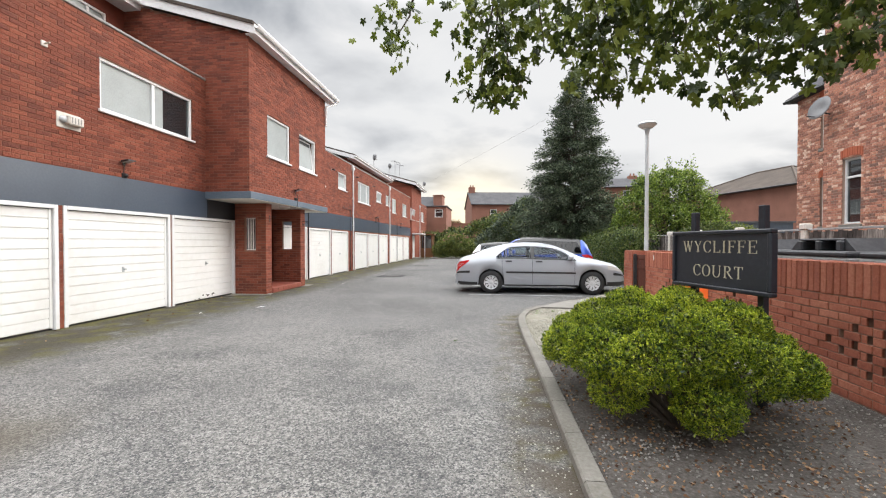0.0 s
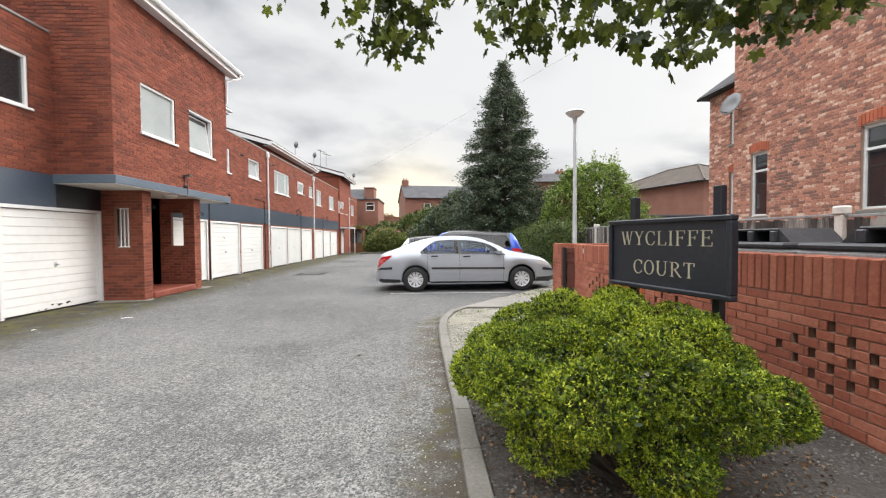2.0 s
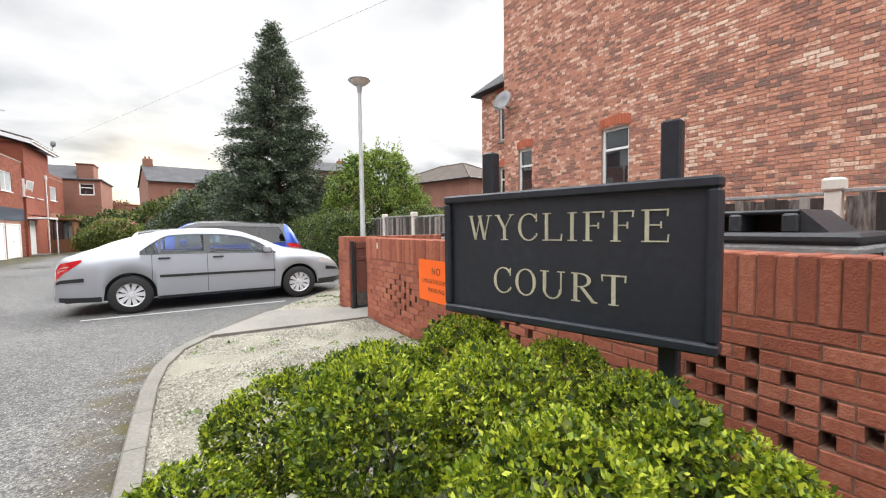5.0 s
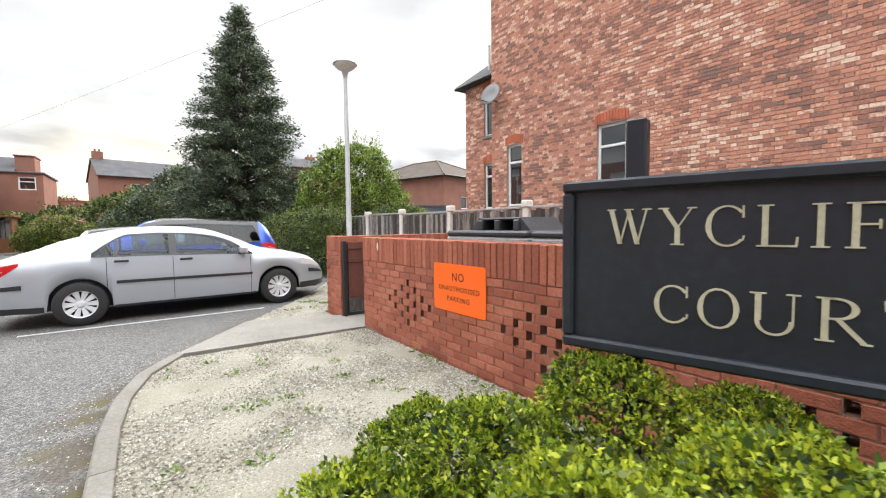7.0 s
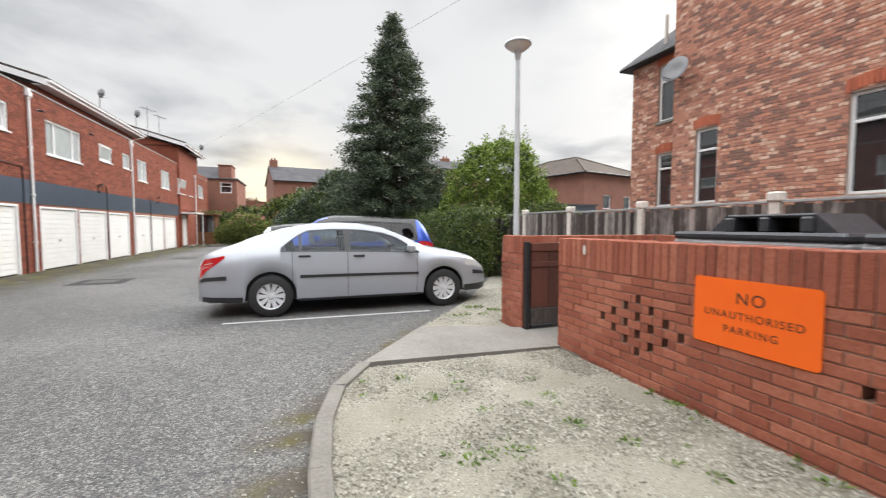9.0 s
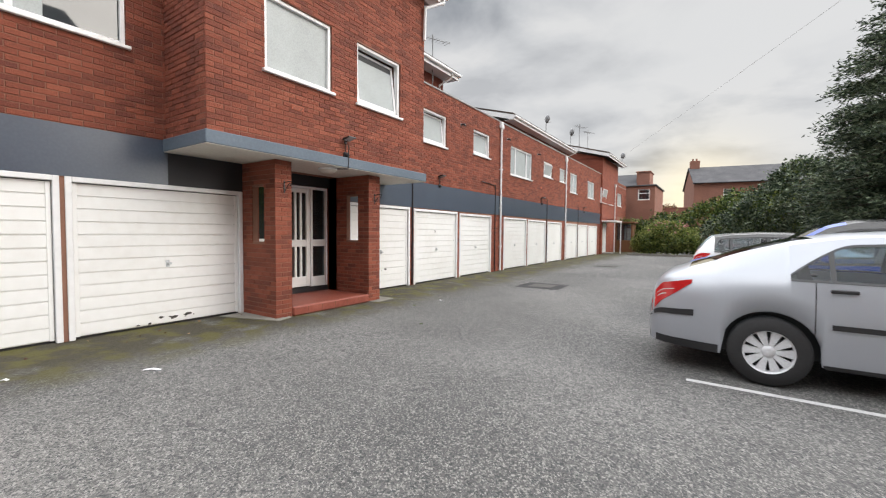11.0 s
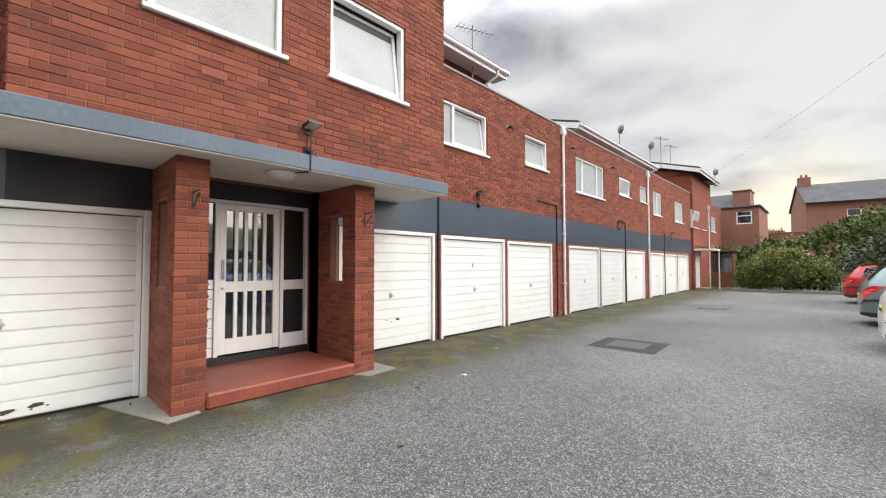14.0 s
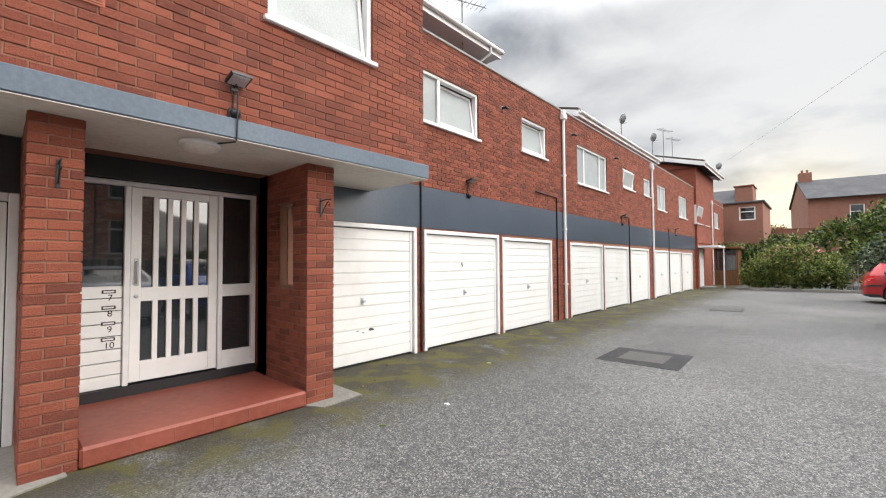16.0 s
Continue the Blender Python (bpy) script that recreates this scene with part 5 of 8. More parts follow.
def arc(s, cx, cz, rx, rz, a0, a1, thick, thin):
    n = 18
    pts = []
    for side in (0, 1):
        row = []
        for k in range(n + 1):
            a = radians(a0 + (a1 - a0) * k / n)
            w = thin + (thick - thin) * abs(math.cos(a)) ** 1.5
            m = side * w
            row.append((cx + math.cos(a) * (rx - m), cz + math.sin(a) * (rz - side * thin * (1 + 0.2 * abs(math.cos(a))))))
        pts.append(row)
    v = [(u, -0.0085, z) for r in pts for u, z in r] + [(u, -0.0127, z) for r in pts for u, z in r]
    f = []
    m = n + 1
    for i in range(n):
        f += [(2 * m + i, 2 * m + i + 1, 3 * m + i + 1, 3 * m + i), (i, i + 1, 2 * m + i + 1, 2 * m + i), (m + i, m + i + 1, 3 * m + i + 1, 3 * m + i)]
    s.add(v, f)


def glyph(ch, h):
    s = Shape()
    w = GLYPH_W[ch] * h
    T, t = 0.125 * h, 0.045 * h
    foot = lambda x, z, k=0.16: hbar(s, x - k * h, x + k * h, z, z + t * 0.8)
    if ch == "W":
        for x0, x1, k in ((0.10, 0.31, T), (0.52, 0.31, t), (0.48, 0.70, T), (0.90, 0.70, t)):
            bar(s, x0 * w, h, x1 * w, 0, k)
        for x in (0.10, 0.50, 0.90):
            foot(x * w, h - t * 0.8, 0.12)
    elif ch == "Y":
        bar(s, 0.14 * w, h, 0.5 * w, 0.45 * h, T); bar(s, 0.86 * w, h, 0.5 * w, 0.45 * h, t); bar(s, 0.5 * w, 0.46 * h, 0.5 * w, 0, T)
        foot(0.14 * w, h - t * 0.8, 0.13); foot(0.86 * w, h - t * 0.8, 0.11); foot(0.5 * w, 0)
    elif ch in "CO":
        if ch == "O":
            arc(s, w / 2, h / 2, w / 2, h * 0.52, 0, 360, T, t)
        else:
            arc(s, w * 0.54, h / 2, w * 0.54, h * 0.52, 42, 318, T, t)
            bar(s, 0.93 * w, 0.70 * h, 0.93 * w, 1.0 * h, t); bar(s, 0.93 * w, 0.14 * h, 0.95 * w, 0.26 * h, t)
    elif ch == "U":
        bar(s, 0.18 * w, h, 0.18 * w, 0.33 * h, T); bar(s, 0.86 * w, h, 0.86 * w, 0.33 * h, t)
        arc(s, 0.50 * w, 0.35 * h, 0.39 * w, 0.37 * h, 180, 360, T * 0.8, t)
        foot(0.18 * w, h - t * 0.8); foot(0.86 * w, h - t * 0.8, 0.13)
    else:
        x = 0.24 * w if ch in "LFER" else 0.5 * w
        bar(s, x, 0, x, h, T)
        if ch in "LFERIT":
            foot(x, 0)
        if ch in "LFERI":
            foot(x, h - t * 0.8)
        if ch in "FE":
            hbar(s, x, 0.95 * w, h - t, h); bar(s, 0.93 * w, 0.78 * h, 0.95 * w, h, t)
            hbar(s, x, 0.72 * w, 0.50 * h, 0.50 * h + t); bar(s, 0.72 * w, 0.42 * h, 0.72 * w, 0.63 * h, t)
        if ch in "LE":
            hbar(s, x, 0.95 * w, 0, t); bar(s, 0.95 * w, 0, 0.98 * w, 0.24 * h, t)
        if ch == "T":
            hbar(s, 0.04 * w, 0.96 * w, h - t, h); bar(s, 0.05 * w, 0.78 * h, 0.03 * w, h, t); bar(s, 0.95 * w, 0.78 * h, 0.97 * w, h, t)
        if ch == "R":
            arc(s, 0.40 * w, 0.75 * h, 0.42 * w, 0.25 * h, -90, 90, T, t)
            hbar(s, x, 0.42 * w, h - t, h); hbar(s, x, 0.42 * w, 0.50 * h, 0.50 * h + t)
            bar(s, 0.94 * w, 0, 0.48 * w, 0.50 * h, T); foot(0.95 * w, 0, 0.10)
    return s, w


def sign_row(text, h, z, x_left, x_right):
    ws = [GLYPH_W[c] * h for c in text]
    gap = (x_right - x_left - sum(ws)) / (len(text) - 1)
    x = x_left
    for c, w in zip(text, ws):
        g, _ = glyph(c, h)
        ob = part("letter", g, M_GILT, sign, "faded gold serif capital letter")
        ob.location = (x, -0.018, z)
        x += w + gap


sign_row("WYCLIFFE", 0.109, 1.295, -0.419, 0.419)
sign_row("COURT", 0.109, 1.066, -0.279, 0.287)


# ---- lamp post ----
def lamp_post():
    t = thing("lamp_post", "grey steel lamp post with a flat round lantern", "street lamp", at=(4.33, 11.71, 0))
    part("pole", Shape().tube([(0, 0, 0), (0, 0, 0.9), (0, 0, 0.95), (0, 0, 4.35)], [0.075, 0.072, 0.055, 0.038], 16), M_STEEL, t)
    part("neck", Shape().lathe([(0.04, 4.30), (0.05, 4.34), (0.06, 4.42), (0.085, 4.46)], 20), M_STEEL, t)
    part("canopy", Shape().lathe([(0.0, 4.66), (0.10, 4.655), (0.19, 4.63), (0.232, 4.585), (0.236, 4.565), (0.215, 4.56)], 28), M_STEEL, t, "shallow grey lantern cap")
    part("diffuser", Shape().lathe([(0.215, 4.565), (0.20, 4.53), (0.14, 4.48), (0.07, 4.45), (0.0, 4.445)], 28), M_SOFFIT, t, "clear ribbed lantern bowl")


lamp_post()


# ---- fence with concrete posts ----
def fence():
    t = thing("fence", "weathered closeboard fence with white concrete posts", "fence", kind="structure")
    ys = [15.9, 14.1, 12.30, 10.42, 8.42, 6.40, 4.40, 2.40, 0.40, -1.6]
    x = 5.92
    rng = random.Random(12)
    for y in ys:
        p = Shape().box(x - 0.055, x + 0.055, y - 0.055, y + 0.055, 0, 1.66, 0.008)
        po = part("post", p, M_SOFFIT, t, "white painted concrete post")
        part("cap", Shape().box(x - 0.075, x + 0.075, y - 0.075, y + 0.075, 1.66, 1.78, 0.02), M_SOFFIT, po)
    shapes = [Shape().prism([(0, 0), (0.098, 0.004), (0.098, 0.016), (0, 0.012)], 1.34 + k * 0.012, lambda u, v, w: (v, u, w)).mesh("board", M_FENCE) for k in range(3)]
    i = 0
    for a, b in zip(ys[1:], ys):
        top = 1.66 + rng.uniform(-0.03, 0.03)
        part("capping_rail", Shape().box(x - 0.02, x + 0.045, a + 0.055, b - 0.055, top - 0.005, top + 0.028, 0.004), M_BINRIM, t, "pale capping rail")
        part("gravel_board", Shape().box(x - 0.02, x + 0.02, a + 0.055, b - 0.055, 0, 0.3), M_CONCRETE, t)
        y = a + 0.06
        while y < b - 0.14:
            ob = new("board", shapes[i % 3])
            ob.parent = t
            ob.matrix_basis = pose(x - 0.02 + rng.uniform(-0.004, 0.004), y, top - 1.372 + rng.uniform(-0.008, 0.0), 0, 0, rng.uniform(-0.6, 0.6))
            y, i = y + 0.088, i + 1
    return t


fence()


# ---- bins ----
def wheelie_bin():
    """Large four-wheeled refuse bin; x across its front, base at the origin."""
    t = thing("refuse_bin", "large black four-wheeled refuse bin with a ribbed lid", "refuse bin", group="refuse bins")
    L, D = 1.36, 0.95
    s = Shape()
    n = [(-0.42, 0.15), (-0.46, 1.12)]
    v = [(-D / 2 + 0.08, -L / 2 + 0.08, 0.16), (D / 2 - 0.08, -L / 2 + 0.08, 0.16), (D / 2 - 0.08, L / 2 - 0.08, 0.16), (-D / 2 + 0.08, L / 2 - 0.08, 0.16),
         (-D / 2, -L / 2, 1.21), (D / 2, -L / 2, 1.16), (D / 2, L / 2, 1.21), (-D / 2, L / 2, 1.21)]
    s.add(v, [(3, 2, 1, 0), (4, 5, 6, 7), (0, 1, 5, 4), (1, 2, 6, 5), (2, 3, 7, 6), (3, 0, 4, 7)])
    part("body", s, M_BIN, t)
    # the rim is coloured pale to stand for its reflection
    part("rim", Shape().box(-D / 2 - 0.05, D / 2 + 0.05, -L / 2 - 0.04, L / 2 + 0.04, 1.18, 1.25, 0.02), M_BINRIM, t, "pale rim with its sheen put into the colour")
    part("lid", Shape().box(-D / 2 - 0.055, D / 2 + 0.04, -L / 2 - 0.035, L / 2 + 0.035, 1.255, 1.325, 0.022), M_BIN, t, "black plastic lid")
    # raised rear housing with two hollows
    h = Shape()
    prof = [(-L / 2 + 0.20, 0), (-L / 2 + 0.34, 0.13), (L / 2 - 0.34, 0.13), (L / 2 - 0.20, 0)]
    cuts = [(-0.26, -0.03), (0.05, 0.28)]
    for a, b in ((-0.36, -0.27), (-0.03, 0.05), (0.27, 0.36)):
        h.box(-0.30, 0.36, a, b, 1.32, 1.455, 0.015)
    h.box(-0.26, 0.40, -0.36, 0.36, 1.45, 1.482, 0.012)
    for sgn in (-1, 1):
        h.prism([(sgn * 0.36, 1.32), (sgn * 0.52, 1.32), (sgn * 0.36, 1.482)], 0.64, lambda u, w, k: (-0.26 + k, u, w))
    part("lid_housing", h, M_BIN, t, "raised hinge housing with two hollows")
    part("hollow", Shape().box(0.0, 0.02, -0.35, 0.35, 1.32, 1.455), M_INK, t)
    for x in (-0.3, 0.3):
        for y in (-0.45, 0.45):
            w = part("wheel", Shape().lathe([(0, -0.025), (0.08, -0.025), (0.085, 0), (0.08, 0.025), (0, 0.025)], 14, "y", (x, y, 0.085)), M_RUBBER, t)
            part("caster", Shape().box(x - 0.03, x + 0.03, y - 0.035, y + 0.035, 0.10, 0.18), M_STEEL, w)
    return t


first_bin = wheelie_bin()
first_bin.matrix_basis = pose(4.78, 7.62, 0.0)
for y, x in ((6.12, 4.75), (4.58, 4.80), (3.05, 4.76)):
    copy_thing(first_bin, pose(x, y, 0.0, 0, 0, 1.0))


# ---- brick house behind the fence ----
HX = 9.86


def arch_window(w, h, name, at, rise=0.07, styles="sash", rz=0.0):
    """Sash window under a shallow brick arch; faces -x, y along its width."""
    t = thing(name, "white sash window in a weathered brick house wall", "window", at=at, rz=rz, kind="structure")
    f = 0.06
    fr = Shape().box(0.06, 0.14, 0, f, 0, h, 0.006).box(0.06, 0.14, w - f, w, 0, h, 0.006).box(0.06, 0.14, f, w - f, 0, f, 0.006).box(0.06, 0.14, f, w - f, h - f, h, 0.006)
    fr.box(0.055, 0.13, f, w - f, h * 0.70, h * 0.70 + 0.06, 0.006)
    part("window_frame", fr, M_WHITE, t)
    part("pane", Shape().box(0.10, 0.108, f, w - f, f, h - f), M_PANE, t)
    part("window_sill", Shape().box(-0.05, 0.14, -0.06, w + 0.06, -0.09, 0.0, 0.012), M_DARKPAINT if name.endswith("2") else M_CONCRETE, t)
    n = int(w / 0.075) + 2
    a = Shape()
    for k in range(n):
        y = -0.06 + k * (w + 0.12) / n
        u = (y + (w + 0.12) / n / 2 - w / 2) / (w / 2 + 0.06)
        z = h + rise * (1 - u * u)
        br = Shape().box(-0.022, 0.05, y + 0.004, y + (w + 0.12) / n - 0.004, z - 0.005, z + 0.225, 0.005)
        part("arch_brick", br, M_ARCH, t)
    return t


HOUSE_WINDOWS = [(9.02, 9.76, 1.93, 3.72), (12.18, 12.76, 1.93, 3.72), (5.3, 6.1, 1.9, 3.7)]


def old_house():
    t = thing("old_house", "tall weathered brick house with patched common bricks", "house", kind="structure")
    y0, y1, zt = -6.0, 13.42, 9.6
    wins = HOUSE_WINDOWS[:2]
    s = Shape()
    for a, b, za, zb in wall_cells(y0, y1, 0, zt, wins):
        s.box(HX, HX + 0.3, a, b, za, zb)
    s.box(HX + 0.3, HX + 7, y1 - 0.3, y1, 0, zt).box(HX + 0.3, HX + 7, y0, y0 + 0.3, 0, zt)
    s.box(HX + 0.45, HX + 0.5, y0 + 0.3, y1 - 0.3, 0, zt)
    part("wall", s, M_OLDMORTAR, t)
    cells = brick_cells(y0, y1, 1.2, zt - 0.1, wins, headers=True)
    lay_bricks(t, cells, lambda u, w, z: (HX - w, u, z), M_OLDBRICK, near=(8.2, 11.0, 3.0, 4.6), seed=31, limit=250, proud=0.010)
    r = Shape()
    r.prism([(HX - 0.3, zt - 0.05), (HX + 3.6, zt + 2.6), (HX + 7.4, zt - 0.05)], y1 - y0 + 0.5, lambda u, v, w: (u, y0 - 0.25 + w, v))
    part("roof", r, M_SLATE, t, "grey slate roof")
    # rear outrigger, set back
    o = Shape()
    ox = 10.75
    ow = [(14.0, 14.75, 4.45, 6.05), (14.05, 14.75, 1.95, 3.5)]
    for a, b, za, zb in wall_cells(y1, 15.75, 0, 6.35, ow):
        o.box(ox, ox + 0.3, a, b, za, zb)
    o.box(ox + 0.3, ox + 5, 15.45, 15.75, 0, 6.35).box(ox + 0.45, ox + 0.5, y1, 15.45, 0, 6.3)
    part("outrigger_wall", o, M_OLDMORTAR, t)
    lay_bricks(t, brick_cells(y1 + 0.01, 15.75, 1.2, 6.3, ow, headers=True), lambda u, w, z: (ox - w, u, z), M_OLDBRICK, seed=33, proud=0.010)
    lay_bricks(t, brick_cells(HX, ox, 1.2, zt - 0.1, headers=True), lambda u, w, z: (u, y1 + w, z), M_OLDBRICK, seed=34, proud=0.010)
    rr = Shape().prism([(ox - 0.25, 6.3), (ox - 0.25, 6.42), (ox + 2.5, 8.4), (ox + 2.5, 6.3)], 2.6, lambda u, v, w: (u, y1 + w, v))
    part("outrigger_roof", rr, M_SLATE, t, "grey slate lean-to roof")
    part("gutter", Shape().tube([(ox - 0.28, y1, 6.33), (ox - 0.28, 16.0, 6.33)], 0.055, 8), M_BLACK, t)
    part("downpipe", Shape().tube([(ox - 0.08, 13.55, 0), (ox - 0.08, 13.55, 6.3)], 0.04, 8), M_BLACK, t)
    part("flue", Shape().tube([(ox + 0.4, 14.9, 6.8), (ox + 0.4, 14.9, 7.7)], 0.05, 8), M_SOFFIT, t)


old_house()
num += 1
arch_window(0.74, 1.79, "window_%d" % num, (HX, 9.02, 1.93))
num += 1
arch_window(0.58, 1.79, "window_%d" % num, (HX, 12.18, 1.93))
num += 1
arch_window(0.75, 1.60, "window_%d" % num, (10.75, 14.0, 4.45))
num += 1
arch_window(0.70, 1.55, "window_%d" % num, (10.75, 14.05, 1.95))


def house_dish():
    t = thing("satellite_dish", "grey satellite dish on a brick house wall", "satellite dish", at=(9.80, 13.18, 5.12), rz=20)
    part("bracket", Shape().tube([(0.06, 0, 0.0), (-0.22, 0, 0.02), (-0.22, 0, 0.12)], 0.02, 8), M_BLACK, t)
    d = part("dish", Shape().lathe([(0, 0.0), (0.16, 0.018), (0.27, 0.05), (0.33, 0.085), (0.325, 0.095), (0.15, 0.028), (0, 0.012)], 26, "y"), M_DULLMETAL, t, "shallow grey reflector")
    d.matrix_basis = pose(-0.26, 0.0, 0.12, 18, 0, 80)
    part("feed_arm", Shape().tube([(-0.26, 0, -0.12), (-0.55, 0.2, -0.05)], 0.012, 6), M_BLACK, t)


house_dish()


# ---- cars ----
def paint(name, base, metal=0.5, rough=0.32):
    return material(name, base, rough, tuple(c * 0.92 for c in base), tuple(min(1, c * 1.06) for c in base), 1.2, 300, 0.0, metal=metal, coat=0.55)


M_SILVER = paint("silver_car_paint", (0.39, 0.408, 0.445), 0.35, 0.36)
M_BLUE = paint("blue_car_paint", (0.015, 0.07, 0.42), 0.3)
M_CARWHITE = paint("white_car_paint", (0.72, 0.72, 0.73), 0.0)
M_TEAL = paint("grey_green_car_paint", (0.14, 0.20, 0.20), 0.4)
M_RED = paint("red_car_paint", (0.36, 0.015, 0.02), 0.3)
M_CARBLACK = paint("black_car_paint", (0.015, 0.015, 0.017), 0.0, 0.25)
M_TAIL = material("red_lamp_lens", (0.50, 0.012, 0.014), 0.15, bump=0.0, coat=0.8)
M_CLEARLAMP = material("clear_lamp_lens", (0.62, 0.60, 0.58), 0.15, bump=0.0, coat=0.8, metal=0.2)
M_PLATE = material("yellow_plate", (0.60, 0.42, 0.04), 0.4, bump=0.0)
M_CARGLASS = clear_glass("car_glass", (0.58, 0.66, 0.70))
M_PRIVACY = clear_glass("privacy_glass", (0.05, 0.055, 0.06))
M_SEAT = material("dark_seat_cloth", (0.05, 0.05, 0.055), 0.95)

HATCH = dict(L=4.73, wheels=(1.02, 3.774), r=0.318, base=0.24,
             T=[(0, .58), (.02, .76), (.05, .90), (.12, .975), (.3, 1.045), (.5, 1.12), (.8, 1.24), (1.2, 1.36), (1.6, 1.423), (2.0, 1.445), (2.4, 1.432), (2.75, 1.375), (3.1, 1.235), (3.42, 1.085), (3.6, 1.02), (4.0, .955), (4.35, .865), (4.55, .76), (4.68, .62), (4.73, .50)],
             B=[(0, .56), (.03, .74), (.1, .90), (.4, .965), (1, .985), (2, .975), (3, .945), (3.5, .92), (4, .86), (4.4, .77), (4.6, .65), (4.73, .47)],
             W=[(0, .58), (.04, .70), (.2, .81), (.6, .885), (1.2, .905), (3.6, .905), (4.1, .885), (4.4, .81), (4.6, .69), (4.73, .47)],
             R=[(0, .56), (.2, .68), (.5, .68), (1.0, .63), (1.5, .585), (2.5, .59), (3.0, .65), (3.45, .72), (3.7, .70), (4.4, .58), (4.73, .36)],
             panes=[(1.16, 1.43), (1.46, 2.12), (2.21, 3.34)], doors=(1.33, 2.16, 3.30), screen=(2.72, 3.46), back=(0.36, 1.34), taper=(0.42, 0.40))
SUV = dict(L=4.37, wheels=(0.90, 3.56), r=0.36, base=0.30,
           T=[(0, .85), (.03, 1.06), (.1, 1.20), (.2, 1.38), (.34, 1.54), (.5, 1.57), (1.0, 1.59), (1.7, 1.63), (2.3, 1.62), (2.6, 1.55), (2.95, 1.32), (3.2, 1.15), (3.4, 1.10), (3.9, 1.04), (4.2, .96), (4.33, .8), (4.37, .6)],
           B=[(0, .82), (.05, 1.0), (.2, 1.06), (1, 1.05), (2, 1.02), (3, .99), (3.6, .96), (4.1, .88), (4.3, .76), (4.37, .58)],
           W=[(0, .80), (.05, .87), (.25, .93), (.8, .95), (3.4, .95), (3.9, .91), (4.2, .80), (4.37, .55)],
           R=[(0, .62), (.2, .70), (.4, .64), (1.0, .66), (2.3, .66), (2.8, .72), (3.2, .78), (3.9, .70), (4.37, .45)],
           panes=[(.42, .98), (1.02, 1.72), (1.80, 2.82)], doors=(1.0, 1.77, 2.9), screen=(2.42, 3.16), back=(.16, .40), privacy=True)
SMALL = dict(L=4.15, wheels=(0.78, 3.36), r=0.31, base=0.23,
             T=[(0, .60), (.03, .86), (.1, .98), (.25, 1.18), (.42, 1.37), (.8, 1.43), (1.4, 1.47), (2.0, 1.46), (2.4, 1.37), (2.8, 1.15), (3.05, 1.03), (3.4, .97), (3.8, .88), (4.03, .74), (4.15, .5)],
             B=[(0, .58), (.05, .86), (.2, .96), (1, .95), (2, .92), (2.8, .90), (3.4, .84), (3.8, .74), (4.05, .62), (4.15, .46)],
             W=[(0, .62), (.05, .74), (.25, .83), (.8, .87), (3.2, .87), (3.7, .82), (4.0, .70), (4.15, .45)],
             R=[(0, .52), (.2, .64), (.45, .57), (1.4, .57), (2.2, .58), (2.8, .66), (3.1, .70), (3.8, .58), (4.15, .35)],
             panes=[(.48, .80), (.84, 1.50), (1.57, 2.62)], doors=(.85, 1.53, 2.7), screen=(2.18, 3.0), back=(.16, .46))


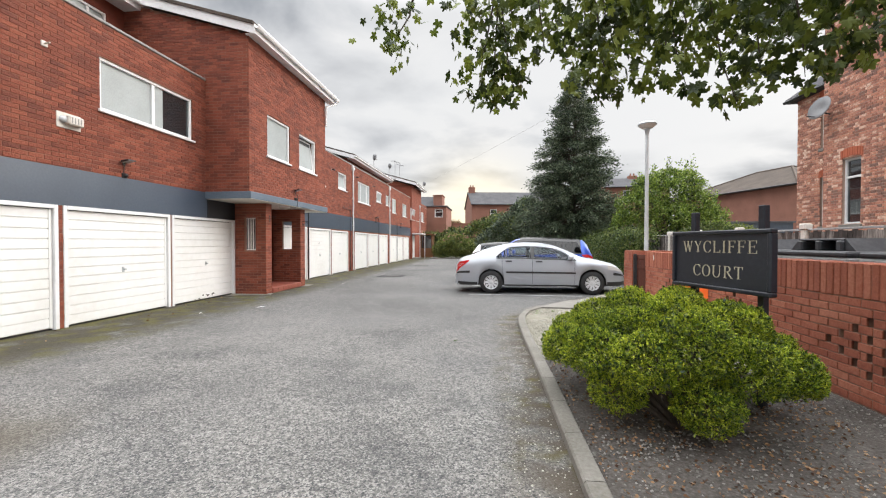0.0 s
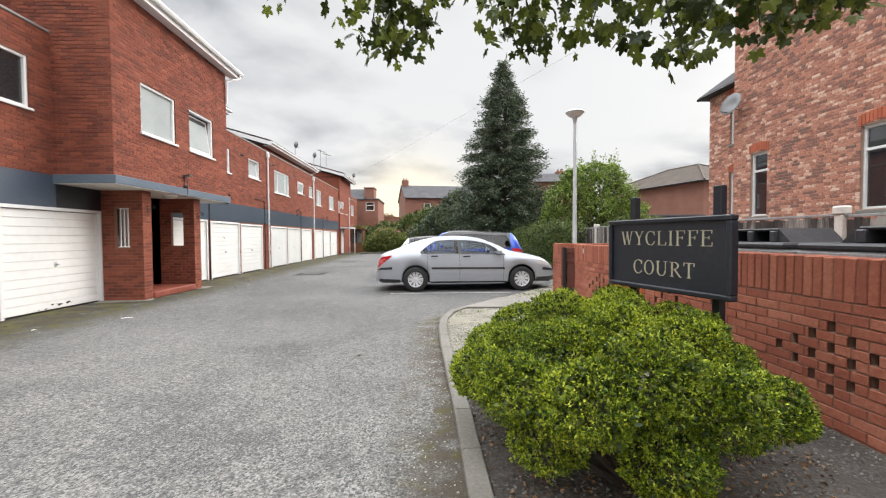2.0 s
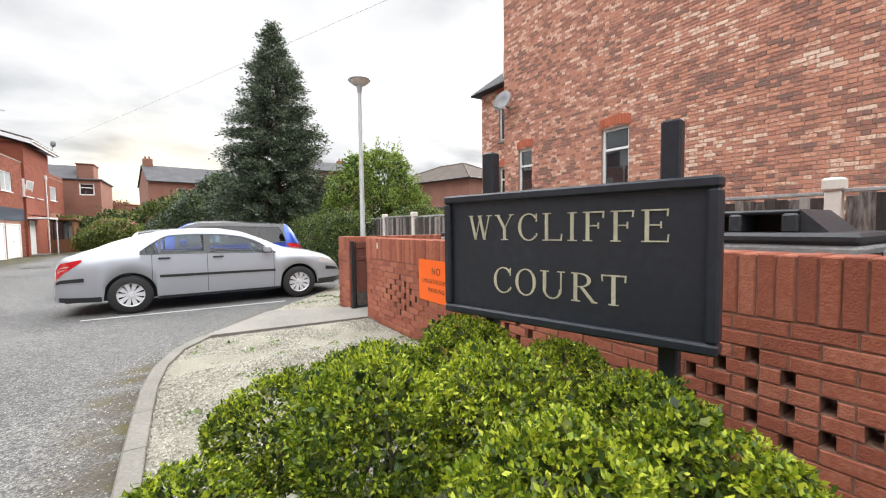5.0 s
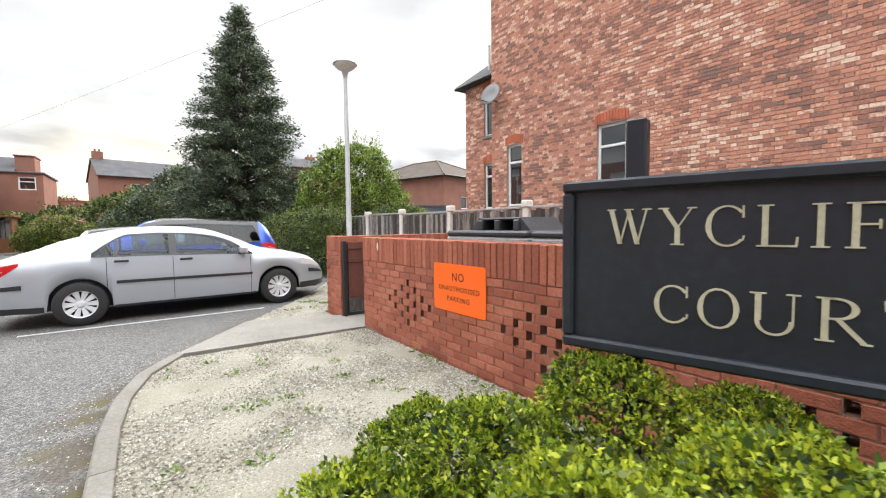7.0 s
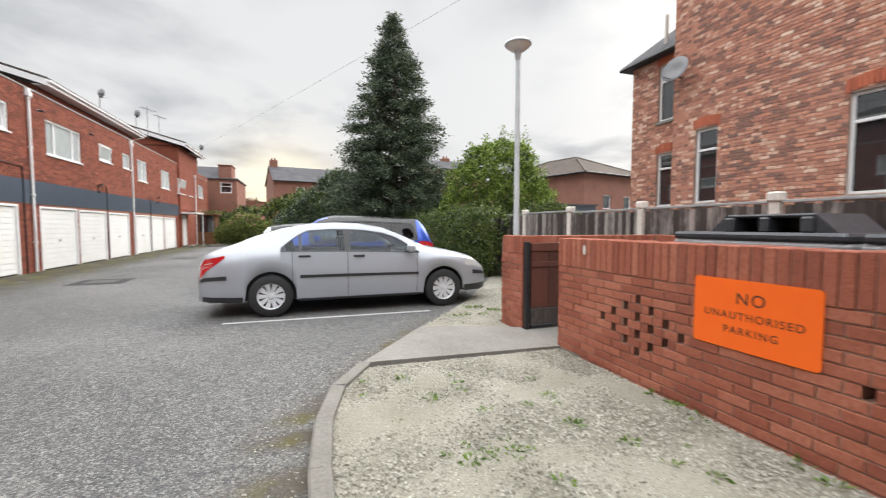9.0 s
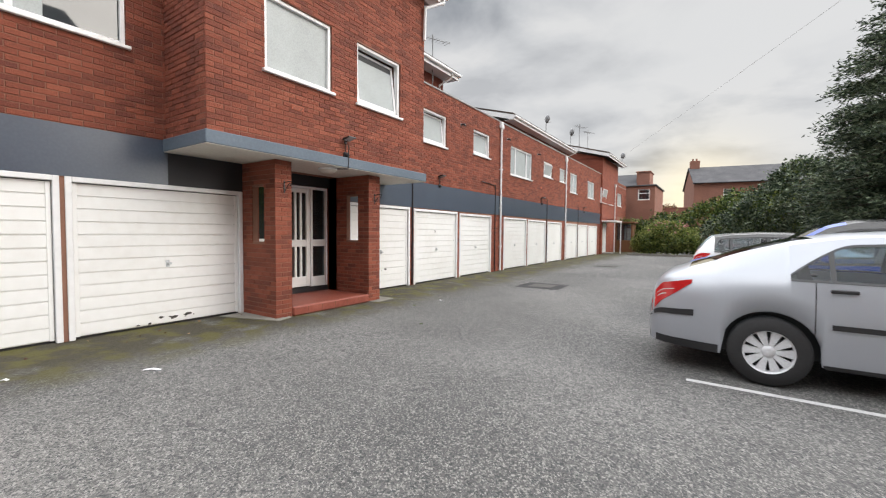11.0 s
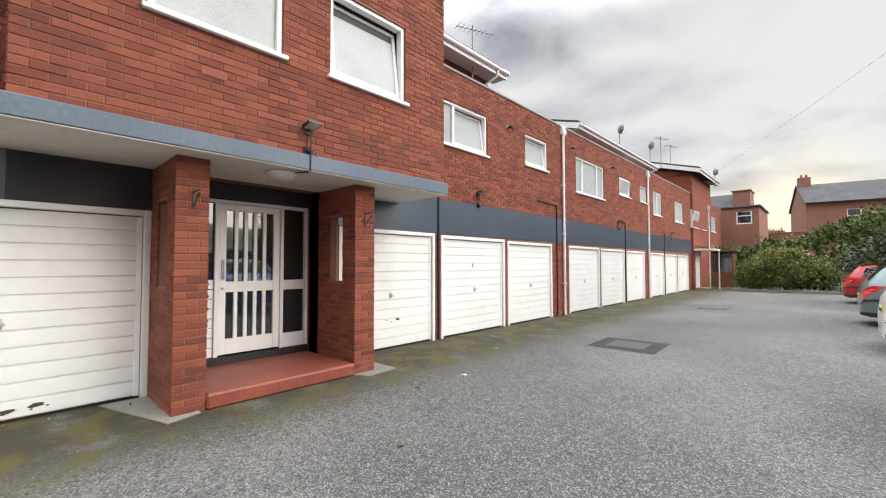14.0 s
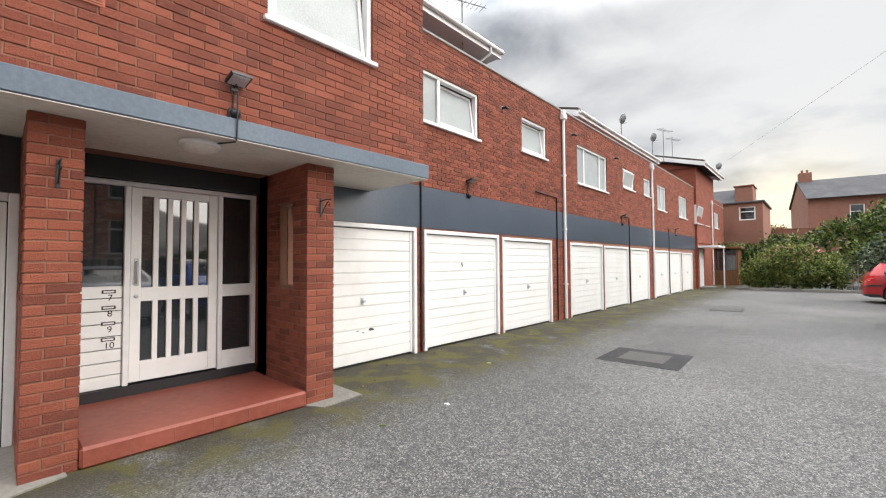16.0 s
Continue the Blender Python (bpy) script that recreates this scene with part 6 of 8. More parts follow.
def car(name, label, spec, body_mat, roof_mat, at, rz, wheel_arms=10, strip=True, rear_only=False):
    t = thing(name, label, "car", at=at, rz=rz, group="parked cars")
    L, (w0, w1), rad = spec["L"], spec["wheels"], spec["r"]
    f = {k: (np.array([p[0] for p in spec[k]]), np.array([p[1] for p in spec[k]])) for k in "TBWR"}

    def val(k, x):
        # softened between the given stations
        h = 0.035
        return sum(float(np.interp(min(max(x + d * h, 0), L), *f[k])) for d in (-1, 0, 1)) / 3 if 0.06 < x < L - 0.06 else float(np.interp(x, *f[k]))

    def sill(x):
        z = spec["base"] + 0.05 * max(0, (0.5 - x)) + 0.03 * max(0, x - (L - 0.6))
        for c in (w0, w1):
            a = rad + 0.052
            if abs(x - c) < a:
                z = max(z, rad + math.sqrt(a * a - (x - c) ** 2))
        return z

    def section(x):
        T, B, W, R, S = val("T", x), val("B", x), val("W", x), val("R", x), sill(x)
        B = min(B, T - 0.015)
        z1 = max(0.47, S + 0.012)
        z2 = max(min(0.5 * (z1 + B) + 0.03, B - 0.04), z1 + 0.01)
        e = 0.05 if T - B > 0.2 else 0.4 * (T - B)
        return [(W * 0.955, S), (W, z1), (W * 0.99, z2), (W * 0.955, B), (R + 0.02, T - e), (R * 0.88, T - 0.30 * e), (R * 0.3, T - 0.03 * e), (0.0, T)]

    def surf(x, v, out=0.0, side=1):
        s = section(x)
        i = min(int(v), 6)
        k = v - i
        y, z = s[i][0] + (s[i + 1][0] - s[i][0]) * k, s[i][1] + (s[i + 1][1] - s[i][1]) * k
        dy, dz = s[i + 1][0] - s[i][0], s[i + 1][1] - s[i][1]
        n = math.hypot(dy, dz) or 1
        return (x, side * (y + out * dz / n), z - out * dy / n)

    cuts = {w0 - rad - 0.052, w0 + rad + 0.052, w1 - rad - 0.052, w1 + rad + 0.052, 0, L, spec["screen"][0], spec["screen"][1], spec["back"][0], spec["back"][1], spec["panes"][0][0], spec["panes"][-1][1]}
    xs = sorted(cuts | {round(k * L / 110, 4) for k in range(111)})
    glass_side = (spec["panes"][0][0], spec["panes"][-1][1])
    V, F, F2 = [], [], []
    for x in xs:
        s = section(x)
        V += [(x, y, z) for y, z in s] + [(x, -y, z) for y, z in s]
    for i in range(len(xs) - 1):
        m = (xs[i] + xs[i + 1]) / 2
        for side in (0, 8):
            for k in range(7):
                if k == 3 and glass_side[0] < m < glass_side[1]:
                    continue
                if k >= 5 and (spec["screen"][0] < m < spec["screen"][1] or spec["back"][0] < m < spec["back"][1]):
                    continue
                q = (i * 16 + side + k, (i + 1) * 16 + side + k, (i + 1) * 16 + side + k + 1, i * 16 + side + k + 1)
                roof = k >= 4 and spec["back"][1] <= m <= spec["screen"][0]
                (F2 if roof and roof_mat is not body_mat else F).append(q)
    for e in (0, len(xs) - 1):
        F.append(tuple(e * 16 + k for k in range(8)) + tuple(e * 16 + 8 + k for k in range(6, -1, -1)))
    part("body", Shape().add(V, F, True), body_mat, t)
    if F2:
        part("roof", Shape().add(V, F2, True), roof_mat, t)

    def patch(pname, x0, x1, v0, v1, mat, out=0.004, n=8, m=3, sides=(1, -1), taper=0.0, parent=None, lab=""):
        made = None
        for sd in sides:
            v, q = [], []
            for i in range(n + 1):
                x = x0 + (x1 - x0) * i / n
                for j in range(m + 1):
                    low = v0 + taper * i / n
                    v.append(surf(x, low + (v1 - low) * j / m, out, sd))
            q = [(i * (m + 1) + j, (i + 1) * (m + 1) + j, (i + 1) * (m + 1) + j + 1, i * (m + 1) + j + 1) for i in range(n) for j in range(m)]
            made = part(pname, Shape().add(v, q, True), mat, parent or t, lab)
        return made

    # side glazing: belt trim, panes below a roof rail that comes down at both ends
    a, b = glass_side
    back_run, front_run = spec.get("taper", (0.12, 0.30))

    def brow(x):
        return 3.84 - 0.66 * max(0.0, 1 - (x - a) / back_run) ** 1.6 - 0.66 * max(0.0, 1 - (b - x) / front_run) ** 1.8

    def band(pname, x0, x1, low, high, mat, out, n=24, m=2, lab=""):
        for sd in (1, -1):
            v = []
            for i in range(n + 1):
                x = x0 + (x1 - x0) * i / n
                lo, hi = low(x), high(x)
                v += [surf(x, min(lo + (hi - lo) * j / m, 3.999), out, sd) for j in range(m + 1)]
            part(pname, Shape().add(v, [(i * (m + 1) + j, (i + 1) * (m + 1) + j, (i + 1) * (m + 1) + j + 1, i * (m + 1) + j + 1) for i in range(n) for j in range(m)], True), mat, t, lab)

    band("roof_rail", a, b, brow, lambda x: 4.0, roof_mat, 0.0, 40, 3)
    band("window_trim", a, b, lambda x: 3.0, lambda x: 3.055, M_BLACK, 0.004)
    band("window_trim", a, b, lambda x: brow(x) - 0.045, lambda x: brow(x) + 0.012, M_BLACK, 0.003, 40)
    pan = spec["panes"]
    for (_, x0), (x1, _) in zip(pan, pan[1:]):
        band("pillar", x0 - 0.005, x1 + 0.005, lambda x: 3.04, lambda x: brow(x) - 0.03, M_BLACK, 0.003, 2, 4)
    for x0, x1 in pan:
        band("window_pane", x0, x1, lambda x: 3.04, lambda x: max(brow(x) - 0.02, 3.05), M_PRIVACY if spec.get("privacy") and x1 < spec["doors"][1] else M_CARGLASS, -0.002, 14)
    for nm, (x0, x1) in (("windscreen", spec["screen"]), ("rear_window", spec["back"])):
        v, q = [], []
        n, m = 8, 6
        for i in range(n + 1):
            x = x0 + (x1 - x0) * i / n
            for j in range(-m, m + 1):
                p = surf(x, 7 - abs(j) / m * 2, 0.0, 1 if j >= 0 else -1)
                v.append(p)
        c = 2 * m + 1
        q = [(i * c + j, (i + 1) * c + j, (i + 1) * c + j + 1, i * c + j + 1) for i in range(n) for j in range(c - 1)]
        part(nm, Shape().add(v, q, True), M_CARGLASS, t)
    # lamps, bumpers, trims, shut lines
    patch("tail_lamp", 0.02, 0.40, 1.60, 2.90, M_TAIL, 0.006, 10, 4, taper=1.15, lab="red tail lamp")
    patch("reverse_lamp", 0.05, 0.17, 2.26, 2.31, M_CLEARLAMP, 0.008, 6, 1)
    patch("reverse_lamp", 0.08, 0.24, 2.50, 2.54, M_CLEARLAMP, 0.008, 6, 1)
    patch("headlamp", L - 0.55, L - 0.10, 2.15, 2.95, M_CLEARLAMP, 0.006, 8, 3, lab="clear headlamp")
    patch("bumper_strip", 0.0, 0.42, 1.40, 1.62, M_BLACK, 0.012, 8, 2)
    patch("bumper_strip", L - 0.40, L, 1.35, 1.75, M_BLACK, 0.012, 8, 2)
    patch("lower_bumper", 0.0, w0 - rad - 0.07, 0.0, 0.36, M_BLACK, 0.006, 8, 2)
    patch("lower_bumper", w1 + rad + 0.07, L, 0.0, 0.5, M_BLACK, 0.006, 8, 2)
    patch("sill_trim", w0 + rad + 0.06, w1 - rad - 0.06, 0.0, 0.10, M_BLACK, 0.004, 6, 1)
    if strip:
        patch("side_moulding", w0 + rad + 0.10, spec["doors"][2] + 0.02, 1.40, 1.56, M_BLACK, 0.014, 12, 2)
    for x in spec["doors"]:
        patch("door_gap", x - 0.004, x + 0.004, 0.15, 3.0, M_BLACK, 0.002, 1, 10)
    for x in (spec["doors"][0] + 0.10, spec["doors"][1] + 0.10):
        for sd in (1, -1):
            p = surf(x, 2.72, 0.0, sd)
            part("door_handle", Shape().box(p[0] - 0.01, p[0] + 0.17, p[1] - 0.012, p[1] + sd * 0.03, p[2] - 0.018, p[2] + 0.016, 0.008), M_BLACK, t)
    for sd in (1, -1):
        p = surf(spec["panes"][-1][1] - 0.17, 3.12, 0.0, sd)
        mir = part("door_mirror", Shape().box(p[0] - 0.06, p[0] + 0.07, p[1] + sd * 0.05, p[1] + sd * 0.21, p[2] - 0.01, p[2] + 0.12, 0.03), body_mat, t)
        part("mirror_foot", Shape().box(p[0] - 0.04, p[0] + 0.05, p[1] - sd * 0.02, p[1] + sd * 0.07, p[2] - 0.02, p[2] + 0.05, 0.01), M_BLACK, mir)
    # rear panel: plate and grab strip; front grille
    part("number_plate", Shape().box(-0.004, 0.014, -0.26, 0.26, 0.62 if rad < 0.34 else 0.8, 0.73 if rad < 0.34 else 0.91, 0.003), M_PLATE, t, "yellow rear number plate")
    part("plate_bar", Shape().box(-0.007, -0.003, -0.20, -0.02, 0.65 if rad < 0.34 else 0.83, 0.70 if rad < 0.34 else 0.88).box(-0.007, -0.003, 0.03, 0.20, 0.65 if rad < 0.34 else 0.83, 0.70 if rad < 0.34 else 0.88), M_INK, t)
    part("grille", Shape().box(L - 0.02, L + 0.012, -0.36, 0.36, val("B", L) + 0.02, val("B", L) + 0.12, 0.01), M_BLACK, t)
    # floor pan, seats and dash seen through the glass
    hw = float(f["W"][1].max())
    part("floor_pan", Shape().box(0.12, L - 0.15, -hw + 0.27, hw - 0.27, spec["base"] - 0.02, val("B", L * 0.5) - 0.30, 0.02).box(w0 + rad + 0.08, w1 - rad - 0.08, -hw + 0.06, hw - 0.06, spec["base"] - 0.02, spec["base"] + 0.2), M_BLACK, t)
    zb = val("B", L * 0.5)
    s0 = spec["doors"][1]
    for x in (s0 + 0.05, s0 - 0.85):
        for y in (-0.36, 0.36):
            st = Shape().box(x, x + 0.5, y - 0.24, y + 0.24, zb - 0.45, zb - 0.25, 0.04)
            st.prism([(x, zb - 0.3), (x + 0.13, zb - 0.3), (x - 0.02, zb + 0.22), (x - 0.12, zb + 0.22)], 0.44, lambda u, v, w, y=y: (u, y - 0.22 + w, v))
            ob = part("car_seat", st, M_SEAT, t)
            part("headrest", Shape().box(x - 0.12, x - 0.03, y - 0.12, y + 0.12, zb + 0.25, zb + 0.40, 0.03), M_SEAT, ob)
    part("dashboard", Shape().box(spec["doors"][2] - 0.15, spec["doors"][2] + 0.25, -0.68, 0.68, zb - 0.2, zb + 0.01, 0.03), M_SEAT, t)
    # wheels
    for cx in (w0, w1):
        for sd in (1, -1):
            yo = sd * (hw - 0.105)
            tyre = Shape().lathe([(rad * 0.62, -0.095), (rad * 0.93, -0.10), (rad, -0.07), (rad, 0.07), (rad * 0.93, 0.10), (rad * 0.62, 0.095)], 36, "y", (cx, yo, rad))
            wh = part("wheel", tyre, M_RUBBER, t)
            rim = Shape().lathe([(0, sd * 0.06), (rad * 0.16, sd * 0.07), (rad * 0.18, sd * 0.055)], 20, "y", (cx, yo, rad))
            rim.lathe([(rad * 0.66, sd * 0.095), (rad * 0.60, sd * 0.085), (rad * 0.57, sd * 0.03)], 36, "y", (cx, yo, rad))
            for k in range(wheel_arms):
                a0 = math.tau * k / wheel_arms
                pts = [(rad * 0.14, -0.36), (rad * 0.60, -0.21), (rad * 0.60, 0.21), (rad * 0.14, 0.36)]
                vv = []
                for rr, da in pts:
                    vv.append((cx + math.cos(a0 + da) * rr, yo + sd * (0.07 if rr > 0.1 else 0.062), rad + math.sin(a0 + da) * rr))
                vv += [(p[0], p[1] - sd * 0.03, p[2]) for p in vv]
                rim.add(vv, [(0, 1, 2, 3), (4, 5, 6, 7), (0, 1, 5, 4), (1, 2, 6, 5), (2, 3, 7, 6), (3, 0, 4, 7)])
            part("rim", rim, M_ALLOY, wh, "silver wheel trim")
            part("brake_disc", Shape().lathe([(0, sd * 0.02), (rad * 0.6, sd * 0.02), (rad * 0.6, sd * -0.05)], 24, "y", (cx, yo, rad)), M_BLACK, wh)
    return t


car("silver_car", "silver five-door hatchback car parked on the tarmac", HATCH, M_SILVER, M_SILVER, (-0.81, 12.655, 0), 0)
car("blue_car", "bright blue compact SUV with a black roof", SUV, M_BLUE, M_CARBLACK, (3.62, 15.15, 0), 180, strip=False)
car("white_car", "white hatchback car parked in a bay", SMALL, M_CARWHITE, M_CARBLACK, (-0.75, 19.9, 0), 0, strip=False)
car("green_car", "grey-green small car parked in a bay", SMALL, M_TEAL, M_TEAL, (-0.85, 24.0, 0), 0, strip=False)
car("red_car", "dark red hatchback car parked at the far bay", SMALL, M_RED, M_RED, (-0.95, 31.2, 0), 0, strip=False)


# ---- plants ----
def leaf_mesh(name, centre, normal, size, mat, aspect=0.5, fold=0.25, seed=1):
    """Folded leaf blades: centres, outward directions and lengths."""
    rng = np.random.default_rng(seed)
    n = len(centre)
    d = normal + rng.normal(0, 0.55, (n, 3))
    d /= np.linalg.norm(d, axis=1)[:, None] + 1e-9
    side = np.cross(d, rng.normal(0, 1, (n, 3)))
    side /= np.linalg.norm(side, axis=1)[:, None] + 1e-9
    up = np.cross(side, d)
    L = (size * rng.uniform(0.7, 1.3, n))[:, None]
    p0 = centre
    p1 = centre + d * L * 0.5 + side * L * aspect * 0.5 + up * L * fold * 0.3
    p2 = centre + d * L
    p3 = centre + d * L * 0.5 - side * L * aspect * 0.5 + up * L * fold * 0.3
    v = np.stack([p0, p1, p2, p3], 1).reshape(-1, 3)
    me = bpy.data.meshes.new(name)
    me.vertices.add(4 * n)
    me.vertices.foreach_set("co", v.astype(np.float32).ravel())
    me.loops.add(4 * n)
    me.loops.foreach_set("vertex_index", np.arange(4 * n, dtype=np.int32))
    me.polygons.add(n)
    me.polygons.foreach_set("loop_start", np.arange(0, 4 * n, 4, dtype=np.int32))
    me.materials.append(mat)
    me.update(calc_edges=True)
    return me


def on_balls(balls, n, rng, spread=0.06, squash=0.85, under=0.3):
    """Points on the skin of many overlapping lumps, not inside others."""
    balls = np.array(balls)
    area = balls[:, 3] ** 2
    pick = rng.choice(len(balls), n * 2, p=area / area.sum())
    d = rng.normal(0, 1, (n * 2, 3))
    d /= np.linalg.norm(d, axis=1)[:, None]
    d = d[:, :]
    keep = d[:, 2] > -under - rng.uniform(0, 0.7, n * 2)
    pick, d = pick[keep], d[keep]
    b = balls[pick]
    rr = b[:, 3] * (1 + rng.normal(0, spread, len(b)))
    p = b[:, :3] + d * rr[:, None] * np.array([1, 1, squash])
    inside = np.zeros(len(p), bool)
    for q in balls:
        dist = np.linalg.norm((p - q[:3]) / np.array([1, 1, squash]), axis=1)
        inside |= dist < q[3] * 0.86
    p, d = p[~inside][:n], d[~inside][:n]
    return p, d


def lumpy(balls, per, size, rng, tries=1):
    """Break each lump into smaller ones on its skin, for an uneven outline."""
    out = [tuple(b) for b in balls]
    for b in balls:
        for _ in range(per):
            d = Vector((rng.gauss(0, 1), rng.gauss(0, 1), rng.gauss(0.25, 1))).normalized()
            r = b[3] * rng.uniform(*size)
            k = b[3] - r * 0.35
            out.append((b[0] + d.x * k, b[1] + d.y * k, b[2] + d.z * k * 0.85, r))
    return out


def branches(s, base, tips, r0, rng, n=6):
    for p in tips:
        a, b = Vector(base), Vector(p)
        pts, m = [], n
        bend = Vector((rng.uniform(-1, 1), rng.uniform(-1, 1), rng.uniform(0, 0.6))) * (b - a).length * 0.12
        for i in range(m + 1):
            k = i / m
            pts.append(a.lerp(b, k) + bend * math.sin(k * math.pi))
        s.tube(pts, [r0 * (1 - 0.8 * i / m) for i in range(m + 1)], 6, False)


def box_shrub():
    rng = random.Random(5)
    nr = np.random.default_rng(5)
    main = [(1.75, 4.78, 0.66, 0.26), (2.10, 4.62, 0.72, 0.26), (2.42, 4.38, 0.64, 0.25), (1.10, 4.02, 0.66, 0.25), (1.52, 4.30, 0.72, 0.27), (1.88, 4.15, 0.75, 0.27), (2.28, 3.92, 0.68, 0.26),
            (0.84, 3.75, 0.56, 0.21), (0.98, 3.42, 0.64, 0.24), (1.32, 3.65, 0.70, 0.27), (1.66, 3.70, 0.74, 0.27), (2.02, 3.60, 0.70, 0.26), (2.40, 3.66, 0.48, 0.20), (2.50, 3.70, 0.38, 0.14),
            (1.24, 3.14, 0.64, 0.25), (1.58, 3.20, 0.66, 0.26), (1.90, 3.16, 0.60, 0.24), (1.64, 3.14, 0.32, 0.23), (1.12, 3.36, 0.38, 0.21), (2.22, 3.25, 0.50, 0.2), (1.50, 4.72, 0.50, 0.22), (2.6, 4.0, 0.5, 0.2), (1.02, 4.50, 0.56, 0.24), (1.34, 4.82, 0.62, 0.26), (1.72, 5.05, 0.64, 0.25), (0.86, 4.15, 0.46, 0.2)]
    balls = lumpy([(x, y, z + rng.uniform(-0.05, 0.06), r * rng.uniform(0.80, 0.90)) for x, y, z, r in main], 8, (0.22, 0.36), rng)
    t = thing("box_shrub", "clipped green box shrub over brown leaf litter", "shrub", at=(1.7, 3.9, 0.04))
    off = np.array([1.7, 3.9, 0.04])
    wood = Shape()
    stems = [(1.55, 3.75), (1.75, 3.95), (1.45, 4.3), (1.95, 4.1), (1.62, 3.45)]
    for b in main:
        sx, sy = min(stems, key=lambda q: (q[0] - b[0]) ** 2 + (q[1] - b[1]) ** 2)
        branches(wood, (sx - 1.7, sy - 3.9, -0.03), [(b[0] - 1.7, b[1] - 3.9, b[2] - 0.04), (b[0] - 1.65, b[1] - 3.85, b[2] + 0.05)], 0.022, rng)
    part("stem", wood, M_BARK, t, "grey-brown twisting stems")
    p, d = on_balls(balls, 27000, nr, 0.05, 0.9, 0.45)
    # rosettes of small leaves
    k = 8
    c = np.repeat(p, k, 0) + nr.normal(0, 0.006, (len(p) * k, 3)) - off
    nn = np.repeat(d, k, 0) * 0.55 + nr.normal(0, 0.55, (len(p) * k, 3)) + np.array([0, 0, 0.35])
    ob = new("foliage", leaf_mesh("foliage", c, nn, 0.0175, M_BOX, 0.5, 0.3, 6))
    ob.parent = t
    # inner leaves in darker green put the shade between lumps into colour
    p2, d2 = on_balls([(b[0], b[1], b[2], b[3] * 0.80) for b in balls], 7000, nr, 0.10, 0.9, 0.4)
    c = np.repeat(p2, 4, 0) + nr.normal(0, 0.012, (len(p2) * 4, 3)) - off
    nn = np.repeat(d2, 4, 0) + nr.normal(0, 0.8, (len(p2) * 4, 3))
    ob = new("inner_foliage", leaf_mesh("inner_foliage", c, nn, 0.03, M_HEDGE_AND_SHADE, 0.6, 0.2, 7))
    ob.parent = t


box_shrub()


def broad_tree(name, label, base, main, leaf, n, mat, trunk_r, seed, per=8, aspect=0.55, squash=0.85, sizes=(0.22, 0.4), clump=4, shoots=0, reach=0.6):
    rng, nr = random.Random(seed), np.random.default_rng(seed)
    balls = lumpy(main, per, sizes, rng)
    t = thing(name, label, "tree" if trunk_r > 0.03 else "shrub", at=base)
    off = np.array(base)
    w = Shape()
    cz = sum(b[2] for b in main) / len(main)
    if trunk_r:
        w.tube([(0, 0, -0.05), (0.02, 0.03, cz * 0.25), (0, 0, cz * 0.6)], [trunk_r * 1.3, trunk_r, trunk_r * 0.7], 10)
        branches(w, (0, 0, cz * 0.35), [tuple(np.array(b[:3]) - off) for b in main], trunk_r * 0.5, rng)
        part("trunk", w, M_BARK, t)
    p, d = on_balls(balls, n, nr, 0.10, squash, 0.6)
    if shoots:
        # young shoots that stand out of the crown
        q, e = on_balls(balls, shoots, nr, 0.05, squash, -0.1)
        e = e * 0.6 + np.array([0, 0, 0.75]) + nr.normal(0, 0.2, (len(q), 3))
        far = reach * nr.uniform(0.35, 1.0, len(q))
        k = np.linspace(0, 1, 9)
        line = (q[:, None, :] + e[:, None, :] * far[:, None, None] * k[None, :, None]).reshape(-1, 3)
        p, d = np.concatenate([p, line]), np.concatenate([d, np.repeat(e, 9, 0)])
    c = np.repeat(p, clump, 0) + nr.normal(0, leaf * 0.6, (len(p) * clump, 3)) - off
    nn = np.repeat(d, clump, 0) * 0.8 + nr.normal(0, 0.6, (len(p) * clump, 3))
    ob = new("crown", leaf_mesh("crown", c, nn, leaf, mat, aspect, 0.3, seed))
    ob.parent = t
    # dark green inner leaves: shade inside lighter crowns is put into their colour
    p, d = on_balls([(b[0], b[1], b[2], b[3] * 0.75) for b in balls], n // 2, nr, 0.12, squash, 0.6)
    ob = new("inner_crown", leaf_mesh("inner_crown", np.repeat(p, 2, 0) - off, np.repeat(d, 2, 0) + nr.normal(0, 0.8, (len(p) * 2, 3)), leaf * 1.3, M_HEDGE_AND_SHADE, 0.7, 0.2, seed + 1))
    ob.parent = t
    return t


